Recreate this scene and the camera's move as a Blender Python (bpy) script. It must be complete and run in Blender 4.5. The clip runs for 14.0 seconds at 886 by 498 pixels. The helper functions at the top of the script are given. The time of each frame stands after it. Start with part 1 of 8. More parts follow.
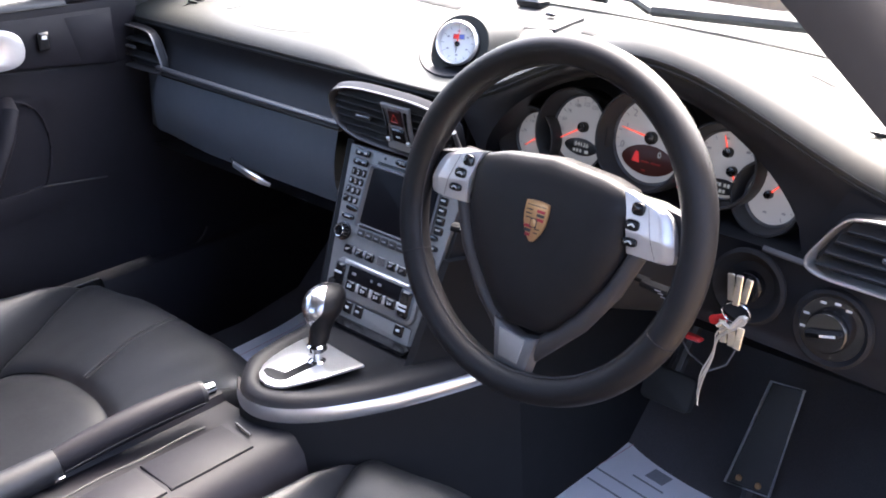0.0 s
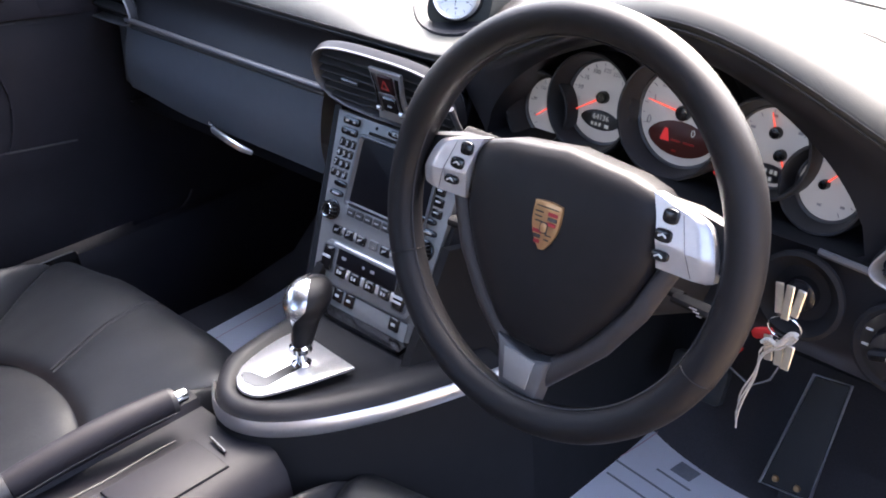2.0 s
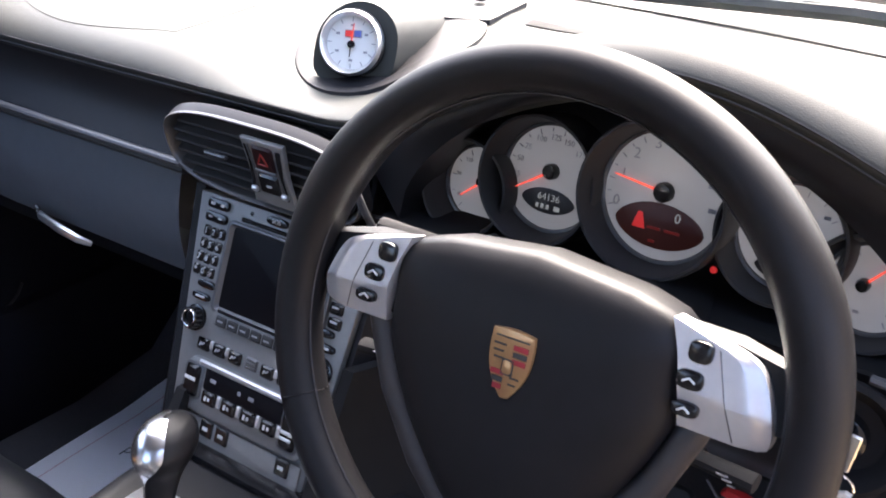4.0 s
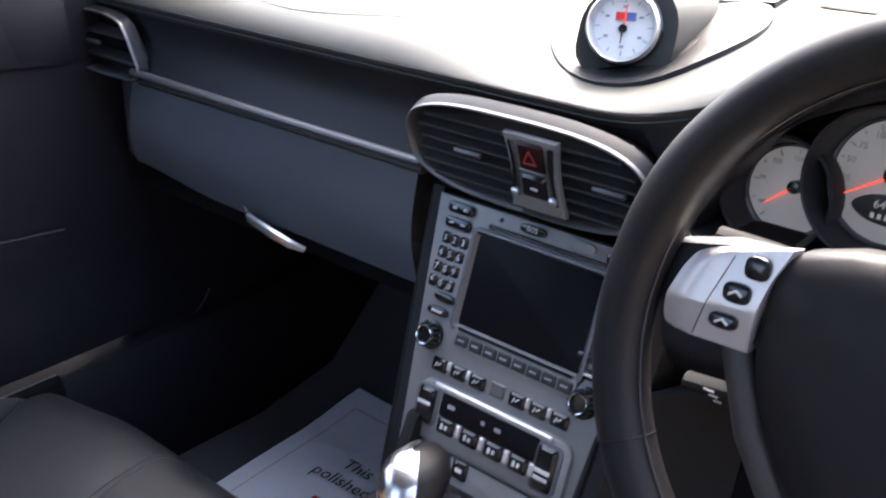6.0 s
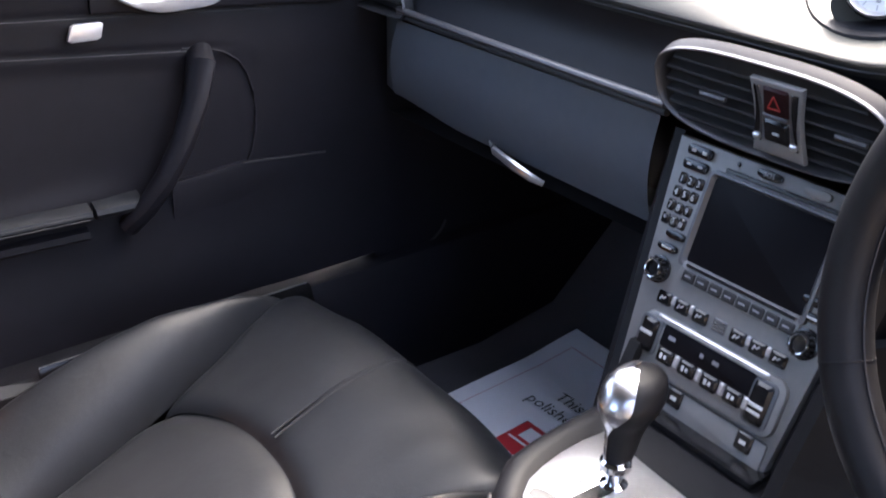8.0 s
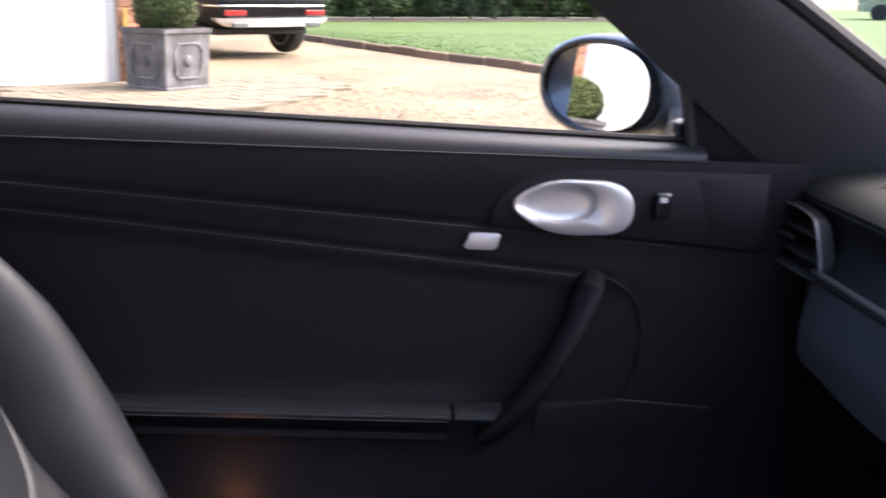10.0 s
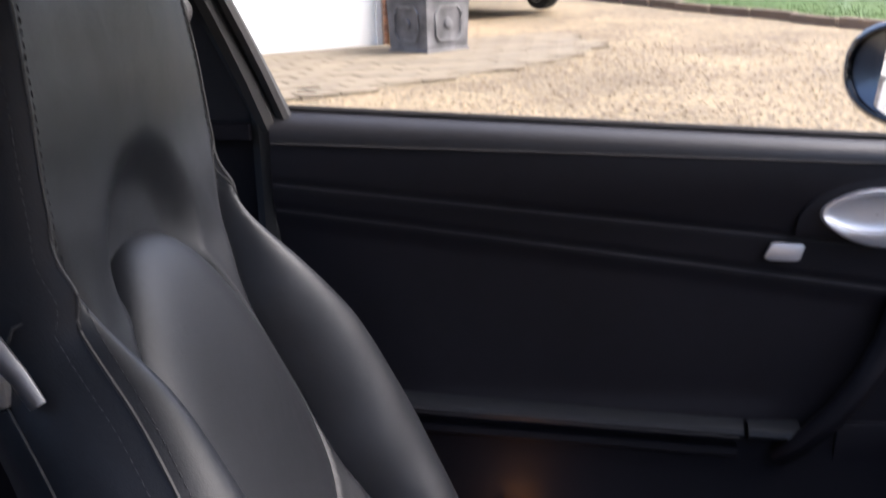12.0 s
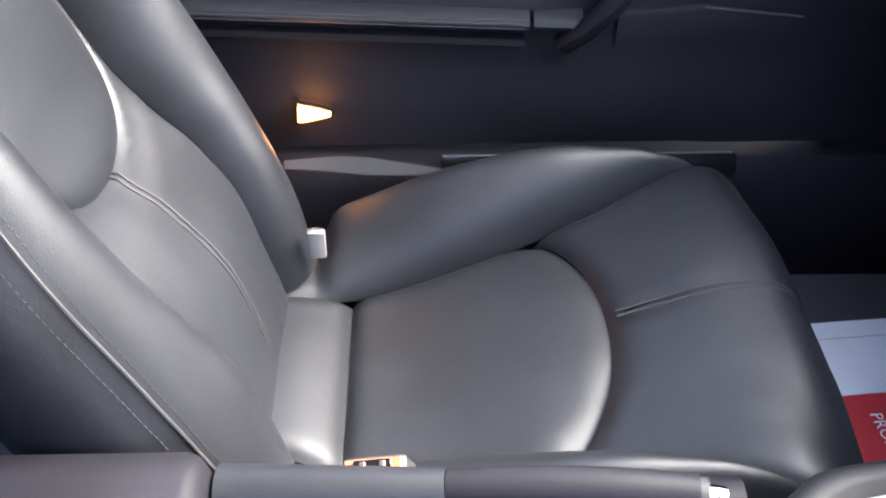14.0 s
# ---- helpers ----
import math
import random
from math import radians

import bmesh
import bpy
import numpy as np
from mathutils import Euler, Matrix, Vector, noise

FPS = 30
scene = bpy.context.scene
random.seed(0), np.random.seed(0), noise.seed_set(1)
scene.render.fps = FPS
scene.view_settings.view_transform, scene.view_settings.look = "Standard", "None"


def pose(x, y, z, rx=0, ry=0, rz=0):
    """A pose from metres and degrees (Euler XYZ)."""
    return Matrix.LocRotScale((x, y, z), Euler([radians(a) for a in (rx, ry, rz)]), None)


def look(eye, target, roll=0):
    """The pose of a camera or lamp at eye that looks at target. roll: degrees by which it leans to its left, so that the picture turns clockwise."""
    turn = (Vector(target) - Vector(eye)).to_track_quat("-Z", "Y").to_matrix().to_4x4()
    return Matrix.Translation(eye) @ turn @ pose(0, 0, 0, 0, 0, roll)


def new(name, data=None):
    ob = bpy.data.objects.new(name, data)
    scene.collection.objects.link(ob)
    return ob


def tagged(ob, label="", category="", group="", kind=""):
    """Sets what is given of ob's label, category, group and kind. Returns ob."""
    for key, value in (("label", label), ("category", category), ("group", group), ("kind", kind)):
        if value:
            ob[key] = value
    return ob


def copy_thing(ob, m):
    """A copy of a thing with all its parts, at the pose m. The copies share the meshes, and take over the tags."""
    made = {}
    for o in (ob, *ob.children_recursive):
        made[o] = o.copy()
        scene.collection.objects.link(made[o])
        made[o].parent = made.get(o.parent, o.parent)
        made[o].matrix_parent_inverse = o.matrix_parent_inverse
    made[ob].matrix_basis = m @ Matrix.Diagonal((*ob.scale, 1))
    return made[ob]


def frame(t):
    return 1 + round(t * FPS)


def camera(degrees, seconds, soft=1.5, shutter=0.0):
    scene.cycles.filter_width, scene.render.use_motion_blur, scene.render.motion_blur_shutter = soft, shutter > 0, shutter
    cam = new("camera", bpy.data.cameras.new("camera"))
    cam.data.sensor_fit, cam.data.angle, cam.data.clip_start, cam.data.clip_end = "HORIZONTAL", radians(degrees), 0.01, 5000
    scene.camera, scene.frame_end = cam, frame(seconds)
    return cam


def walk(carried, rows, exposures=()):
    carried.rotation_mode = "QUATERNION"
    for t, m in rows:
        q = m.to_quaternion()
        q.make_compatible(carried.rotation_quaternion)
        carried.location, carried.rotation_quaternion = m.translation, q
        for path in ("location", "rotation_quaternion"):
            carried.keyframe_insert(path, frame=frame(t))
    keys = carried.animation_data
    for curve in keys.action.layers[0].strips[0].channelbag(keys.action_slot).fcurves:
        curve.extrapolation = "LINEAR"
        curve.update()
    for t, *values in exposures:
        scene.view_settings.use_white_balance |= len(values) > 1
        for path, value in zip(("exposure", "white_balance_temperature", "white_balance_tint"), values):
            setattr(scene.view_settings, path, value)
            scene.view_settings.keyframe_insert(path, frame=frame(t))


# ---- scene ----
cam = camera(46.1, 14.0, soft=1.8, shutter=0.3)

PATH = [
    (0, (0.951, -0.735, 1.169), (-0.305, 0.585, 0.343), -0.5),
    (0.5, (0.925, -0.676, 1.18), (-0.324, 0.631, 0.324), -0.7),
    (1, (0.898, -0.631, 1.182), (-0.364, 0.632, 0.28), -1.4),
    (1.5, (0.871, -0.601, 1.176), (-0.394, 0.629, 0.235), -2.0),
    (2, (0.839, -0.587, 1.166), (-0.395, 0.66, 0.206), -1.6),
    (2.5, (0.797, -0.565, 1.155), (-0.381, 0.745, 0.207), -0.8),
    (2.7, (0.778, -0.553, 1.149), (-0.378, 0.782, 0.211), -0.6),
    (4.8, (0.536, -0.372, 1.051), (-0.531, 1.099, 0.215), 0.5),
    (5, (0.509, -0.372, 1.046), (-0.588, 1.082, 0.221), 0.1),
    (5.5, (0.462, -0.39, 1.04), (-0.705, 1.019, 0.231), -0.2),
    (6, (0.47, -0.415, 1.035), (-0.783, 0.898, 0.193), -1.4),
    (6.5, (0.491, -0.463, 1.025), (-0.82, 0.752, 0.126), -1.8),
    (7, (0.509, -0.503, 1.018), (-0.874, 0.584, 0.067), -2.9),
    (7.2, (0.51, -0.527, 1.02), (-0.895, 0.517, 0.054), -3.2),
    (9.3, (0.521, -0.334, 1.052), (-1.266, 0.331, 0.449), 1.2),
    (9.5, (0.507, -0.324, 1.036), (-1.335, 0.22, 0.481), 1.5),
    (10, (0.477, -0.336, 1.026), (-1.452, -0.138, 0.535), 1.1),
    (10.5, (0.488, -0.365, 1.043), (-1.46, -0.477, 0.604), 0.1),
    (11, (0.486, -0.393, 1.056), (-1.458, -0.679, 0.682), -0.2),
    (11.5, (0.485, -0.38, 1.076), (-1.453, -0.734, 0.728), -1.5),
    (12, (0.444, -0.383, 1.079), (-1.452, -0.66, 0.506), -1.7),
    (12.5, (0.411, -0.344, 1.109), (-1.357, -0.551, 0.197), -3.2),
    (13, (0.395, -0.331, 1.098), (-1.24, -0.423, -0.051), -2.9),
    (13.5, (0.407, -0.333, 1.086), (-1.13, -0.3, -0.194), -1.0),
    (13.7, (0.402, -0.348, 1.085), (-1.104, -0.264, -0.228), 0.8),
    (14, (0.423, -0.332, 1.086), (-1.126, -0.294, -0.178), 0.0),
]
walk(cam, [(t, look(eye, target, roll)) for t, eye, target, roll in PATH],
     exposures=[(0.0, 4.15, 6300, 17), (2.7, 4.15, 6300, 18), (5.0, 3.78, 6500, 15), (5.6, 3.8, 6500, 15), (6.5, 4.4, 6400, 16), (7.2, 4.65, 6400, 15), (9.3, 2.8, 6700, 21), (10.0, 2.8, 6150, 22), (10.6, 2.78, 5950, 17), (11.0, 2.45, 5800, 18), (11.6, 2.33, 5800, 18), (12.0, 2.3, 5950, 19), (12.5, 3.45, 5450, 15), (12.7, 3.65, 5550, 14), (13.2, 4.12, 5850, 13), (14.0, 4.38, 6050, 13)])

# ---- light ----
SUN_ELEV, SUN_AZ = 47.0, -13.0      # the sun stands ahead of the car, behind thin cloud
world = bpy.data.worlds.new("sky")
scene.world = world
world.use_nodes = True
wn = world.node_tree.nodes
sky = wn.new("ShaderNodeTexSky")
sky.sky_type = "NISHITA"
sky.sun_disc = False
sky.sun_elevation = radians(SUN_ELEV)
sky.sun_rotation = radians(SUN_AZ)
sky.dust_density = 8.0
sky.air_density = 0.8
wn["Background"].inputs["Strength"].default_value = 0.15
world.node_tree.links.new(sky.outputs[0], wn["Background"].inputs["Color"])
sun_data = bpy.data.lights.new("sun", "SUN")
sun_data.energy, sun_data.angle, sun_data.color = 0.36, radians(26), (1.0, 0.93, 0.82)
sun = new("sun", sun_data)
_se, _sa = radians(SUN_ELEV), radians(SUN_AZ)
sun.matrix_world = look((math.sin(_sa) * 40 * math.cos(_se), math.cos(_sa) * 40 * math.cos(_se), 40 * math.sin(_se)), (0, 0, 0))

# the small courtesy lamp at the foot of the passenger door
lamp_data = bpy.data.lights.new("door_lamp", "POINT")
lamp_data.energy, lamp_data.color, lamp_data.shadow_soft_size = 0.013, (1.0, 0.45, 0.14), 0.012
new("door_lamp", lamp_data).location = (-0.640, -0.468, 0.408)


# ---- materials ----
def nodes_of(name, base, rough=0.5, metal=0.0, spec=0.5):
    m = bpy.data.materials.new(name)
    m.use_nodes = True
    nt = m.node_tree
    b = nt.nodes["Principled BSDF"]
    b.inputs["Base Color"].default_value = (*base, 1)
    b.inputs["Roughness"].default_value = rough
    b.inputs["Metallic"].default_value = metal
    b.inputs["Specular IOR Level"].default_value = spec
    return m, nt, b


def surface(name, base, rough=0.5, metal=0.0, spec=0.5, vary=0.15, scale=40.0, rough_vary=0.1, bump=0.0, bump_scale=400.0,
            kind="noise", stain=0.0, stain_scale=4.0, coat=0.0, random_vary=0.0, wrinkle=0.0):
    """Colour varied at two scales, roughness varied, fine relief."""
    m, nt, b = nodes_of(name, base, rough, metal, spec)
    n, l = nt.nodes, nt.links
    co = n.new("ShaderNodeTexCoord")
    big = n.new("ShaderNodeTexNoise")
    big.inputs["Scale"].default_value = stain_scale
    big.inputs["Detail"].default_value = 4
    small = n.new("ShaderNodeTexNoise")
    small.inputs["Scale"].default_value = scale
    small.inputs["Detail"].default_value = 5
    for x in (big, small):
        l.new(co.outputs["Object"], x.inputs["Vector"])
    mix = n.new("ShaderNodeMix")
    mix.data_type = "RGBA"
    lo = [c * (1 - vary) for c in base]
    hi = [min(1, c * (1 + vary)) for c in base]
    mix.inputs[6].default_value, mix.inputs[7].default_value = (*lo, 1), (*hi, 1)
    l.new(small.outputs["Fac"], mix.inputs[0])
    last = mix.outputs[2]
    if stain:
        ramp = n.new("ShaderNodeMapRange")
        ramp.inputs[1].default_value, ramp.inputs[2].default_value = 0.35, 0.7
        ramp.inputs[3].default_value, ramp.inputs[4].default_value = 1 - stain, 1 + stain * 0.4
        l.new(big.outputs["Fac"], ramp.inputs[0])
        mul = n.new("ShaderNodeMix")
        mul.data_type, mul.blend_type = "RGBA", "MULTIPLY"
        mul.inputs[0].default_value = 1
        l.new(last, mul.inputs[6])
        l.new(ramp.outputs[0], mul.inputs[7])
        last = mul.outputs[2]
    if random_vary:
        info = n.new("ShaderNodeObjectInfo")
        r2 = n.new("ShaderNodeMapRange")
        r2.inputs[3].default_value, r2.inputs[4].default_value = 1 - random_vary, 1 + random_vary
        l.new(info.outputs["Random"], r2.inputs[0])
        mul = n.new("ShaderNodeMix")
        mul.data_type, mul.blend_type = "RGBA", "MULTIPLY"
        mul.inputs[0].default_value = 1
        l.new(last, mul.inputs[6])
        l.new(r2.outputs[0], mul.inputs[7])
        last = mul.outputs[2]
    l.new(last, b.inputs["Base Color"])
    if rough_vary:
        rr = n.new("ShaderNodeMapRange")
        rr.inputs[3].default_value, rr.inputs[4].default_value = max(0.02, rough - rough_vary), min(1, rough + rough_vary)
        l.new(big.outputs["Fac"], rr.inputs[0])
        l.new(rr.outputs[0], b.inputs["Roughness"])
    if bump:
        if kind == "leather":
            t = n.new("ShaderNodeTexVoronoi")
            t.feature = "DISTANCE_TO_EDGE"
            t.inputs["Scale"].default_value = bump_scale
            out = t.outputs["Distance"]
            if wrinkle:
                fold = n.new("ShaderNodeTexNoise")
                fold.inputs["Scale"].default_value, fold.inputs["Detail"].default_value = 42.0, 4
                fold.inputs["Distortion"].default_value = 1.6
                l.new(co.outputs["Object"], fold.inputs["Vector"])
                add = n.new("ShaderNodeMath")
                add.operation = "MULTIPLY_ADD"
                add.inputs[1].default_value = wrinkle
                l.new(fold.outputs["Fac"], add.inputs[0])
                l.new(out, add.inputs[2])
                out = add.outputs[0]
        else:
            t = n.new("ShaderNodeTexNoise")
            t.inputs["Scale"].default_value = bump_scale
            t.inputs["Detail"].default_value = 6
            out = t.outputs["Fac"]
        l.new(co.outputs["Object"], t.inputs["Vector"])
        bp = n.new("ShaderNodeBump")
        bp.inputs["Strength"].default_value = bump
        bp.inputs["Distance"].default_value = 0.002
        l.new(out, bp.inputs["Height"])
        l.new(bp.outputs["Normal"], b.inputs["Normal"])
    if coat:
        b.inputs["Coat Weight"].default_value = coat
        b.inputs["Coat Roughness"].default_value = 0.08
    return m


def pebbles(name, base, scale):
    """Loose stones: a shade for each stone, hollows between them, and wide damp patches."""
    m, nt, b = nodes_of(name, base, 0.9)
    n, l = nt.nodes, nt.links
    co = n.new("ShaderNodeTexCoord")
    cells, patch = n.new("ShaderNodeTexVoronoi"), n.new("ShaderNodeTexNoise")
    cells.inputs["Scale"].default_value = scale
    patch.inputs["Scale"].default_value, patch.inputs["Detail"].default_value = 0.7, 5
    for x in (cells, patch):
        l.new(co.outputs["Object"], x.inputs["Vector"])
    sep = n.new("ShaderNodeSeparateColor")
    l.new(cells.outputs["Color"], sep.inputs[0])
    shade, wet, both = n.new("ShaderNodeMapRange"), n.new("ShaderNodeMapRange"), n.new("ShaderNodeMath")
    shade.inputs[3].default_value, shade.inputs[4].default_value = 0.45, 1.65
    wet.inputs[1].default_value, wet.inputs[2].default_value = 0.35, 0.65
    wet.inputs[3].default_value, wet.inputs[4].default_value = 0.66, 1.12
    both.operation = "MULTIPLY"
    l.new(sep.outputs[0], shade.inputs[0])
    l.new(patch.outputs["Fac"], wet.inputs[0])
    l.new(shade.outputs[0], both.inputs[0])
    l.new(wet.outputs[0], both.inputs[1])
    mul, hue = n.new("ShaderNodeMix"), n.new("ShaderNodeMix")
    hue.data_type = mul.data_type = "RGBA"
    mul.blend_type = "MULTIPLY"
    mul.inputs[0].default_value = 1
    hue.inputs[6].default_value = (*base, 1)
    hue.inputs[7].default_value = (base[0] * 0.86, base[1] * 0.95, base[2] * 1.20, 1)
    l.new(sep.outputs[1], hue.inputs[0])
    l.new(hue.outputs[2], mul.inputs[6])
    l.new(both.outputs[0], mul.inputs[7])
    l.new(mul.outputs[2], b.inputs["Base Color"])
    bump = n.new("ShaderNodeBump")
    bump.inputs["Strength"].default_value, bump.inputs["Distance"].default_value = 0.8, 0.01
    bump.invert = True
    l.new(cells.outputs["Distance"], bump.inputs["Height"])
    l.new(bump.outputs["Normal"], b.inputs["Normal"])
    return m


def glow(name, colour, strength):
    m, nt, b = nodes_of(name, [c * 0.3 for c in colour], 0.4)
    b.inputs["Emission Color"].default_value = (*colour, 1)
    b.inputs["Emission Strength"].default_value = strength
    return m


def pane_material(name, tint, gloss=0.03):
    m = bpy.data.materials.new(name)
    m.use_nodes = True
    n, l = m.node_tree.nodes, m.node_tree.links
    n.remove(n["Principled BSDF"])
    tr, gl, mx = n.new("ShaderNodeBsdfTransparent"), n.new("ShaderNodeBsdfGlossy"), n.new("ShaderNodeMixShader")
    mx.inputs[0].default_value = gloss
    tr.inputs["Color"].default_value = (*tint, 1)
    gl.inputs["Roughness"].default_value = 0.02
    l.new(tr.outputs[0], mx.inputs[1])
    l.new(gl.outputs[0], mx.inputs[2])
    l.new(mx.outputs[0], n["Material Output"].inputs["Surface"])
    return m


LEATHER = surface("black_leather", (0.0102, 0.0118, 0.0150), 0.47, spec=0.42, vary=0.25, scale=60, bump=0.16, bump_scale=650, kind="leather", wrinkle=1.6, stain=0.2, stain_scale=7)
LEDGE = surface("ledge_leather", (0.016, 0.0165, 0.019), 0.44, spec=0.45, vary=0.2, scale=60, bump=0.10, bump_scale=700, kind="leather")
# paler than the fascia leather: the daylight sheen on top is in the colour
DASH_LIT = surface("daylit_dash_leather", (0.033, 0.035, 0.032), 0.54, spec=0.25, vary=0.15, scale=80, bump=0.14, bump_scale=700, kind="leather", stain=0.12, stain_scale=5)
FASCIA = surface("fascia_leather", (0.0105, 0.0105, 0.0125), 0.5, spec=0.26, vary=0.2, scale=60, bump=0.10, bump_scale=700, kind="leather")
VINYL = surface("door_vinyl", (0.0088, 0.0086, 0.0120), 0.55, spec=0.23, vary=0.2, scale=50, bump=0.12, bump_scale=800, kind="leather", stain=0.2)
SLATE = surface("slate_soft_plastic", (0.072, 0.083, 0.098), 0.55, vary=0.1, scale=70, bump=0.08, bump_scale=900)
WHEEL_LEATHER = surface("wheel_leather", (0.0085, 0.0085, 0.0100), 0.50, spec=0.22, vary=0.2, scale=90, bump=0.08, bump_scale=900, kind="leather")
PLASTIC = surface("black_plastic", (0.030, 0.030, 0.031), 0.52, spec=0.3, vary=0.15, scale=60, bump=0.06, bump_scale=1200)
GLOSSBLACK = surface("gloss_black", (0.008, 0.008, 0.009), 0.18, vary=0.1, rough_vary=0.05)
STALK = surface("stalk_plastic", (0.013, 0.013, 0.014), 0.78, spec=0.12, vary=0.15)
BADGERED = surface("badge_red", (0.30, 0.02, 0.03), 0.35, vary=0.1)
ARM = surface("dark_grey_spoke_paint", (0.040, 0.037, 0.038), 0.50, metal=0.2, vary=0.1)
RUBBER = surface("rubber", (0.018, 0.018, 0.018), 0.75, vary=0.2)
SILVER = surface("silver_paint", (0.58, 0.58, 0.59), 0.35, metal=0.55, vary=0.06, scale=200, rough_vary=0.06)
SATIN = surface("satin_titanium", (0.13, 0.13, 0.135), 0.42, metal=0.6, vary=0.08, scale=160, rough_vary=0.08)
ALU = surface("brushed_aluminium", (0.66, 0.66, 0.66), 0.30, metal=0.9, vary=0.08, scale=220, rough_vary=0.08)
RELEASE = surface("pale_silver_paint", (0.60, 0.60, 0.61), 0.34, metal=0.55, vary=0.05, scale=220, rough_vary=0.06)
CHROME = surface("chrome", (0.80, 0.80, 0.81), 0.10, metal=1.0, vary=0.03, rough_vary=0.04)
KNOBCHROME = surface("brushed_chrome", (0.74, 0.74, 0.75), 0.24, metal=1.0, vary=0.05, rough_vary=0.05)
STACKGREY = surface("console_grey_paint", (0.215, 0.213, 0.210), 0.45, metal=0.2, vary=0.08, scale=150)
SCREEN = surface("dark_screen", (0.008, 0.0075, 0.009), 0.35, spec=0.04, vary=0.1, rough_vary=0.08)
LCD = surface("grey_lcd", (0.045, 0.045, 0.048), 0.4, vary=0.1)
DIAL = surface("white_dial", (0.47, 0.47, 0.46), 0.5, vary=0.05, scale=30)
INK = surface("dark_print", (0.03, 0.03, 0.03), 0.6, vary=0.1)
LIGHTINK = surface("pale_print", (0.55, 0.56, 0.56), 0.5, vary=0.1)
STITCH = surface("grey_thread", (0.026, 0.026, 0.029), 0.7, vary=0.3, scale=900)
CARPET = surface("black_carpet", (0.075, 0.071, 0.075), 0.95, vary=0.4, scale=500, bump=0.6, bump_scale=900, stain=0.3)
PAPER = surface("white_paper", (0.87, 0.86, 0.89), 0.7, vary=0.03, scale=20, stain=0.04)
REDINK = surface("red_print", (0.55, 0.03, 0.04), 0.6, vary=0.08)
PINKINK = surface("pink_rule", (0.62, 0.36, 0.40), 0.6, vary=0.05)
GREYINK = surface("grey_print", (0.28, 0.28, 0.30), 0.6, vary=0.2, scale=300)
GOLD = surface("gold_enamel", (0.46, 0.28, 0.14), 0.30, metal=0.8, vary=0.15, scale=300)
DARKRED = surface("dark_red_enamel", (0.020, 0.006, 0.007), 0.35, spec=0.2, vary=0.1)
NEEDLE = glow("red_needle", (1.0, 0.10, 0.06), 0.08)
REDLIT = glow("red_display", (1.0, 0.05, 0.05), 0.026)
REDDIM = glow("dim_red_display", (0.12, 0.03, 0.022), 0.006)
LCDTEXT = glow("lcd_text", (0.65, 0.68, 0.66), 0.02)
# driver side pillar trim, with its shade put into the colour
SHADED_TRIM = surface("shaded_pillar_cover", (0.008, 0.008, 0.009), 0.9, spec=0.08, vary=0.2)
DIMRED = glow("dim_red_mark", (0.55, 0.04, 0.03), 0.006)
AMBER = glow("amber_lamp", (1.0, 0.33, 0.05), 1.1)
CLOCKDIAL = surface("clock_dial", (0.72, 0.72, 0.70), 0.5, vary=0.05, scale=30)
_db = DIAL.node_tree.nodes["Principled BSDF"]           # a faint glow added to brighten the unlit dials
_db.inputs["Emission Color"].default_value, _db.inputs["Emission Strength"].default_value = (1.0, 0.97, 0.92, 1), 0.008
KEYMETAL = surface("nickel_key", (0.76, 0.72, 0.62), 0.30, metal=0.9, vary=0.15, scale=200)
CORD = surface("pale_cord", (0.42, 0.39, 0.34), 0.9, vary=0.3, scale=600)
REDPLASTIC = surface("red_plastic", (0.45, 0.02, 0.02), 0.4)
BUCKLE = surface("orange_red_plastic", (0.55, 0.13, 0.06), 0.4)
HEADLINER = surface("dark_headlining", (0.03, 0.03, 0.033), 0.9, vary=0.2, scale=300, bump=0.2, bump_scale=900)
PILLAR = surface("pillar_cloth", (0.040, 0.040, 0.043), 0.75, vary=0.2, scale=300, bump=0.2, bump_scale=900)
MIRRORBODY = surface("dark_metallic_paint", (0.10, 0.115, 0.14), 0.25, metal=0.5, coat=0.8, vary=0.08)
GLASS = pane_material("window_glass", (0.93, 0.96, 0.95))
ETCH = surface("etched_mark", (0.38, 0.32, 0.24), 0.8)
MIRROR, _nt, _b = nodes_of("mirror_silver", (0.93, 0.93, 0.93), 0.015, 1.0)
GRAVEL = pebbles("gravel", (0.200, 0.144, 0.074), 42.0)
SLAB = surface("paving_stone", (0.185, 0.148, 0.098), 0.85, vary=0.3, scale=22, bump=0.4, bump_scale=60, stain=0.3, stain_scale=1.4, random_vary=0.14)
JOINT = surface("sand_joint", (0.175, 0.142, 0.097), 0.95, vary=0.3, scale=60)
GRASS = surface("lawn", (0.048, 0.092, 0.008), 0.9, vary=0.35, scale=14, bump=0.8, bump_scale=70, stain=0.2, stain_scale=0.35)
BLADES = surface("grass_blades", (0.050, 0.095, 0.009), 0.8, vary=0.35, scale=3)
KERB = surface("kerb_stone", (0.22, 0.16, 0.11), 0.9, vary=0.35, scale=20, bump=0.6, bump_scale=50, stain=0.3, stain_scale=1.5, random_vary=0.2)
EARTH = surface("bare_earth", (0.075, 0.05, 0.04), 0.95, vary=0.4, scale=10, bump=0.8, bump_scale=30)
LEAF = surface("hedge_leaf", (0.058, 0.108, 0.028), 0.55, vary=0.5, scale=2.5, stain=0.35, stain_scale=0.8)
# leaf green darkened to stand for the shade inside the foliage
HEDGE_SHADE = surface("hedge_inner_shade", (0.030, 0.056, 0.018), 0.95, vary=0.4, scale=6)
BARK = surface("hedge_stem", (0.09, 0.065, 0.045), 0.9, vary=0.3, scale=30)
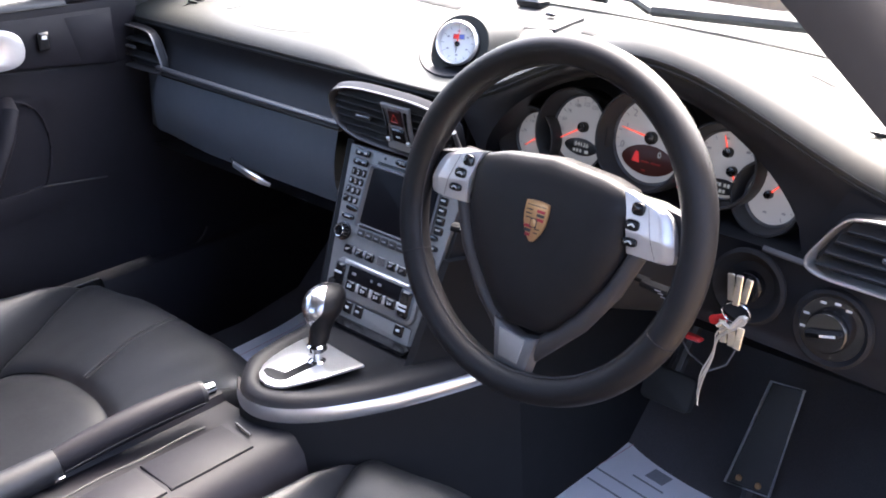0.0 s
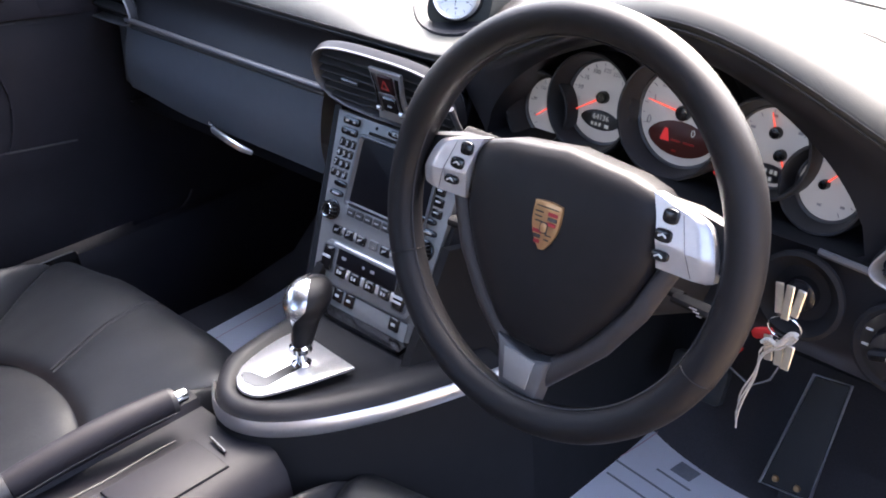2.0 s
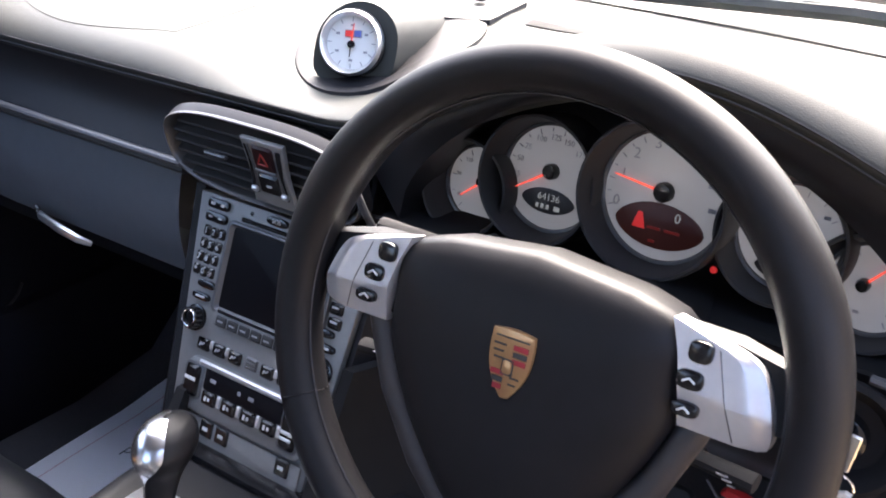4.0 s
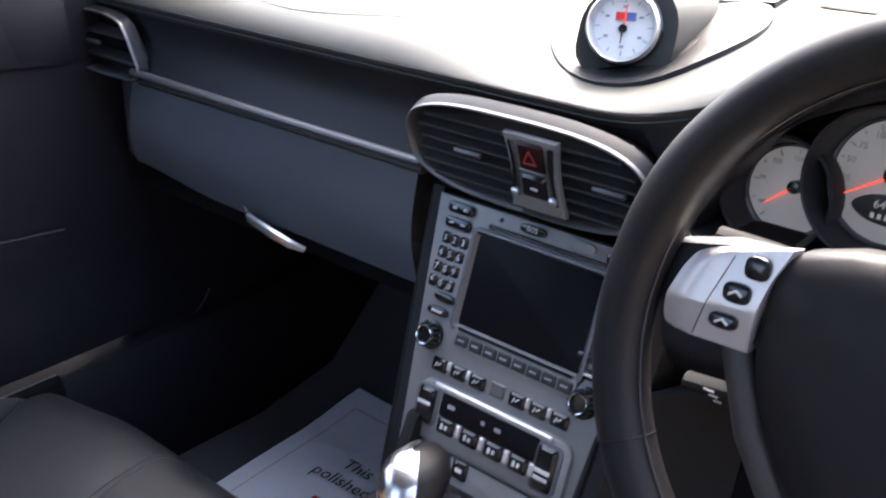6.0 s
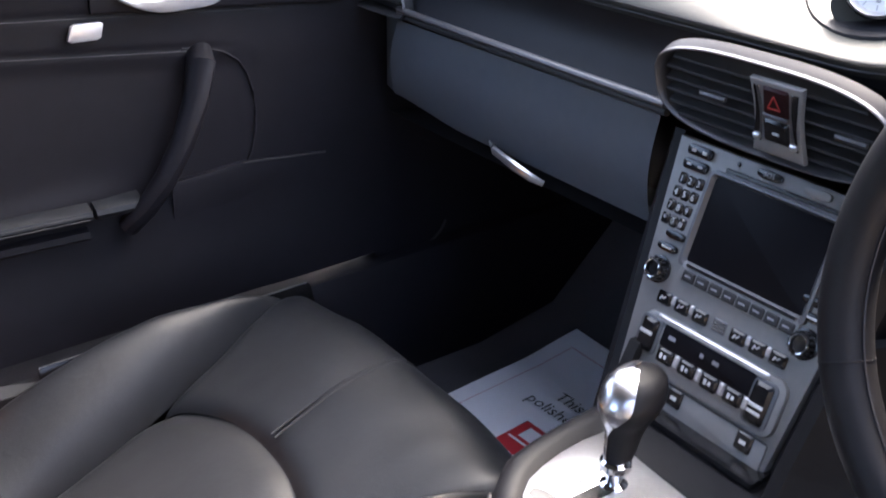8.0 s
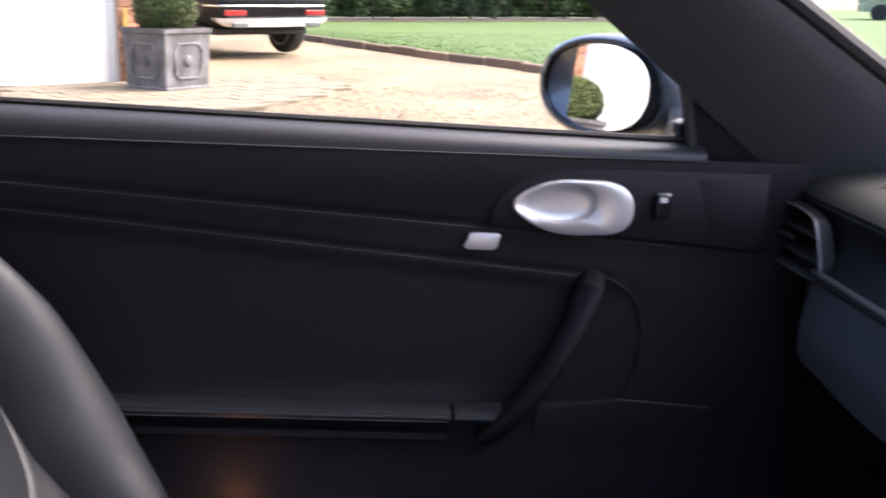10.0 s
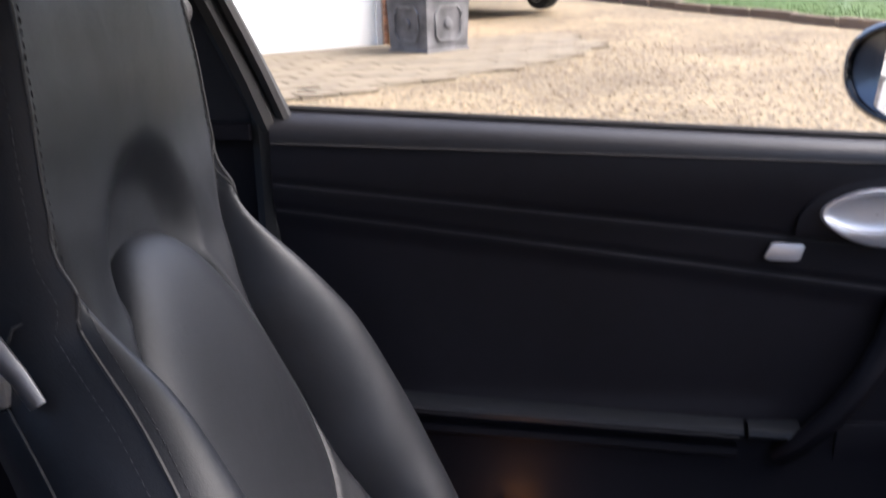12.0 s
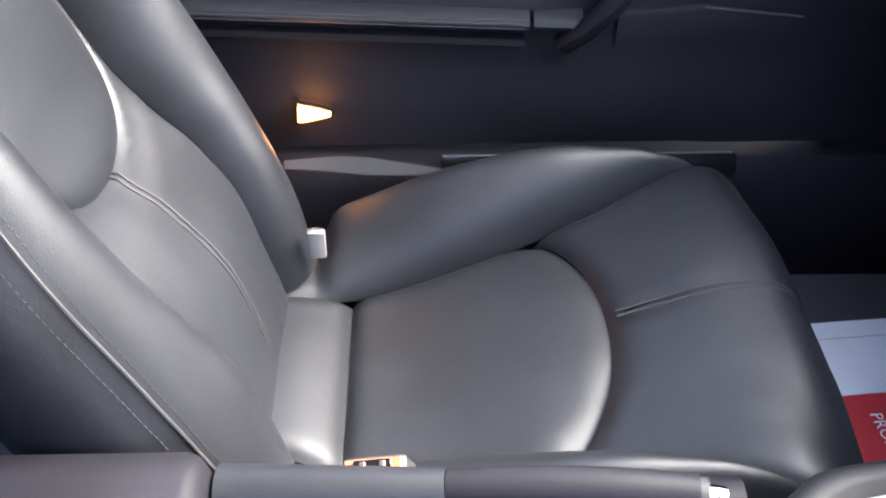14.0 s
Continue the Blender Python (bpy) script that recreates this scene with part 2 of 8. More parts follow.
BOX_LEAF = surface("box_leaf", (0.075, 0.098, 0.028), 0.6, vary=0.5, scale=30)
WHITEPAINT = surface("white_paint", (0.80, 0.79, 0.74), 0.5, vary=0.03, scale=10, stain=0.05, stain_scale=1.0)
BRICK = surface("red_brick", (0.36, 0.175, 0.100), 0.9, vary=0.3, scale=25, bump=0.5, bump_scale=90, random_vary=0.35)
BRICK_PALE = surface("pale_brick", (0.60, 0.47, 0.36), 0.9, vary=0.2, scale=25, bump=0.5, bump_scale=90, random_vary=0.15)
MORTAR = surface("mortar", (0.40, 0.29, 0.21), 0.95, vary=0.2, scale=60, bump=0.4, bump_scale=90)
LEAD = surface("lead_planter", (0.130, 0.124, 0.126), 0.7, metal=0.15, vary=0.45, scale=9, bump=0.4, bump_scale=30, stain=0.5, stain_scale=6)
# for the added wall that keeps light off the driver side
BLOCKER = surface("dark_light_blocker", (0.11, 0.10, 0.09), 0.9, vary=0.3, scale=12, bump=0.4, bump_scale=60, stain=0.3, stain_scale=1.5)
LEADPALE = surface("worn_lead_edge", (0.185, 0.180, 0.180), 0.7, vary=0.4, scale=14, stain=0.4, stain_scale=7)
PIPE = surface("dark_downpipe", (0.05, 0.05, 0.055), 0.4, vary=0.1)
WOODEDGE = surface("ochre_batten", (0.48, 0.28, 0.07), 0.7, vary=0.3, scale=20)
BLACKPAINT = surface("black_car_paint", (0.006, 0.007, 0.009), 0.22, spec=0.22, vary=0.1, rough_vary=0.05)
CARGLASS = surface("dark_car_glass", (0.020, 0.030, 0.050), 0.12, spec=0.17, vary=0.1, rough_vary=0.03)
TAILRED = surface("tail_lamp_red", (0.26, 0.008, 0.012), 0.15, coat=0.6, vary=0.1)
TAILWHITE = surface("tail_lamp_clear", (0.62, 0.42, 0.42), 0.15, coat=0.6)
PLATE = surface("yellow_plate", (0.72, 0.56, 0.10), 0.5, vary=0.04)
TYRE = surface("tyre", (0.018, 0.018, 0.018), 0.85, vary=0.2, scale=80)
SILVERCAR = surface("silver_car_paint", (0.40, 0.42, 0.45), 0.25, metal=0.6, coat=0.8)
PATHWHITE = surface("pale_path", (0.62, 0.58, 0.50), 0.9, vary=0.15, scale=8)


# ---- mesh tools ----
class Shape:
    """Gathers vertices and faces in world metres."""

    def __init__(self):
        self.v, self.f = [], []

    def add(self, verts, faces):
        k = len(self.v)
        self.v += [Vector(p) for p in verts]
        self.f += [tuple(i + k for i in f) for f in faces]
        return self

    def moved(self, m, start=0):
        self.v[start:] = [m @ p for p in self.v[start:]]
        return self

    def grid(self, fn, nu, nv, loop_u=False, loop_v=False):
        us = nu if loop_u else nu + 1
        vs = nv if loop_v else nv + 1
        verts = [fn(i / nu, j / nv) for i in range(us) for j in range(vs)]
        faces = []
        for i in range(nu):
            for j in range(nv):
                a, b = i % us, (i + 1) % us
                c, d = j % vs, (j + 1) % vs
                faces.append((a * vs + c, b * vs + c, b * vs + d, a * vs + d))
        return self.add(verts, faces)

    def loft(self, rings, cap=True, loop=True):
        n = len(rings[0])
        verts = [p for r in rings for p in r]
        faces = []
        for i in range(len(rings) - 1):
            for j in range(n if loop else n - 1):
                k = (j + 1) % n
                faces.append((i * n + j, i * n + k, (i + 1) * n + k, (i + 1) * n + j))
        if cap and loop:
            faces.append(tuple(reversed(range(n))))
            faces.append(tuple(range((len(rings) - 1) * n, len(rings) * n)))
        return self.add(verts, faces)

    def tube(self, path, r, n=8, close=False, squash=1.0):
        path = [Vector(p) for p in path]
        rings, up = [], Vector((0.03, 0.02, 1)).normalized()
        m = len(path)
        for i, p in enumerate(path):
            a, b = path[i - 1] if (i or close) else p, path[(i + 1) % m] if (i < m - 1 or close) else p
            d = (b - a).normalized()
            s = d.cross(up)
            s = s.normalized() if s.length > 1e-4 else Vector((1, 0, 0))
            q = s.cross(d).normalized()
            rr = r(i / max(1, m - 1)) if callable(r) else r
            rings.append([p + rr * (math.cos(2 * math.pi * k / n) * s + squash * math.sin(2 * math.pi * k / n) * q) for k in range(n)])
        if close:
            rings.append(rings[0])
        return self.loft(rings, cap=not close)

    def slab(self, poly, depth, bevel=0.0):
        """A flat outline in local x, y, raised along z to depth, with a bevelled upper edge."""
        n = len(poly)
        poly = [Vector((p[0], p[1], 0)) for p in poly]
        c = sum(poly, Vector()) / n
        rings = [poly, [p + Vector((0, 0, depth - bevel)) for p in poly]]
        if bevel:
            for k in (0.5, 1.0):
                sh = bevel * (1 - math.cos(k * math.pi / 2))
                ri = []
                for i, p in enumerate(poly):
                    e1, e2 = (p - poly[i - 1]), (poly[(i + 1) % n] - p)
                    nn = Vector((-(e1.normalized() + e2.normalized()).y, (e1.normalized() + e2.normalized()).x, 0))
                    nn = nn.normalized() if nn.length > 1e-6 else (c - p).normalized()
                    if nn.dot(c - p) < 0 and n < 12:
                        nn = -nn
                    ri.append(p + nn * sh + Vector((0, 0, depth - bevel + bevel * math.sin(k * math.pi / 2))))
                rings.append(ri)
        return self.loft(rings)

    def box(self, size, at=(0, 0, 0), bevel=0.0):
        x, y, z = (s / 2 for s in size)
        ax, ay, az = at
        if not bevel:
            vs = [(ax + i * x, ay + j * y, az + k * z) for i in (-1, 1) for j in (-1, 1) for k in (-1, 1)]
            return self.add(vs, [(0, 1, 3, 2), (4, 6, 7, 5), (0, 4, 5, 1), (2, 3, 7, 6), (0, 2, 6, 4), (1, 5, 7, 3)])
        b = bevel
        rings = []
        for zz, inset in ((-z, b), (-z + b, 0), (z - b, 0), (z, b)):
            w, h = x - inset, y - inset
            r = max(1e-4, b)
            ring = []
            for cx, cy, a0 in ((w - r, h - r, 0), (-w + r, h - r, 90), (-w + r, -h + r, 180), (w - r, -h + r, 270)):
                for k in range(3):
                    a = radians(a0 + 45 * k)
                    ring.append((ax + cx + r * math.cos(a), ay + cy + r * math.sin(a), az + zz))
            rings.append(ring)
        return self.loft(rings)

    def lathe(self, profile, n=32, cap=True):
        """Profile of (radius, height) turned round local z."""
        rings = [[(r * math.cos(2 * math.pi * k / n), r * math.sin(2 * math.pi * k / n), h) for k in range(n)] for r, h in profile]
        return self.loft(rings, cap=cap)


def link_mesh(name, shape, mat, base=(0, 0, 0), smooth=True, sharp=35):
    me = bpy.data.meshes.new(name)
    base = Vector(base)
    me.from_pydata([p - base for p in shape.v], [], shape.f)
    me.materials.append(mat)
    bm = bmesh.new()
    bm.from_mesh(me)
    bmesh.ops.recalc_face_normals(bm, faces=bm.faces)
    bm.to_mesh(me)
    bm.free()
    if smooth:
        for p in me.polygons:
            p.use_smooth = True
        me.set_sharp_from_angle(angle=radians(sharp))
    return new(name, me)


def thing(name, at, label, category, group="", kind=""):
    e = new(name)
    e.empty_display_size = 0.05
    e.location = at
    return tagged(e, label, category, group, kind)


def solid(name, shape, mat, label, category, kind="", group="", at=(0, 0, 0), smooth=True):
    ob = link_mesh(name, shape, mat, at, smooth)
    ob.location = at
    return tagged(ob, label, category, group, kind)


def part(name, shape, mat, parent, label="", smooth=True, sharp=35):
    root = parent
    while root.parent:
        root = root.parent
    ob = link_mesh(name, shape, mat, root.location, smooth, sharp)
    ob.parent = parent
    if label:
        ob["label"] = label
    return ob


def frame_of(origin, right, up):
    """A local frame: x right, y up, z out."""
    r = Vector(right).normalized()
    u = Vector(up)
    n = r.cross(u).normalized()
    u = n.cross(r)
    m = Matrix((r, u, n)).transposed().to_4x4()
    m.translation = Vector(origin)
    return m


def letters(name, text, size, m, mat, parent, extrude=0.0004, align="CENTER"):
    cu = bpy.data.curves.new(name, "FONT")
    cu.body, cu.size, cu.extrude, cu.align_x, cu.align_y = text, size, extrude, align, "CENTER"
    cu.resolution_u = 2
    ob = bpy.data.objects.new(name, cu)
    scene.collection.objects.link(ob)
    dg = bpy.context.evaluated_depsgraph_get()
    me = bpy.data.meshes.new_from_object(ob.evaluated_get(dg))
    bpy.data.objects.remove(ob)
    s = Shape()
    s.add([m @ v.co for v in me.vertices], [tuple(p.vertices) for p in me.polygons])
    return part(name, s, mat, parent, smooth=False)


def smooth_step(a, b, x):
    t = min(1.0, max(0.0, (x - a) / (b - a)))
    return t * t * (3 - 2 * t)


def lerp_table(table, x):
    """A smooth curve through the rows of a table."""
    if x <= table[0][0]:
        return table[0][1]
    n = len(table)
    for i in range(n - 1):
        (a, p), (b, q) = table[i], table[i + 1]
        if x <= b:
            d = (q - p) / (b - a)
            d0 = (p - table[i - 1][1]) / (a - table[i - 1][0]) if i else d
            d1 = (table[i + 2][1] - q) / (table[i + 2][0] - b) if i + 2 < n else d
            m0 = 0.0 if d0 * d <= 0 else 2 * d0 * d / (d0 + d)
            m1 = 0.0 if d1 * d <= 0 else 2 * d1 * d / (d1 + d)
            t, h = (x - a) / (b - a), b - a
            return (2 * t ** 3 - 3 * t * t + 1) * p + (t ** 3 - 2 * t * t + t) * h * m0 + (3 * t * t - 2 * t ** 3) * q + (t ** 3 - t * t) * h * m1
    return table[-1][1]


def bell(x, c, w):
    d = abs(x - c) / w
    return math.cos(d * math.pi / 2) ** 2 if d < 1 else 0.0


def rounded(w, h, r, n=5):
    """An outline of a rounded rectangle about the origin."""
    out = []
    for cx, cy, a0 in ((w / 2 - r, h / 2 - r, 0), (-w / 2 + r, h / 2 - r, 90), (-w / 2 + r, -h / 2 + r, 180), (w / 2 - r, -h / 2 + r, 270)):
        for k in range(n):
            a = radians(a0 + 90 * k / (n - 1))
            out.append((cx + r * math.cos(a), cy + r * math.sin(a)))
    return out


def oval(w, h, n=32, power=2.0):
    out = []
    for k in range(n):
        a = 2 * math.pi * k / n
        c, s = math.cos(a), math.sin(a)
        out.append((w / 2 * math.copysign(abs(c) ** (2 / power), c), h / 2 * math.copysign(abs(s) ** (2 / power), s)))
    return out


# ---- the cabin shell ----
def cabin_shell():
    s = Shape()
    # floor pan, rising to the toe board
    prof = [(-1.35, 0.20), (-0.62, 0.19), (-0.45, 0.155), (0.35, 0.150), (0.50, 0.175), (0.78, 0.42), (0.80, 0.60)]
    rings = [[(-0.704, y, z), (0.704, y, z), (0.704, y, z - 0.03), (-0.704, y, z - 0.03)] for y, z in prof]
    s.loft(rings)
    solid("floor", s, CARPET, "black carpeted footwell floor and toe board", "floor", "structure")
    f = Shape().box((1.46, 0.04, 0.72), (0, 0.845, 0.46))
    solid("wall_bulkhead", f, CARPET, "black carpeted bulkhead behind the dashboard", "bulkhead", "structure")
    k = Shape()
    for sx in (-1, 1):
        y0 = 0.19 if sx < 0 else 0.34
        k.add(*prism([(sx * 0.692, y0, 0.10), (sx * 0.692, 0.84, 0.10), (sx * 0.692, 0.84, 0.80), (sx * 0.692, y0, 0.78)], (sx * 0.03, 0, 0)))
    solid("wall_kick_panels", k, VINYL, "black footwell side trim panels", "trim", "structure")
    sl = Shape()
    for sx in (-1, 1):
        ring = [(sx * 0.655, 0.15), (sx * 0.655, 0.30), (sx * 0.675, 0.335), (sx * 0.72, 0.345), (sx * 0.80, 0.33), (sx * 0.83, 0.20)]
        sl.loft([[(x, y, z) for x, z in ring] for y in (-0.78, -0.4, 0.0, 0.25, 0.50, 0.81)])
    solid("trim_sills", sl, VINYL, "black plastic door sills", "sill", "structure")
    r = Shape()
    r.grid(lambda u, v: (-0.62 + 1.24 * u, -0.05 - 1.15 * v, 1.235 + 0.045 * math.sin(math.pi * u) - 0.03 * (2 * v - 1) ** 2), 16, 12)
    n = len(r.v)
    r.add([p + Vector((0, 0, 0.03)) for p in r.v[:n]], [tuple(reversed(f)) for f in r.f])
    solid("ceiling", r, HEADLINER, "dark grey fabric roof lining", "ceiling", "structure")
    b = Shape()
    b.add(*prism([(-0.72, -1.29, 0.14), (0.72, -1.29, 0.14), (0.72, -1.45, 0.92), (-0.72, -1.45, 0.92)], (0, -0.04, 0)))
    solid("wall_rear", b, HEADLINER, "black rear bulkhead and parcel shelf", "bulkhead", "structure")
    for sx in (-1, 1):
        q = Shape()
        q.add(*prism([(sx * 0.703, -0.765, 0.14), (sx * 0.703, -1.40, 0.14), (sx * 0.705, -1.45, 0.90), (sx * 0.705, -0.765, 0.865)], (sx * 0.04, 0, 0)))
        # rear quarter ledge
        q.add(*prism([(sx * 0.68, -0.765, 0.865), (sx * 0.68, -1.45, 0.90), (sx * 0.76, -1.45, 0.90), (sx * 0.76, -0.765, 0.865)], (0, 0, 0.018)))
        solid("wall_rear_side", q, VINYL, "black leather rear side trim below the quarter window", "trim", "structure")


def prism(poly, out):
    n = len(poly)
    o = Vector(out)
    v = [Vector(p) for p in poly]
    v += [p + o for p in v]
    f = [tuple(range(n)), tuple(range(2 * n - 1, n - 1, -1))]
    f += [(i, (i + 1) % n, n + (i + 1) % n, n + i) for i in range(n)]
    return v, f


def front_pillar(sx):
    """A windscreen pillar with its padded inner trim, and the dark corner by the door mirror."""
    root = thing("windscreen_pillar", (sx * 0.70, 0.42, 0.84), "grey cloth trimmed windscreen pillar", "pillar", "pillars")
    root["kind"] = "structure"
    rings = []
    for i in range(-2, 13):
        t = i / 12
        # edge beside the windscreen and edge beside the side window
        a = Vector((sx * (0.655 - 0.10 * t), 0.415 - 0.63 * t, 0.835 + 0.395 * t))
        b = Vector((sx * (0.698 - 0.10 * t), 0.155 - 0.50 * t, 0.835 + 0.395 * t))
        mid = (a + b) / 2 + Vector((-sx * 0.035, 0, 0.02))
        out = (a + b) / 2 + Vector((sx * 0.05, 0.02, 0.03))
        pts = []
        for p, q, r in ((a, mid, b), (b, out, a)):
            for k in range(7):
                u = k / 7
                pts.append((1 - u) ** 2 * p + 2 * u * (1 - u) * q + u * u * r)
        rings.append(pts)
    # same trim both sides; the driver side is coloured darker as if shaded
    part("trim", Shape().loft(rings), PILLAR if sx < 0 else SHADED_TRIM, root)
    seal = Shape().tube([(sx * (0.662 - 0.10 * t), 0.427 - 0.63 * t, 0.842 + 0.395 * t) for t in [i / 12 for i in range(13)]], 0.011, 8)
    part("windscreen_seal", seal, RUBBER, root, "black rubber seal")
    if sx > 0:
        return root
    tri = Shape()
    tri.add(*prism([(sx * 0.700, 0.082, 0.838), (sx * 0.700, 0.26, 0.815), (sx * 0.665, 0.20, 0.965), (sx * 0.655, 0.03, 1.035)], (sx * 0.03, 0, 0)))
    part("mirror_corner", tri, VINYL, root, "black triangular corner trim", smooth=False)
    part("corner_seal", Shape().tube([(sx * (0.702 - 0.05 * t), 0.078 - 0.055 * t, 0.835 + 0.21 * t) for t in (0, 0.25, 0.5, 0.75, 1)], 0.007, 6), RUBBER, root)
    return root


def rear_pillar(sx):
    root = thing("door_pillar", (sx * 0.70, -0.76, 0.86), "dark trimmed pillar behind the door window", "pillar", "pillars")
    root["kind"] = "structure"
    n = 12
    path = [(0.700 - 0.105 * (i / n) ** 1.5, -0.723 - 0.137 * (i / n), 0.875 + 0.355 * (i / n)) for i in range(n + 1)]
    part("window_seal", Shape().tube([(sx * x, y, z) for x, y, z in path], 0.009, 8), RUBBER, root, "black rubber window seal")
    bar = Shape().tube([(sx * (x - 0.004), y - 0.022, z) for x, y, z in path], 0.013, 8)
    part("trim_bar", bar, RUBBER, root, "grey trim strip")
    pan = Shape()
    pan.loft([[(sx * (x + 0.004), y - 0.03, z), (sx * (x + 0.004), y - 0.16 - 0.02 * i / n, z), (sx * (x + 0.035), y - 0.16, z), (sx * (x + 0.035), y - 0.03, z)] for i, (x, y, z) in enumerate(path)])
    part("inner_panel", pan, HEADLINER, root, "dark cloth panel")
    if sx < 0:
        kn = Shape().lathe([(0.001, 0.0), (0.016, 0.0), (0.018, 0.006), (0.016, 0.014), (0.008, 0.018), (0.001, 0.018)], 20)
        kn.moved(frame_of((-0.655, -0.824, 1.012), (0, 1, 0), (0, 0, 1)))
        part("belt_guide", kn, SATIN, root, "grey belt guide")
    return root


def window_panes():
    ws = Shape()
    ws.grid(lambda u, v: ((-0.66 + 1.32 * u) * (1 - 0.15 * v), 0.455 + 0.10 * math.sin(math.pi * u) - 0.62 * v - 0.02 * math.sin(math.pi * v), 0.842 + 0.395 * v), 16, 8)
    n = len(ws.v)
    ws.add([p + Vector((0, 0.004, 0.004)) for p in ws.v[:n]], [tuple(reversed(f)) for f in ws.f])
    a = solid("window_windscreen", ws, GLASS, "clear curved windscreen glass", "windscreen", "structure")
    sg = Shape()
    sg.grid(lambda u, v: (-0.712 + 0.10 * v ** 1.4, 0.075 - 0.055 * v - (0.80 - 0.055 * v + 0.19 * v) * u, 0.84 + 0.05 * u + 0.38 * v), 8, 8)
    n = len(sg.v)
    sg.add([p + Vector((-0.004, 0, 0)) for p in sg.v[:n]], [tuple(reversed(f)) for f in sg.f])
    b = solid("window_passenger", sg, GLASS, "clear passenger door glass with etched marks", "window", "structure")
    marks = Shape()
    for k, (w, dy) in enumerate(((0.030, 0.0), (0.024, -0.003), (0.033, 0.001), (0.028, -0.002))):
        marks.box((0.0006, w, 0.0014), (-0.7035, -0.699 + dy, 0.921 - k * 0.0050))
    part("etched_marks", marks, ETCH, b, "small etched glass marking", smooth=False)
    # rear quarter glass and driver side quarter glass
    for sx in (-1, 1):
        g = Shape().add(*prism([(sx * 0.70, -0.93, 0.90), (sx * 0.70, -1.40, 0.92), (sx * 0.63, -1.10, 1.20), (sx * 0.62, -1.03, 1.20)], (sx * 0.004, 0, 0)))
        c = solid("window_quarter", g, GLASS, "clear rear quarter window glass", "window", "structure")
        c.visible_shadow = False
    rw = Shape()
    rw.grid(lambda u, v: ((-0.66 + 1.32 * u) * (1 - 0.14 * v), -1.47 + 0.28 * v, 0.925 + 0.29 * v), 12, 6)
    n = len(rw.v)
    rw.add([p + Vector((0, -0.004, 0.004)) for p in rw.v[:n]], [tuple(reversed(f)) for f in rw.f])
    d = solid("window_rear", rw, GLASS, "clear sloping rear screen glass", "window", "structure")
    a.visible_shadow = b.visible_shadow = d.visible_shadow = False
    # the black lower edge of the windscreen, the scuttle and a wiper
    sc = Shape().grid(lambda u, v: (-0.70 + 1.4 * u, 0.462 + 0.10 * math.sin(math.pi * u) + (0.40 - 0.10 * math.sin(math.pi * u)) * v, 0.848 - 0.03 * v), 24, 4)
    n = len(sc.v)
    sc.add([p - Vector((0, 0, 0.02)) for p in sc.v[:n]], [tuple(reversed(f)) for f in sc.f])
    solid("trim_scuttle", sc, RUBBER, "black plastic scuttle panel under the wipers", "scuttle", "structure")
    for x0 in (0.10, 0.62):
        w = thing("wiper", (x0, 0.60, 0.86), "black wiper arm resting on the scuttle", "wiper", "wipers")
        part("arm", Shape().tube([(x0, 0.615, 0.845), (x0 - 0.02, 0.59, 0.868), (x0 - 0.30, 0.575, 0.870)], 0.006, 6), RUBBER, w)
        part("blade", Shape().tube([(x0 - 0.05, 0.572, 0.866), (x0 - 0.25, 0.572, 0.868), (x0 - 0.48, 0.555, 0.862)], 0.005, 6, squash=1.6), RUBBER, w)


# ---- dashboard ----
def hood(x):
    return bell(x, 0.365, 0.335)


def edge_z(x):
    return 0.798 + 0.107 * hood(x)


def edge_y(x):
    return 0.208 - 0.035 * hood(x)


def top_z(x, y):
    ye, ze = edge_y(x), edge_z(x)
    d = max(0.0, y - ye)
    s = smooth_step(0.0, 0.30, d)
    side = 0.030 * smooth_step(0.45, 0.70, x) * smooth_step(0.02, 0.2, d)
    rise = 0.022 * (1 - 0.75 * bell(x, 0.0, 0.22))
    dip = 0.012 * bell(x, -0.003, 0.10) * bell(y, 0.285, 0.07)
    return (ze + rise * (1 - math.exp(-d / 0.018))) * (1 - s) + 0.846 * s - side - dip


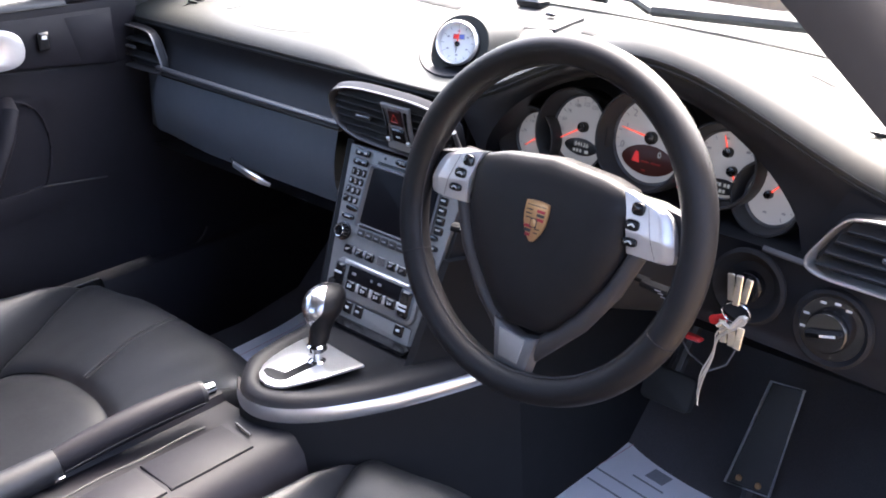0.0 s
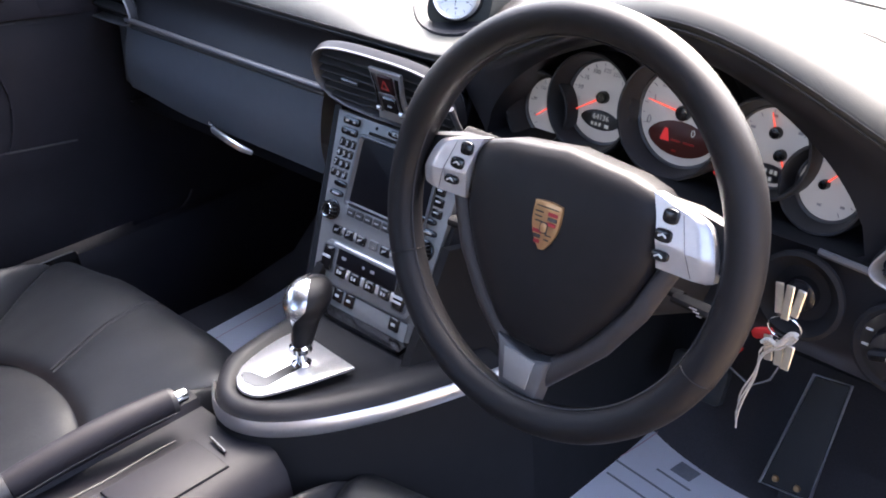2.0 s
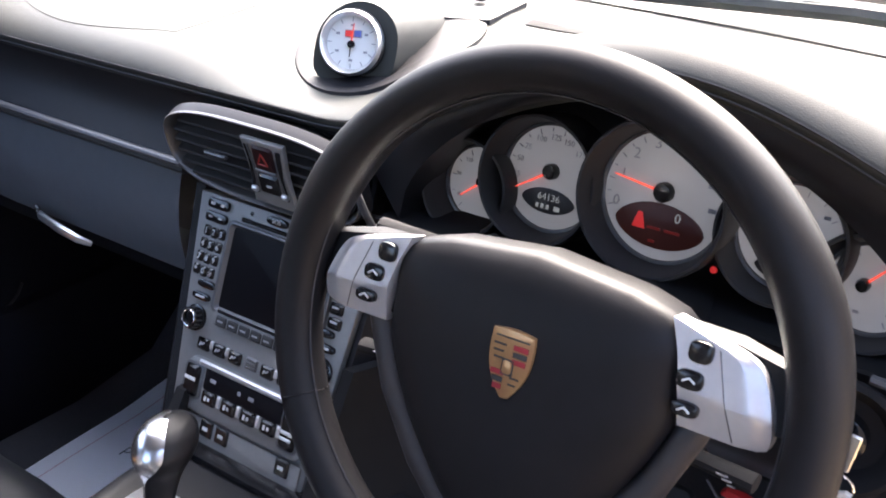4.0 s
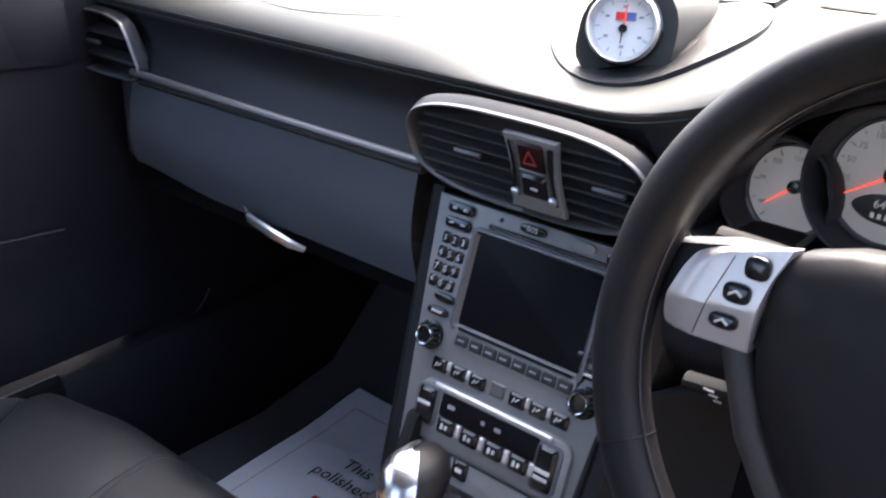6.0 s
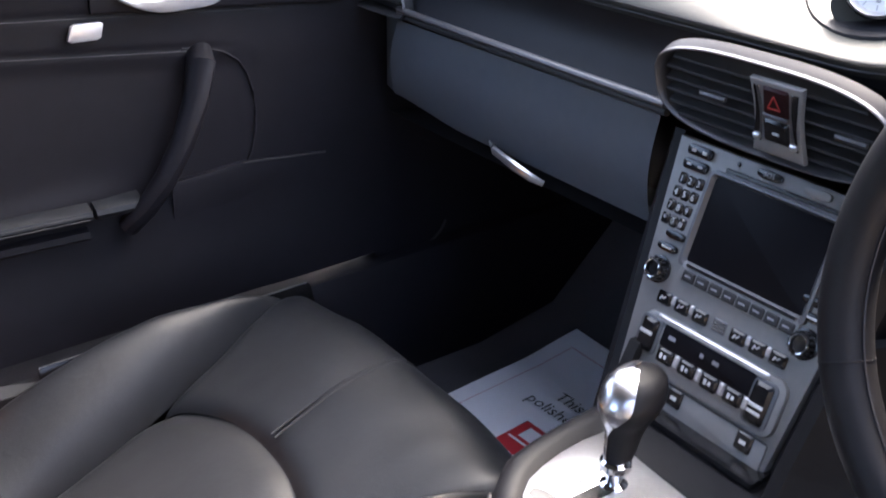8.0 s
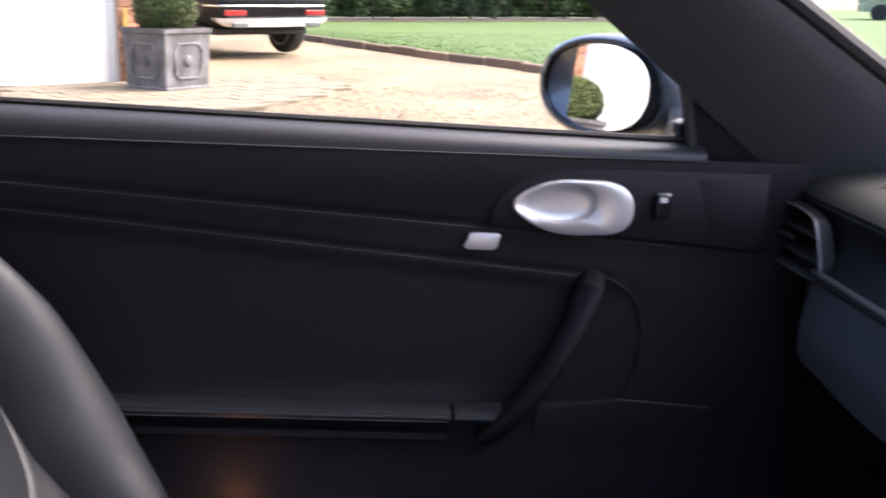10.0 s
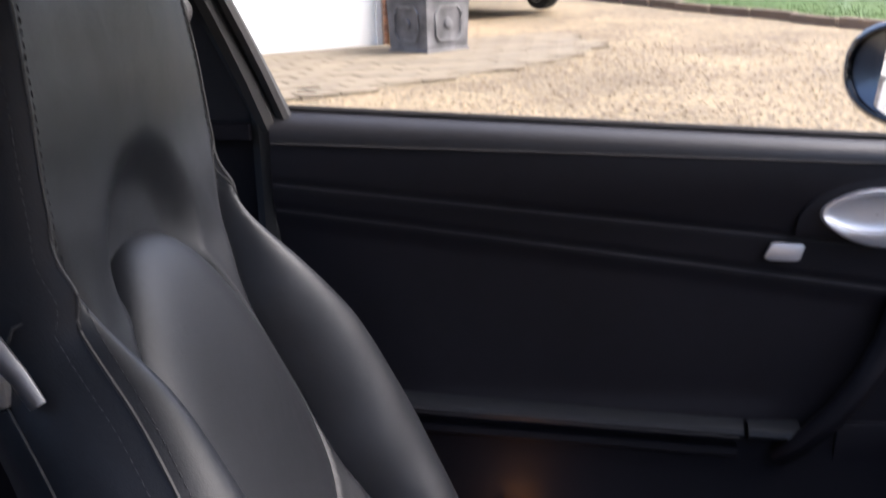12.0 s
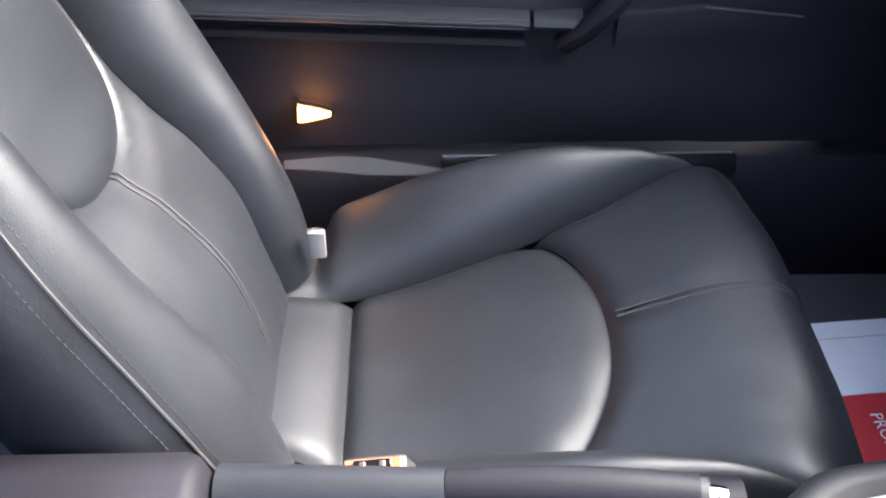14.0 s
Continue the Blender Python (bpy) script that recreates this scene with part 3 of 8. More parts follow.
def dashboard():
    root = thing("dashboard", (0, 0.5, 0.70), "black leather dashboard with stitched edge and grey lower trim", "dashboard")
    far = 0.60
    s = Shape()
    nx, ny = 90, 26

    def pad(u, v):
        x = -0.745 + 1.460 * u
        ye = edge_y(x)
        if v < 0.12:
            a = v / 0.12
            return (x, ye + 0.006 * (1 - a) ** 2, edge_z(x) - 0.012 * (1 - a))
        a = ((v - 0.12) / 0.88) ** 1.6
        y = ye + (far - ye) * a
        return (x, y, top_z(x, y))
    s.grid(pad, nx, ny)
    n = len(s.v)
    s.add([(p.x, p.y + 0.012, p.z - 0.016) for p in s.v[:n]], [tuple(reversed(f)) for f in s.f])
    # windscreen light on the pad is partly painted in by its paler leather
    part("top_pad", s, DASH_LIT, root, "black leather pad coloured paler for the daylight on it", sharp=60)
    # double row of stitches along the edge
    for k, (dy, dz) in enumerate(((0.001, -0.006), (0.0, 0.001))):
        st = Shape().tube([(x, edge_y(x) - 0.0008 + dy, edge_z(x) + dz) for x in [-0.69 + 1.36 * i / 160 for i in range(161)]], 0.0009, 5)
        part("stitch_line", st, STITCH, root, "grey seam thread")
    # passenger airbag outline, a fine groove in the pad
    g = []
    for i in range(41):
        t = i / 40
        if t < 0.15:
            a = t / 0.15
            x, y = -0.50 + 0.02 * (1 - a), 0.33 - 0.055 * math.sin(a * math.pi / 2)
        elif t < 0.75:
            a = (t - 0.15) / 0.60
            x, y = -0.50 + 0.28 * a, 0.275 - 0.030 * math.sin(math.pi * min(1, a * 1.05)) - 0.005 * a
        else:
            a = (t - 0.75) / 0.25
            x, y = -0.22 + 0.028 * math.sin(a * math.pi / 2), 0.270 + 0.22 * a
        g.append((x, y, top_z(x, y) + 0.0002))
    part("airbag_seam", Shape().tube(g, 0.0011, 5, squash=0.4), RUBBER, root, "fine dark airbag outline")
    # demister slots
    def slot(x0, y0, x1, y1, w):
        sh = Shape()
        def f(u, v):
            x, y = x0 + (x1 - x0) * u, y0 + (y1 - y0) * u + (v - 0.5) * w
            return (x, y, top_z(x, y) + 0.0012)
        sh.grid(f, 24, 2)
        m = len(sh.v)
        sh.add([p - Vector((0, 0, 0.004)) for p in sh.v[:m]], [tuple(reversed(q)) for q in sh.f])
        return sh
    part("demister_slot", slot(0.095, 0.452, 0.505, 0.354, 0.018), STALK, root, "long dark demister slot")
    part("demister_slot", slot(-0.14, 0.455, -0.50, 0.478, 0.014), STALK, root)
    # corner outlets with ribs
    for sx in (-1, 1):
        o = part("corner_outlet", slot(sx * 0.585, 0.262, sx * 0.618, 0.380, 0.030), GLOSSBLACK, root, "dark ribbed corner outlet")
        for i in range(8):
            t = (i + 0.5) / 8
            x, y = sx * (0.585 + 0.033 * t), 0.262 + 0.118 * t
            part("rib", Shape().box((0.026, 0.003, 0.004), (x, y, top_z(x, y) + 0.002)), DASH_LIT, o, smooth=False)
    tr = Shape().grid(lambda u, v: (-0.56 - 0.075 * u, 0.47 + 0.06 * v - 0.02 * u, top_z(-0.6, 0.48) + 0.002), 3, 3)
    m = len(tr.v)
    tr.add([p - Vector((0, 0, 0.004)) for p in tr.v[:m]], [tuple(reversed(q)) for q in tr.f])
    part("speaker_grille", tr, PLASTIC, root, "grey speaker grille")
    # centre sensor plate and its dark box
    pl = [(-0.075, 0.40), (0.062, 0.432), (0.062, 0.50), (-0.062, 0.51)]
    sp = Shape().loft([[(x, y, top_z(x, y) + h) for x, y in pl] for h in (0.0, 0.005)])
    part("centre_plate", sp, PLASTIC, root, "grey plastic centre plate")
    part("sensor", Shape().box((0.045, 0.03, 0.016), (-0.045, 0.515, 0.857), 0.004), GLOSSBLACK, root, "small black sensor box")
    part("sensor_cap", Shape().box((0.016, 0.010, 0.005), (0.018, 0.478, 0.853), 0.0015), GLOSSBLACK, root)

    # dark band between the stitched edge and the bright strip, passenger side
    s = Shape()

    def band(u, v):
        x = -0.70 + 0.80 * u
        y0, z0 = edge_y(x) + 0.006, edge_z(x) - 0.010
        z = z0 + (0.722 - z0) * v
        return (x, y0 + 0.010 * math.sin(math.pi * v) + (0.196 - y0) * v, z)
    s.grid(band, 30, 8)
    m = len(s.v)
    s.add([p + Vector((0, 0.02, 0)) for p in s.v[:m]], [tuple(reversed(q)) for q in s.f])
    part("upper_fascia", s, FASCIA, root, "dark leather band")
    # bright strip
    st = Shape().tube([(-0.592 + 0.462 * t, 0.190 - 0.002 * math.sin(3 * t), 0.7255 - 0.002 * t) for t in [i / 20 for i in range(21)]], 0.0046, 10, squash=0.9)
    part("trim_strip", st, SATIN, root, "satin silver trim strip")
    st = Shape().tube([(-0.60 + 0.468 * t, 0.1945, 0.7165 - 0.002 * t) for t in [i / 20 for i in range(21)]], 0.0045, 10)
    part("trim_strip_base", st, PLASTIC, root, "dark lower half of the strip")

    # glovebox lid
    def lid(u, v):
        x = -0.615 + 0.468 * u
        low = 0.590 + 0.012 * smooth_step(-0.45, -0.62, x)
        z = 0.706 + (low - 0.706) * v
        return (x - 0.025 * v * (1 - u) - 0.010 * v * u, 0.202 - 0.009 * math.sin(math.pi * v) + 0.004 * v, z)
    s = Shape().grid(lid, 24, 10)
    s.grid(lambda u, v: Vector(lid(u, 1.0)) + Vector((0, 0.11 * v, -0.028 * math.sin(v * math.pi / 2))), 24, 4)
    part("glovebox_lid", s, SLATE, root, "blue-grey soft plastic glovebox lid", sharp=50)
    s = Shape().grid(lambda u, v: (-0.70 + 0.078 * u - 0.025 * v, 0.214 + 0.02 * (1 - u), 0.712 - 0.115 * v), 4, 6)
    s.grid(lambda u, v: (-0.725 + 0.085 * u, 0.216 + 0.02 * (1 - u) + 0.10 * v, 0.597 - 0.02 * v), 4, 2)
    part("end_panel", s, SLATE, root, "narrow grey end panel")
    h = Shape()
    hp = [(-0.410, 0.196, 0.603), (-0.39, 0.187, 0.600), (-0.35, 0.185, 0.594), (-0.325, 0.188, 0.588), (-0.314, 0.198, 0.581)]
    h.tube(hp, lambda t: 0.0026 + 0.0018 * math.sin(math.pi * t), 8, squash=1.4)
    part("glovebox_handle", h, ALU, root, "silver glovebox pull")
    # knee panel under the lid
    s = Shape().grid(lambda u, v: (-0.70 + 0.56 * u, 0.225 + 0.42 * v, 0.560 - 0.05 * v), 6, 4)
    s.grid(lambda u, v: (0.10 + 0.60 * u, 0.255 + 0.40 * v, 0.575 - 0.05 * v), 6, 4)
    part("under_panel", s, PLASTIC, root, "black underside panel")
    for sx in (-1, 1):
        e = Shape().add(*prism([(sx * 0.70, 0.20, 0.55), (sx * 0.70, 0.60, 0.55), (sx * 0.70, 0.60, 0.83), (sx * 0.70, 0.24, 0.81), (sx * 0.70, 0.205, 0.79)], (sx * 0.012, 0, 0)))
        part("end_cap", e, FASCIA, root)

    # driver side: lip round the instruments, tunnel and lower fascia
    def outer(u):
        x = 0.075 + 0.625 * u
        return Vector((x, edge_y(x) + 0.005, edge_z(x) - 0.010))

    def inner(u):
        x = 0.128 + 0.428 * u
        return Vector((x, 0.205, 0.728 + 0.140 * math.sin(math.pi * min(1, max(0, u))) ** 0.55))
    s = Shape()
    s.grid(lambda u, v: outer(u).lerp(inner(u), v) + Vector((0, -0.012 * math.sin(math.pi * v) * math.sin(math.pi * u), 0)), 60, 6)
    s.grid(lambda u, v: inner(u) + Vector((0, 0.085 * v, -0.004 * v)), 60, 3)
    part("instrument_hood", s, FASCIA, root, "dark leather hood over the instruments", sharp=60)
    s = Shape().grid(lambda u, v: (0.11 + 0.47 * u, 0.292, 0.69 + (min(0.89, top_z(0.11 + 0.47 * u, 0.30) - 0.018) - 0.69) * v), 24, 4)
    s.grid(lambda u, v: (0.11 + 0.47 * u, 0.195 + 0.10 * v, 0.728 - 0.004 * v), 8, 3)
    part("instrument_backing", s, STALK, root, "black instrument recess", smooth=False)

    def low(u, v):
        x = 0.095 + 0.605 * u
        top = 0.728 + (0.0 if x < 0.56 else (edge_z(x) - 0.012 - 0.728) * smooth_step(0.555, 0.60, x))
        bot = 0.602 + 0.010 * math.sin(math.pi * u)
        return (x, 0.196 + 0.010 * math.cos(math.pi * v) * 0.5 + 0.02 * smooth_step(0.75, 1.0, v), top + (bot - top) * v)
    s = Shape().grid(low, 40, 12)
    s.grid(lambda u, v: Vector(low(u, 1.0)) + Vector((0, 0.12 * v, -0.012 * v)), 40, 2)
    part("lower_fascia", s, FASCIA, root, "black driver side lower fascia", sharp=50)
    st = Shape().tube([(0.522 + 0.046 * t, 0.190, 0.729 - 0.003 * t) for t in (0, 0.5, 1)], 0.0034, 8)
    part("trim_strip", st, SATIN, root)
    return root


def air_vent(name, outline, origin, slats, tab_x, label, tilt=6, metal=None):
    """A vent: rim, dark throat, slats and a tab, in the plane of its outline."""
    root = thing(name, origin, label, "air vent", "air vents")
    m = frame_of(origin, (1, 0, 0), (0, math.sin(radians(tilt)), math.cos(radians(tilt))))
    o = [Vector((x, y, 0)) for x, y in outline]
    n = len(o)
    c = sum(o, Vector()) / n

    def ring(k, z):
        return [m @ (c + (p - c) * k + Vector((0, 0, z))) for p in o]

    def inset(d, z):
        out = []
        for i, p in enumerate(o):
            e = (o[(i + 1) % n] - o[i - 1]).normalized()
            out.append(m @ (p + Vector((-e.y, e.x, 0)) * d + Vector((0, 0, z))))
        return out
    rim = Shape().loft([inset(0.0, -0.003), inset(0.0, 0.0004), inset(0.0006, 0.0016), inset(0.0020, 0.0016), inset(0.0034, -0.001), inset(0.0056, -0.02)], cap=False)
    part("rim", rim, metal or SATIN, root, "satin silver rim", sharp=50)
    part("collar", Shape().loft([inset(-0.003, -0.012), inset(-0.0008, -0.003), inset(0.0006, -0.0002)], cap=False), FASCIA, root, "black leather edge round the vent", sharp=60)
    part("throat", Shape().loft([inset(0.0068, -0.018), inset(0.02, -0.05)]), GLOSSBLACK, root, "black throat")
    ys = [p.y for p in o]
    lo, hi = min(ys) + 0.010, max(ys) - 0.010
    for i in range(slats):
        y = lo + (hi - lo) * (i + 0.5) / slats
        xs = []
        for a, b in zip(o, o[1:] + o[:1]):
            if (a.y - y) * (b.y - y) < 0:
                xs.append(a.x + (b.x - a.x) * (y - a.y) / (b.y - a.y))
        if len(xs) < 2:
            continue
        x0, x1 = min(xs) + 0.011, max(xs) - 0.011
        sl = Shape().box((x1 - x0, 0.0035, 0.020), ((x0 + x1) / 2, y, -0.010), 0.0012)
        tiltm = Matrix.Translation((0, y, -0.01)) @ Matrix.Rotation(radians(18), 4, "X") @ Matrix.Translation((0, -y, 0.01))
        sl.moved(m @ tiltm)
        part("slat", sl, PLASTIC, root)
    for tx in tab_x:
        y = (lo + hi) / 2
        t = Shape().box((0.029, 0.0050, 0.006), (tx, y, 0.001), 0.0016).moved(m)
        part("tab", t, SATIN, root, "grey direction tab")
    return root


def centre_vent():
    pts = [(-0.006 + x, 0.002 + y) for x, y in oval(0.242, 0.087, 56, 3.0)]
    at = (-0.008, 0.180, 0.748)
    v = air_vent("centre_air_vent", pts, at, 6, (-0.058, 0.080), "oval double air vent with satin rim and hazard switch", -12)
    m = frame_of(at, (1, 0, 0), (0, -math.sin(radians(12)), math.cos(radians(12)))) @ Matrix.Translation((0.0135, 0.004, 0.000))
    # waisted plate between the two halves
    side = [(0.0262 - 0.0030 * math.sin(math.pi * t) ** 1.2, 0.0305 - 0.0665 * t) for t in [i / 12 for i in range(13)]]
    outline = [(-x, y) for x, y in side] + [(x, y) for x, y in reversed(side)]
    p = part("switch_plate", Shape().slab(outline, 0.0050, 0.002).moved(m @ Matrix.Translation((0, 0, 0.0005))), STACKGREY, v, "grey waisted switch plate")
    part("hazard_switch", Shape().box((0.0250, 0.0245, 0.006), (0.0005, 0.0140, 0.0050), 0.002).moved(m), DARKRED, p, "dark maroon hazard switch")
    tri = Shape()
    for a, b in (((-0.006, 0.0090), (0.006, 0.0090)), ((0.006, 0.0090), (0, 0.0200)), ((0, 0.0200), (-0.006, 0.0090))):
        tri.tube([m @ Vector((a[0], a[1], 0.0081)), m @ Vector((b[0], b[1], 0.0081))], 0.0009, 5)
    part("triangle_mark", tri, DIMRED, p, "dim red triangle outline")
    part("lock_switch", Shape().box((0.0250, 0.0200, 0.006), (0.0000, -0.0125, 0.0050), 0.002).moved(m), GLOSSBLACK, p, "black locking switch")
    part("switch_bar", Shape().box((0.0260, 0.0040, 0.003), (0, 0.0008, 0.0066), 0.001).moved(m), SATIN, p, "grey bar between the switches")
    part("lock_mark", Shape().box((0.0065, 0.0020, 0.0006), (0.001, -0.0130, 0.0083)).moved(m), LIGHTINK, p, smooth=False)
    for sx in (-1, 1):
        slot = [(sx * (0.0205 - 0.0024 * math.sin(math.pi * t)), 0.025 - 0.049 * t, 0.0062) for t in [i / 10 for i in range(11)]]
        part("slider_slot", Shape().tube([m @ Vector(q) for q in slot], 0.0026, 8, squash=0.35), GLOSSBLACK, p, "dark slider slot")
        part("slot_rib", Shape().tube([m @ Vector((x - sx * 0.0034, y, z)) for x, y, z in slot], 0.0010, 6), SATIN, p)
        part("slider", Shape().box((0.0075, 0.0055, 0.005), (sx * 0.0186, -0.0195, 0.0080), 0.0015).moved(m), ALU, p, "silver slider knob")


def side_vent(sx):
    pts = [(0.095, 0.005), (0.085, 0.022), (0.060, 0.030), (0.0, 0.032), (-0.042, 0.028), (-0.057, 0.017), (-0.070, -0.002), (-0.079, -0.018),
           (-0.076, -0.028), (-0.060, -0.033), (-0.03, -0.034), (0.03, -0.034), (0.068, -0.030), (0.088, -0.014)]
    if sx < 0:
        pts = [(-x, y) for x, y in reversed(pts)]
    soft = []
    for i in range(len(pts)):
        p0, p1, p2, p3 = (Vector(pts[(i + k) % len(pts)]) for k in (-1, 0, 1, 2))
        for t in (0.0, 0.25, 0.5, 0.75):
            soft.append(0.5 * (2 * p1 + (p2 - p0) * t + (2 * p0 - 5 * p1 + 4 * p2 - p3) * t * t + (3 * p1 - p0 - 3 * p2 + p3) * t ** 3))
    pts = soft
    k = 1.12 if sx > 0 else 1.0
    pts = [(x * k + (0.013 if sx < 0 else 0.0), y * k * (1.12 if sx < 0 else 1.0)) for x, y in pts]
    return air_vent("side_air_vent", pts, (sx * 0.667 - (0.010 if sx > 0 else 0.0), 0.185 if sx > 0 else 0.189, 0.756 if sx > 0 else 0.751), 4 if sx > 0 else 2, (0.0,), "side air vent with silver rim at the dashboard end", 4, ALU if sx > 0 else SATIN)


def round_gauge(name, at, r, label, needles, lcd=None, numbers=(), ticks=9, span=(225, -45), size=0.87, deep=0.029):
    root = thing(name, at, label, "gauge", "instrument gauges")
    m = frame_of(at, (1, 0, 0), (0, math.sin(radians(12)), math.cos(radians(12)))) @ Matrix.Scale(size, 4)
    tube = Shape().lathe([(r + 0.002, -0.012), (r + 0.011, -0.012), (r + 0.0125, deep * 0.5), (r + 0.0125, deep), (r + 0.0110, deep + 0.004), (r + 0.0085, deep + 0.004), (r + 0.0065, deep), (r + 0.0022, 0.003)], 48).moved(m)
    tube.f = tube.f[:-2]
    part("shroud", tube, PLASTIC, root, "dark grey tubular shroud")
    part("ring", Shape().tube([m @ Vector(((r + 0.0015) * math.cos(a), (r + 0.0015) * math.sin(a), 0.001)) for a in [2 * math.pi * k / 48 for k in range(48)]], 0.0022, 6, close=True), SATIN, root, "grey ring")
    part("dial", Shape().lathe([(r, -0.004), (r, -0.001), (r - 0.002, 0.0), (0.001, 0.0)], 48).moved(m), DIAL, root, "white dial face")
    tk = Shape()
    for i in range(ticks):
        a = radians(span[0] + (span[1] - span[0]) * i / (ticks - 1))
        big = i % 2 == 0
        ln = 0.005 if big else 0.003
        b = Shape().box((ln, 0.0009, 0.0006), (r - 0.003 - ln / 2, 0, 0.0006))
        b.moved(m @ Matrix.Rotation(a, 4, "Z"))
        tk.add(b.v, b.f)
    part("tick_marks", tk, GREYINK, root, smooth=False)
    for text, ang, k in numbers:
        a = radians(ang)
        rr = r * k
        if text == "-":
            part("numeral_bar", Shape().box((r * 0.13, r * 0.07, 0.0005), (rr * math.cos(a), rr * math.sin(a), 0.0006)).moved(m), GREYINK, root, smooth=False)
        else:
            letters("numeral", text, r * (0.24 if len(text) == 1 else 0.155), m @ Matrix.Translation((rr * math.cos(a), rr * math.sin(a), 0.0008)), GREYINK, root, 0.0002)
    if lcd:
        cy, w, h, mat = lcd
        poly = []
        for k in range(24):
            a = 2 * math.pi * k / 24
            poly.append((w / 2 * math.cos(a), cy + h / 2 * math.copysign(abs(math.sin(a)) ** 1.2, math.sin(a))))
        part("display", Shape().slab(poly, 0.0014, 0.0004).moved(m), mat, root, "dark oval display")
    for hx, hy, ang, ln in needles:
        a = radians(ang)
        d = Shape()
        d.slab([(0.0, -0.0013), (ln, -0.0005), (ln, 0.0005), (0.0, 0.0013)], 0.0008)
        d.moved(m @ Matrix.Translation((hx, hy, 0.0035)) @ Matrix.Rotation(a, 4, "Z"))
        part("needle", d, NEEDLE, root, "orange-red needle", smooth=False)
        hub = Shape().lathe([(0.001, 0.0), (r * 0.155, 0.0), (r * 0.155, 0.006), (r * 0.13, 0.0085), (0.001, 0.009)], 24)
        hub.moved(m @ Matrix.Translation((hx, hy, 0)))
        part("hub", hub, GLOSSBLACK, root, "black needle hub")
    return root, m


def instruments():
    g, m = round_gauge("voltmeter", (0.172, 0.262, 0.752), 0.0375, "small white dial gauge with red needle behind the wheel", [(0.004, 0.004, 218, 0.030)],
                       numbers=[("60", 212, 0.72), ("90", 168, 0.72), ("120", 128, 0.72), ("150", 88, 0.72)], ticks=7, span=(230, 60))
    g, m = round_gauge("speedometer", (0.244, 0.257, 0.777), 0.049, "white speedometer dial with red needle and small display", [(0.0, 0.006, 212, 0.042)],
                       (-0.022, 0.056, 0.024, LCD), [("%d" % (25 + 25 * k), a, 0.76) for k, a in enumerate((186, 163, 141, 116, 92, 70, 46, 26))], 15, (215, -20))
    letters("display_digits", "64136", 0.0095, m @ Matrix.Translation((0.001, -0.0185, 0.0018)), LCDTEXT, g, 0.0002)
    for y, xs in ((-0.0275, (-0.010, -0.0045, 0.001, 0.0095, 0.0125)),):
        for x in xs:
            part("display_digit_bar", Shape().box((0.0030, 0.0042, 0.0004), (x, y, 0.0018)).moved(m), LCDTEXT, g, "pale display digits", smooth=False)
    g, m = round_gauge("rev_counter", (0.346, 0.247, 0.790), 0.056, "large white rev counter with red needle and lit display", [(0.0, 0.004, 172, 0.047)],
                       (-0.026, 0.082, 0.040, REDDIM), [("0", 197, 0.80), ("1", 165, 0.74), ("2", 135, 0.78), ("3", 107, 0.80), ("4", 80, 0.80), ("-", 52, 0.78), ("-", 24, 0.78), ("-", -3, 0.78)], 17, (200, -10))
    letters("display_digit", "0", 0.012, m @ Matrix.Translation((0.016, -0.016, 0.0018)), LCDTEXT, g, 0.0002)
    part("warning_mark", Shape().slab([(-0.028, -0.035), (-0.016, -0.035), (-0.020, -0.021), (-0.024, -0.021)], 0.0005).moved(m @ Matrix.Translation((0.004, 0.004, 0.0016))), REDLIT, g, "red lit warning figure", smooth=False)
    for x, w, y in ((-0.004, 0.012, -0.0285), (0.013, 0.014, -0.0285), (-0.004, 0.006, -0.040)):
        part("warning_bar", Shape().box((w, 0.0024, 0.0005), (x, y, 0.0018)).moved(m), DIMRED, g, smooth=False)
    g, m = round_gauge("temperature_gauge", (0.440, 0.250, 0.783), 0.0425, "white twin dial with two red needles", [(0.0, 0.016, 112, 0.022), (0.010, -0.006, 300, 0.022)],
                       (-0.028, 0.046, 0.020, LCD), [("-", 150, 0.75), ("-", 100, 0.78), ("-", 40, 0.78), ("-", -25, 0.75)], 11, (170, -60), deep=0.024)
    for y, xs in ((-0.0255, (-0.008, -0.003, 0.004, 0.009)), (-0.0335, (-0.006, -0.001, 0.004))):
        for x in xs:
            part("display_digit_bar", Shape().box((0.0032, 0.0046, 0.0004), (x, y, 0.0018)).moved(m), LCDTEXT, g, "pale clock digits", smooth=False)
    round_gauge("oil_gauge", (0.500, 0.246, 0.7625), 0.0350, "small white oil gauge with red needle", [(-0.006, 0.002, 48, 0.030)],
                numbers=[("-", 250, 0.62), ("-", -45, 0.68), ("-", 70, 0.7)], ticks=7, span=(120, -60), deep=0.020)
    lamp = thing("warning_lamp", (0.400, 0.236, 0.728), "small red lit warning lamp under the gauges", "warning lamp")
    part("lens", Shape().lathe([(0.001, 0), (0.0027, 0), (0.0022, 0.002), (0.001, 0.0025)], 12).moved(frame_of((0.398, 0.226, 0.754), (1, 0, 0), (0, 0.2, 1))), REDLIT, lamp)
    kn = thing("trip_button", (0.225, 0.240, 0.727), "small round trip reset button", "button")
    part("cap", Shape().lathe([(0.001, 0), (0.0055, 0), (0.005, 0.010), (0.001, 0.011)], 16).moved(frame_of((0.214, 0.222, 0.727), (1, 0, 0), (0, 0.2, 1))), SATIN, kn)


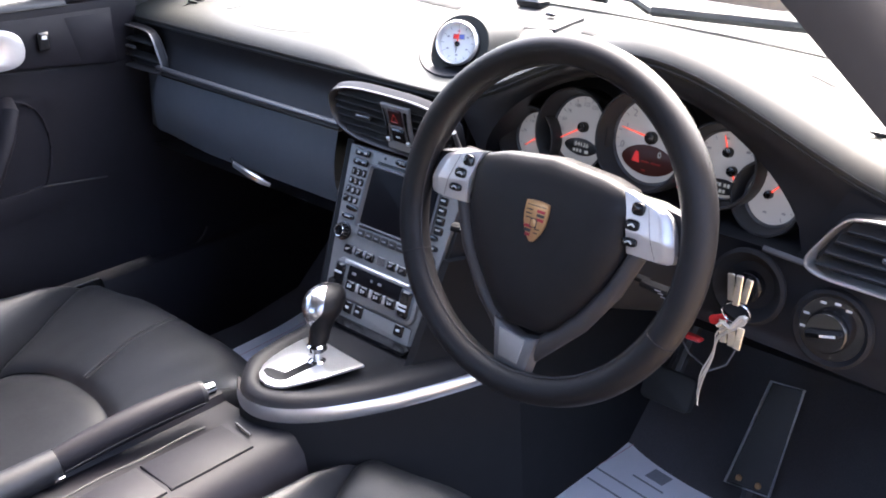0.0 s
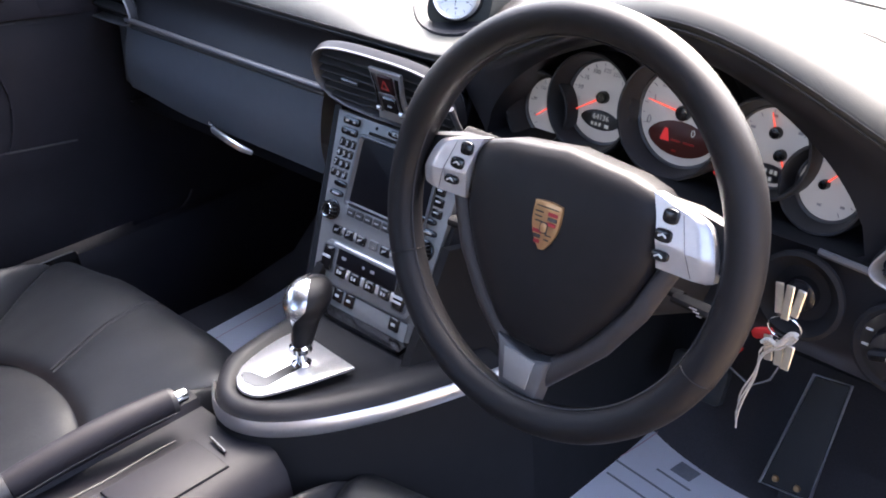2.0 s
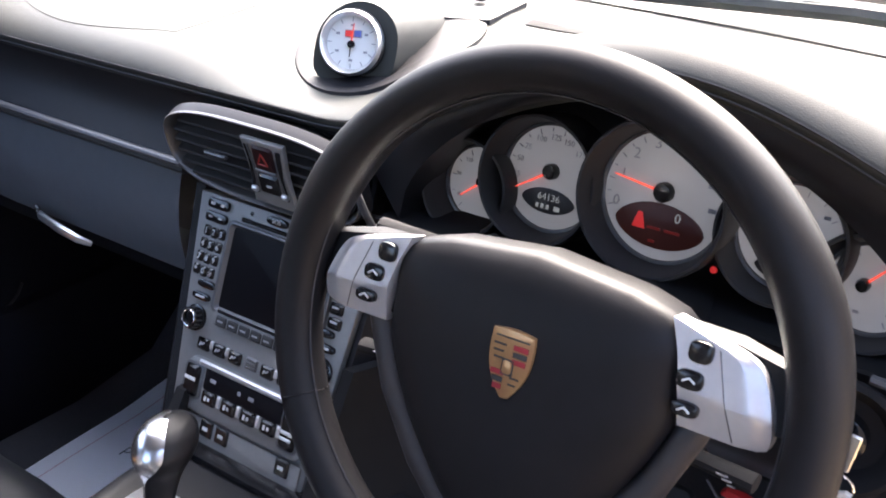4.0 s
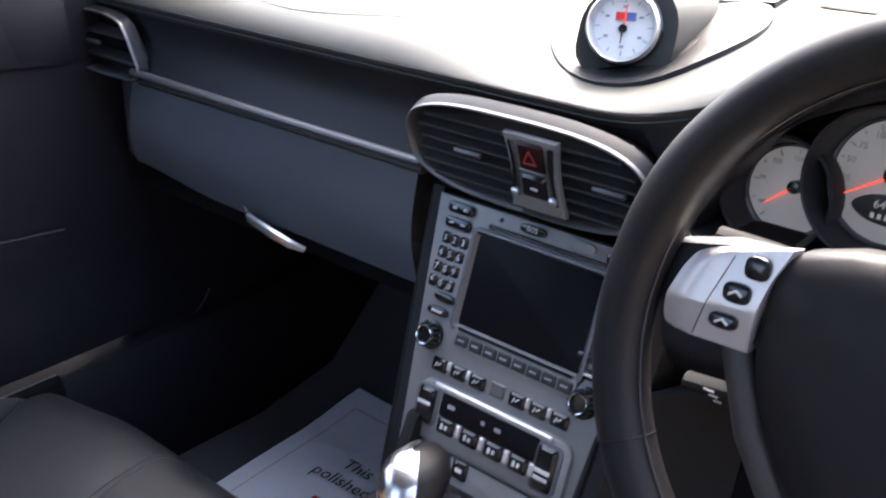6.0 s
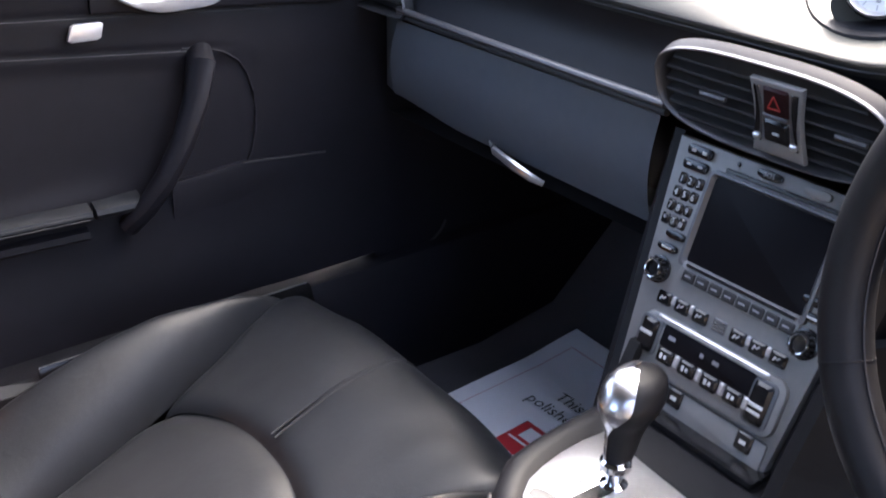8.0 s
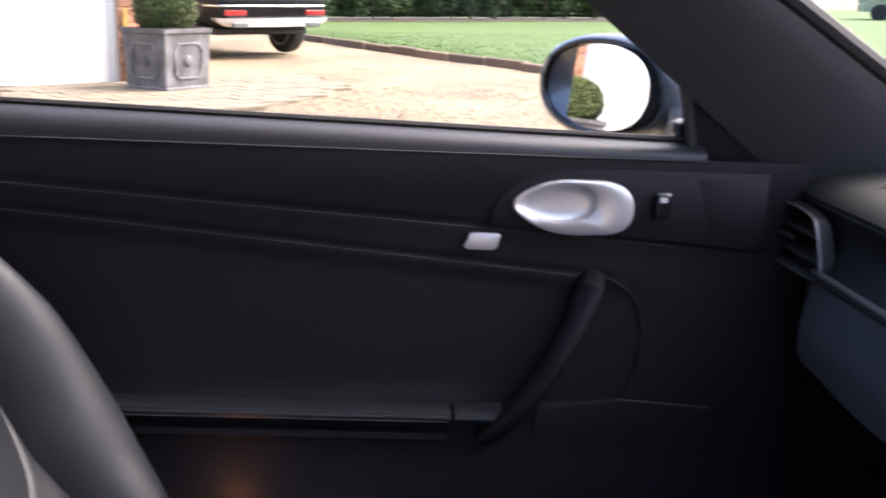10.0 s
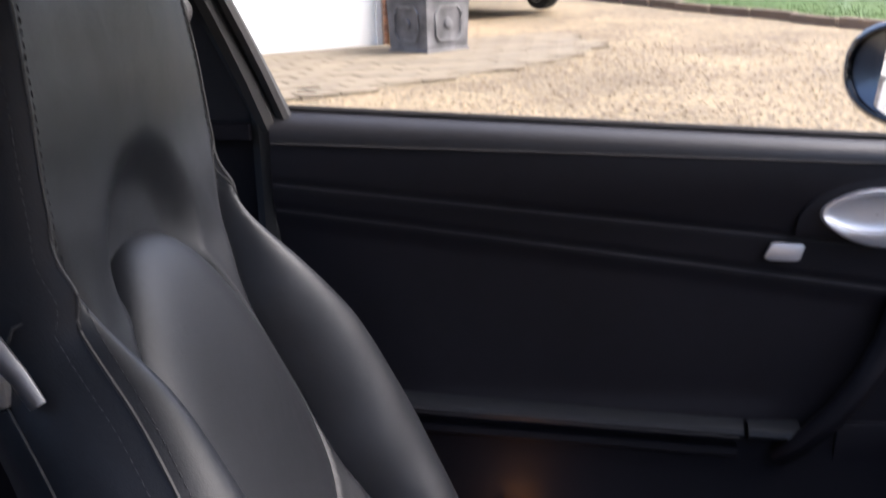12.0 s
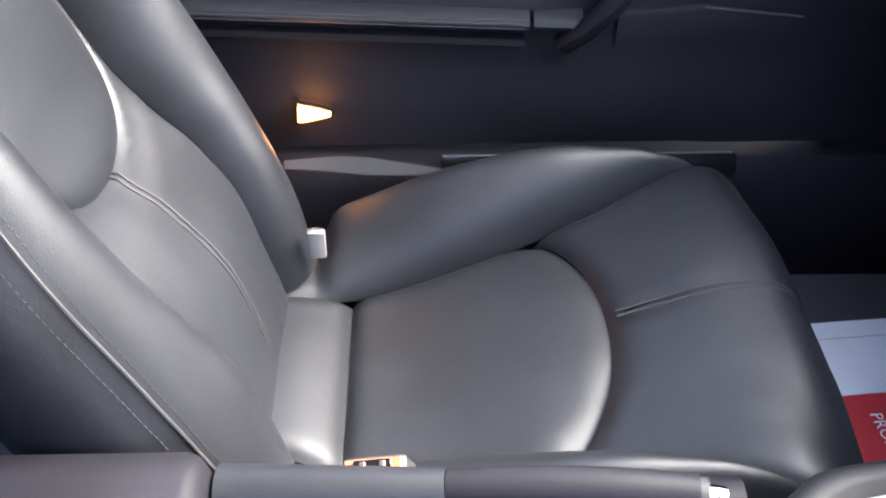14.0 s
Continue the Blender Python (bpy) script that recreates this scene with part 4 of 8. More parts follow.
def chrono():
    c = Vector((-0.003, 0.300, 0.839))
    root = thing("dash_clock", (0, 0.33, 0.82), "white stopwatch clock in a black leather pod on the dashboard", "clock")
    m = frame_of(c, (0.93, 0.36, 0), (-0.08, 0.30, 0.95)) @ Matrix.Scale(0.70, 4)
    # pod: a rounded hump running back from the dial, with a skirt
    rings = []
    for i in range(12):
        t = i / 11
        y = 0.307 + 0.155 * t
        rr = 0.0365 * (1 - 0.04 * t) * math.sqrt(max(0.0, 1 - (t * 0.98) ** 3.0)) + 0.002
        zc = 0.836 - 0.016 * t
        ring = []
        for k in range(28):
            a = 2 * math.pi * k / 28
            wx = rr * (1.0 + 0.55 * max(0, -math.sin(a)) ** 2)
            z = max(top_z(c.x, y) - 0.01, zc + rr * math.sin(a))
            ring.append((c.x - 0.01 * t + wx * math.cos(a), y + (0.32 * (z - 0.839) + 0.36 * wx * math.cos(a)) * (1 - t), z))
        rings.append(ring)
    part("pod", Shape().loft(rings), DASH_LIT, root, "black leather pod", sharp=60)
    sk = Shape()
    base = oval(0.185, 0.19, 40, 2.0)
    sk.loft([[(c.x - 0.004 + x * k, 0.36 + y * k * (1.0 if y < 0 else 1.1), top_z(c.x + x, 0.36 + y) + h) for x, y in base] for k, h in ((1.0, -0.004), (0.985, 0.0030), (0.90, 0.0045), (0.72, 0.002), (0.5, -0.004))])
    part("skirt", sk, FASCIA, root, "dark flared base", sharp=60)
    part("bezel", Shape().lathe([(0.036, -0.012), (0.0435, -0.012), (0.0435, 0.006), (0.0405, 0.011), (0.0360, 0.006), (0.0345, -0.002)], 48, cap=False).moved(m), ALU, root, "chrome ring")
    part("collar", Shape().lathe([(0.0415, -0.012), (0.0455, -0.012), (0.0455, 0.000), (0.0430, 0.002)], 48, cap=False).moved(m), GLOSSBLACK, root, "black collar")
    part("dial", Shape().lathe([(0.0362, -0.004), (0.0362, 0.0), (0.001, 0.0)], 48).moved(m), CLOCKDIAL, root, "white dial")
    tk = Shape()
    for i in range(12):
        b = Shape().box((0.006, 0.0010, 0.0006), (0.031, 0, 0.0006)).moved(m @ Matrix.Rotation(2 * math.pi * i / 12, 4, "Z"))
        tk.add(b.v, b.f)
        if i % 2:
            b = Shape().box((0.005, 0.003, 0.0006), (0.023 * math.cos(math.pi * i / 6), 0.023 * math.sin(math.pi * i / 6), 0.0006)).moved(m)
            tk.add(b.v, b.f)
    part("tick_marks", tk, GREYINK, root, smooth=False)
    part("display", Shape().box((0.024, 0.010, 0.001), (0.002, 0.012, 0.0006), 0.0003).moved(m), GREYINK, root, "small red and blue display")
    part("display_red", Shape().box((0.011, 0.008, 0.001), (-0.004, 0.012, 0.0014)).moved(m), REDLIT, root, smooth=False)
    part("display_blue", Shape().box((0.009, 0.008, 0.001), (0.008, 0.012, 0.0014)).moved(m), surface("blue_display", (0.10, 0.14, 0.42), 0.4), root, smooth=False)
    nd = Shape().slab([(-0.0011, 0), (0.0011, 0), (0.0004, 0.028), (-0.0004, 0.028)], 0.0007).moved(m @ Matrix.Translation((0, -0.002, 0.003)) @ Matrix.Rotation(radians(-6), 4, "Z"))
    part("needle", nd, NEEDLE, root, "red hand", smooth=False)
    nd = Shape().slab([(-0.0009, 0), (0.0009, 0), (0.0005, 0.017), (-0.0005, 0.017)], 0.0007).moved(m @ Matrix.Translation((0, -0.002, 0.003)) @ Matrix.Rotation(radians(176), 4, "Z"))
    part("small_needle", nd, INK, root, smooth=False)
    part("hub", Shape().lathe([(0.001, 0), (0.005, 0), (0.005, 0.004), (0.001, 0.005)], 20).moved(m @ Matrix.Translation((0, -0.002, 0))), GLOSSBLACK, root)


# ---- steering wheel and column ----
WHEEL = frame_of((0.3631, 0.0274, 0.7635), (math.cos(0.0304), math.sin(0.0304), 0), (0, math.sin(0.286), math.cos(0.286)))


def wheel_shape(s):
    return s.moved(WHEEL)


def steering_wheel():
    root = thing("steering_wheel", (0.3631, 0.0274, 0.7635), "black leather three-spoke steering wheel with silver buttons", "steering wheel")
    R, r = 0.1701, 0.0168
    s = Shape()

    def rim(u, v):
        a, b = 2 * math.pi * u, 2 * math.pi * v
        k = 1 + 0.10 * (math.exp(-((math.degrees(a) - 28) / 14) ** 2) + math.exp(-((math.degrees(a) - 152) / 14) ** 2))
        rr = r * k
        return ((R + rr * 0.92 * math.cos(b)) * math.cos(a), (R + rr * 0.92 * math.cos(b)) * math.sin(a), rr * 1.05 * math.sin(b))
    s.grid(rim, 120, 20, True, True)
    part("rim", wheel_shape(s), WHEEL_LEATHER, root, "black leather rim")
    for deg in (25, 155, 205, 335):
        a = radians(deg)
        q = Shape().tube([((R + 0.0156 * math.cos(b)) * math.cos(a), (R + 0.0156 * math.cos(b)) * math.sin(a), 0.0178 * math.sin(b)) for b in [2 * math.pi * k / 24 for k in range(24)]], 0.0006, 5, close=True)
        part("rim_seam", wheel_shape(q), WHEEL_LEATHER, root, "dark seam round the rim")
    st = Shape().tube([((R - 0.0150) * math.cos(a), (R - 0.0150) * math.sin(a), 0.006) for a in [2 * math.pi * k / 150 for k in range(150)]], 0.0007, 4, close=True)
    part("rim_stitching", wheel_shape(st), STITCH, root, "fine seam thread")

    # airbag pad, widest near the top and narrowing downwards
    table = [(-0.112, 0.018), (-0.105, 0.034), (-0.085, 0.052), (-0.05, 0.077), (0.0, 0.096), (0.035, 0.0965), (0.050, 0.089), (0.060, 0.060), (0.066, 0.0)]
    ys = [-0.112 + 0.178 * i / 28 for i in range(29)]
    out = [(lerp_table(table, y), y) for y in ys] + [(-lerp_table(table, y), y) for y in reversed(ys[:-1])]
    s = Shape()
    rings = []
    for k, h in ((1.0, -0.028), (1.0, -0.008), (0.985, -0.001), (0.95, 0.003), (0.86, 0.008), (0.7, 0.012), (0.5, 0.0145), (0.25, 0.0158), (0.02, 0.016)):
        rings.append([(x * k, -0.01 + (y + 0.01) * k, h) for x, y in out])
    s.loft(rings)
    part("airbag_pad", wheel_shape(s), WHEEL_LEATHER, root, "black padded centre", sharp=50)
    for sx in (-1, 1):
        # dark arm behind, silver button plate in front
        arm = Shape().loft([[(sx * x, y * k + 0.022, z) for y, z in ((0.026, -0.006), (0.030, -0.014), (-0.026, -0.014), (-0.022, -0.004))] for x, k in ((0.07, 1.0), (0.12, 0.95), (0.145, 0.75), (0.160, 0.6))])
        part("spoke", wheel_shape(arm), WHEEL_LEATHER, root, "black spoke")
        # folded plate: a bright upper face and a lower face that turns downwards
        inner_x = [(-0.0045, 0.0985), (0.013, 0.0972), (0.032, 0.0935), (0.0535, 0.0856)]
        outer_x = [(-0.0045, 0.1415), (-0.002, 0.1470), (0.004, 0.1484), (0.010, 0.1480), (0.0235, 0.1444), (0.039, 0.1365), (0.0435, 0.1290), (0.0490, 0.1070), (0.0535, 0.0870)]

        def face(u, v, sink=0.0):
            y = -0.0045 + 0.058 * v
            a, b = lerp_table(inner_x, y), lerp_table(outer_x, y)
            x = a + (b - a) * u
            fold = 0.0165 - 0.10 * (x - 0.12)
            z = 0.0075 - 0.34 * max(0.0, fold - y) - 0.10 * max(0.0, y - fold) - 0.0035 * smooth_step(0.75, 1.0, u) - sink
            return (sx * x, y, z)
        plate = Shape().grid(face, 18, 26)
        rim = [face(0, k / 26) for k in range(27)] + [face(k / 18, 1) for k in range(1, 19)] + [face(1, 1 - k / 26) for k in range(1, 27)] + [face(1 - k / 18, 0) for k in range(1, 18)]
        plate.loft([rim, [(x, y, -0.010) for x, y, z in rim]], cap=False)
        p = part("button_plate", wheel_shape(plate), SILVER, root, "silver folded button plate", sharp=16)
        line = [face((0.1130 + 0.0165 * t - lerp_table(inner_x, 0.047 - 0.050 * t)) / (lerp_table(outer_x, 0.047 - 0.050 * t) - lerp_table(inner_x, 0.047 - 0.050 * t)), (0.0515 - 0.050 * t) / 0.058) for t in [k / 12 for k in range(13)]]
        part("plate_joint", wheel_shape(Shape().tube([(x, y, z + 0.0001) for x, y, z in line], 0.0004, 4)), SATIN, p, "fine joint across the plate")
        spots = ((0.105, 0.0400), (0.1025, 0.0240), (0.103, 0.0078)) if sx > 0 else ((0.1005, 0.0405), (0.108, 0.0255), (0.112, 0.0095))
        for (bx, by), w, h in zip(spots, (0.0135, 0.0155, 0.0155), (0.0125, 0.0110, 0.0085)):
            bt = Shape().slab(oval(w, h, 20, 3), 0.0035, 0.0012).moved(Matrix.Translation((sx * bx, by, 0.005)))
            part("button", wheel_shape(bt), GLOSSBLACK, p, "black button")
        for bx, by in spots[1:]:
            mk = Shape().tube([(sx * bx - 0.0035, by - 0.001, 0.0090), (sx * bx, by + 0.0012, 0.0090), (sx * bx + 0.0035, by - 0.001, 0.0090)], 0.0007, 5)
            part("button_mark", wheel_shape(mk), LIGHTINK, p, "pale symbol")
        # lower diagonal arms
        pth = [(sx * 0.114, 0.012, -0.010), (sx * 0.106, -0.008, -0.009), (sx * 0.090, -0.046, -0.009), (sx * 0.062, -0.087, -0.010), (sx * 0.034, -0.114, -0.011), (sx * 0.012, -0.135, -0.012)]
        part("lower_arm", wheel_shape(Shape().tube(pth, lambda t: 0.0085 + 0.0025 * t, 12, squash=0.9)), ARM, root, "dark grey lower arm")
    poly = [(-0.036, -0.108), (-0.026, -0.155), (0.016, -0.157), (0.024, -0.115), (0.0, -0.119)]
    s = Shape().slab(poly, 0.016, 0.008).moved(Matrix.Translation((0, 0, -0.013)))
    part("lower_spoke", wheel_shape(s), SATIN, root, "satin metal lower spoke")
    s = Shape().slab([(-0.024, -0.117), (-0.019, -0.147), (0.006, -0.149), (0.010, -0.121)], 0.003, 0.0025).moved(Matrix.Translation((0, 0, 0.0015)))
    part("lower_spoke_inlay", wheel_shape(s), STACKGREY, root, "lighter inset face")
    # shield badge in plain fields
    sh = []
    for k in range(24):
        t = k / 24
        if t < 0.25:
            sh.append((0.0135 - 0.027 * t * 4, 0.020 + 0.0015 * math.sin(math.pi * t * 4)))
        elif t < 0.6:
            a = (t - 0.25) / 0.35
            sh.append((-0.0135 - 0.0012 * math.sin(a * 3) + 0.0135 * a ** 3, 0.020 - 0.042 * a))
        else:
            a = (t - 0.6) / 0.4
            sh.append((0.0135 * (1 - (1 - a) ** 3) + 0.0012 * math.sin(a * 3), -0.022 + 0.042 * a))
    b = part("badge", wheel_shape(Shape().slab(sh, 0.003, 0.0008).moved(Matrix.Translation((0.002, 0.001, 0.0152)))), GOLD, root, "gold shield badge with dark red fields")
    fields = [(0.0072, 0.0125 - 0.0042 * k, 0.0095 - 0.0004 * k, 0.0030, BADGERED if k % 2 == 0 else INK) for k in range(3)]
    fields += [(-0.0055 + 0.0006 * k, -0.0040 - 0.0042 * k, 0.0088 - 0.0016 * k, 0.0030, BADGERED if k % 2 == 0 else INK) for k in range(3)]
    fields += [(-0.0065, 0.0125, 0.0080, 0.0011, INK), (-0.0068, 0.0085, 0.0070, 0.0011, INK), (-0.0062, 0.0045, 0.0060, 0.0011, INK), (0.0060, -0.0055, 0.0060, 0.0010, INK), (0.0050, -0.0095, 0.0050, 0.0010, INK),
               (0.0004, 0.0000, 0.0078, 0.0096, INK), (0.001, 0.0172, 0.022, 0.0009, INK)]
    for x, y, w, h, mt in fields:
        part("badge_field", wheel_shape(Shape().box((w, h, 0.0006), (x + 0.0012, y, 0.0184))), mt, b, smooth=False)
    part("badge_centre", wheel_shape(Shape().slab(rounded(0.0060, 0.0078, 0.0020), 0.0008, 0.0003).moved(Matrix.Translation((0.0016, 0.0, 0.0186)))), GOLD, b)
    # column behind the wheel
    col = thing("steering_column", (0.363, 0.12, 0.70), "black steering column cover with switch stalks", "steering column")
    rings = []
    for t in (0, 0.25, 0.5, 0.75, 1.0):
        rings.append([WHEEL @ Vector(((0.058 + 0.012 * t) * math.copysign(abs(math.cos(a)) ** 0.7, math.cos(a)), -0.03 - 0.008 * t + (0.055 + 0.015 * t) * math.sin(a), -0.035 - 0.19 * t)) for a in [2 * math.pi * k / 28 for k in range(28)]])
    part("cover", Shape().loft(rings), STALK, col, "black column cover")
    for sx, y0, y1, ln in ((-1, 0.038, 0.042, 0.150), (1, 0.030, 0.028, 0.105), (-1, -0.038, -0.046, 0.150), (1, -0.035, -0.040, 0.135)):
        pth = [WHEEL @ Vector((sx * x, y0 + (y1 - y0) * k, -0.062 + 0.010 * k)) for x, k in ((0.05, 0), (0.10, 0.4), (ln - 0.04, 0.7), (ln, 1))]
        p = part("stalk", Shape().tube(pth, lambda t: 0.0045 + 0.003 * t, 10, squash=0.7), STALK, col, "black switch stalk")
        if y0 > 0:
            continue
        e = pth[-1] - (pth[-1] - pth[-2]).normalized() * 0.018
        for k in range(3):
            bar = Shape().box((0.007 - 0.001 * k, 0.0005, 0.0011), e + Vector((0.003 * k, -0.0078, 0.002 - 0.0026 * k)))
            part("stalk_mark", bar, GREYINK, p, "pale printed marks", smooth=False)
    pd = Shape().tube([(0.178, 0.097, 0.800), (0.173, 0.110, 0.780), (0.167, 0.126, 0.760), (0.176, 0.135, 0.752)], 0.0028, 8, squash=1.2)
    part("edge_strip", pd, SATIN, col, "slim grey strip")


# ---- ignition, light switch, keys ----
def driver_switches():
    ig = thing("ignition_switch", (0.515, 0.19, 0.685), "black ignition lock in a round recess", "ignition switch")
    m = frame_of((0.513, 0.186, 0.684), (1, 0, 0), (0, 0.08, 1))
    part("surround", Shape().lathe([(0.036, -0.006), (0.042, 0.0), (0.042, 0.004), (0.038, 0.006), (0.032, 0.0), (0.022, -0.010), (0.001, -0.012)], 40).moved(m), STALK, ig, "black dished surround")
    part("lock", Shape().lathe([(0.001, -0.012), (0.016, -0.012), (0.016, 0.004), (0.012, 0.006), (0.001, 0.006)], 28).moved(m), GLOSSBLACK, ig, "black lock barrel")
    ls = thing("light_switch", (0.605, 0.195, 0.667), "round black headlamp switch with pale symbols", "light switch")
    m = frame_of((0.605, 0.188, 0.667), (1, 0, 0), (0, 0.08, 1))
    part("surround", Shape().lathe([(0.036, -0.006), (0.0415, -0.004), (0.0415, 0.004), (0.038, 0.006), (0.034, 0.003), (0.001, 0.002)], 40).moved(m), STALK, ls, "black ring")
    part("face", Shape().lathe([(0.0335, 0.0), (0.0335, 0.003), (0.001, 0.0035)], 36).moved(m), GLOSSBLACK, ls)
    part("knob", Shape().lathe([(0.023, 0.003), (0.022, 0.014), (0.020, 0.017), (0.001, 0.018)], 32).moved(m), GLOSSBLACK, ls, "black turning knob")
    part("grip", Shape().box((0.038, 0.008, 0.010), (0, 0, 0.020), 0.003).moved(m @ Matrix.Rotation(radians(14), 4, "Z")), STALK, ls)
    part("pointer", Shape().box((0.016, 0.0022, 0.0008), (0.006, 0, 0.0254)).moved(m @ Matrix.Rotation(radians(14), 4, "Z")), LIGHTINK, ls, smooth=False)
    for a in (60, 85, 115, 160, 190):
        x, y = 0.0285 * math.cos(radians(a)), 0.0285 * math.sin(radians(a))
        part("symbol", Shape().box((0.006, 0.0022, 0.0006), (x, y, 0.0038)).moved(m), LIGHTINK, ls, "pale symbol", smooth=False)
    # bunch of keys hanging from the lock
    ks = thing("key_bunch", (0.513, 0.150, 0.665), "pale metal keys with red tag hanging in the ignition", "keys")
    m = frame_of((0.516, 0.168, 0.690), (1, 0.1, 0), (0, 0.02, 1))
    part("key_head", Shape().slab(rounded(0.018, 0.030, 0.006), 0.010, 0.003).moved(m @ Matrix.Translation((0, -0.002, -0.006))), GLOSSBLACK, ks, "black key head")
    for i, (dx, dz, rot, h) in enumerate(((-0.009, 0.0, 6, 0.030), (0.0, 0.004, -2, 0.034), (0.008, 0.001, -9, 0.028))):
        k = Shape().box((0.0075, h, 0.0025), (0, 0, 0), 0.001).moved(m @ Matrix.Translation((dx, 0.002, 0.010 + dz)) @ Matrix.Rotation(radians(rot), 4, "Z"))
        part("key", k, KEYMETAL, ks, "pale metal key")
    ring = Shape().tube([m @ Vector((0.015 * math.cos(a), -0.024 + 0.011 * math.sin(a), 0.012)) for a in [2 * math.pi * k / 24 for k in range(24)]], 0.0010, 6, close=True)
    part("split_ring", ring, CHROME, ks, "steel ring")
    for i, (dx, rot) in enumerate(((-0.012, 8), (-0.001, 2), (0.008, -6))):
        k = Shape().box((0.008, 0.026, 0.0022), (0, 0, 0), 0.0009).moved(m @ Matrix.Translation((dx, -0.050, 0.010 + 0.003 * i)) @ Matrix.Rotation(radians(rot), 4, "Z"))
        part("key", k, KEYMETAL, ks)
    part("red_tag", Shape().slab(rounded(0.020, 0.010, 0.004), 0.004, 0.001).moved(m @ Matrix.Translation((-0.020, -0.040, 0.004)) @ Matrix.Rotation(radians(20), 4, "Z")), REDPLASTIC, ks, "red plastic tag")
    for off, length in ((0.0, 0.128), (0.005, 0.138), (-0.003, 0.104)):
        pts = []
        for i in range(15):
            t = i / 14
            bow = 0.004 * math.sin(6.0 * t + 300 * off)
            pts.append(m @ Vector((0.012 - 0.030 * smooth_step(0.0, 0.35, t) - (0.012 + 1.2 * off) * smooth_step(0.45, 1.0, t) + bow * t + off * 0.4, -0.028 - length * 0.86 * t ** 1.15, 0.016 - 0.006 * t)))
        part("cord", Shape().tube(pts, 0.0010, 6), CORD, ks, "pale frayed cord")
    part("cord_knot", Shape().tube([m @ Vector((0.014 - 0.030 * t, -0.026 - 0.018 * t + 0.004 * math.sin(9 * t), 0.017)) for t in [i / 10 for i in range(11)]], lambda t: 0.0030 - 0.001 * t, 8), CORD, ks, "twisted pale cord")
    rc = thing("bonnet_release", (0.45, 0.23, 0.595), "small red lever and cable under the fascia", "lever")
    part("lever", Shape().box((0.024, 0.012, 0.006), (0.446, 0.205, 0.590), 0.003), REDPLASTIC, rc, "red plastic lever")
    part("cable", Shape().tube([(0.42, 0.21, 0.590), (0.445, 0.20, 0.572), (0.475, 0.195, 0.563), (0.492, 0.20, 0.575), (0.497, 0.21, 0.595)], 0.0012, 6), SATIN, rc, "thin grey cable")


# ---- centre stack ----
STACK = frame_of((-0.010, 0.206, 0.689), (1, 0, 0), (0, math.sin(radians(22.5)), math.cos(radians(22.5))))


def stack_part(name, shape, mat, parent, label="", smooth=True):
    return part(name, shape.moved(STACK), mat, parent, label, smooth)


def stack_box(w, h, d, x, y, z, bevel=0.0012):
    return Shape().box((w, h, d), (x, y, z), bevel)


def half_width(y):
    return 0.113 + 0.095 * y      # narrows downwards


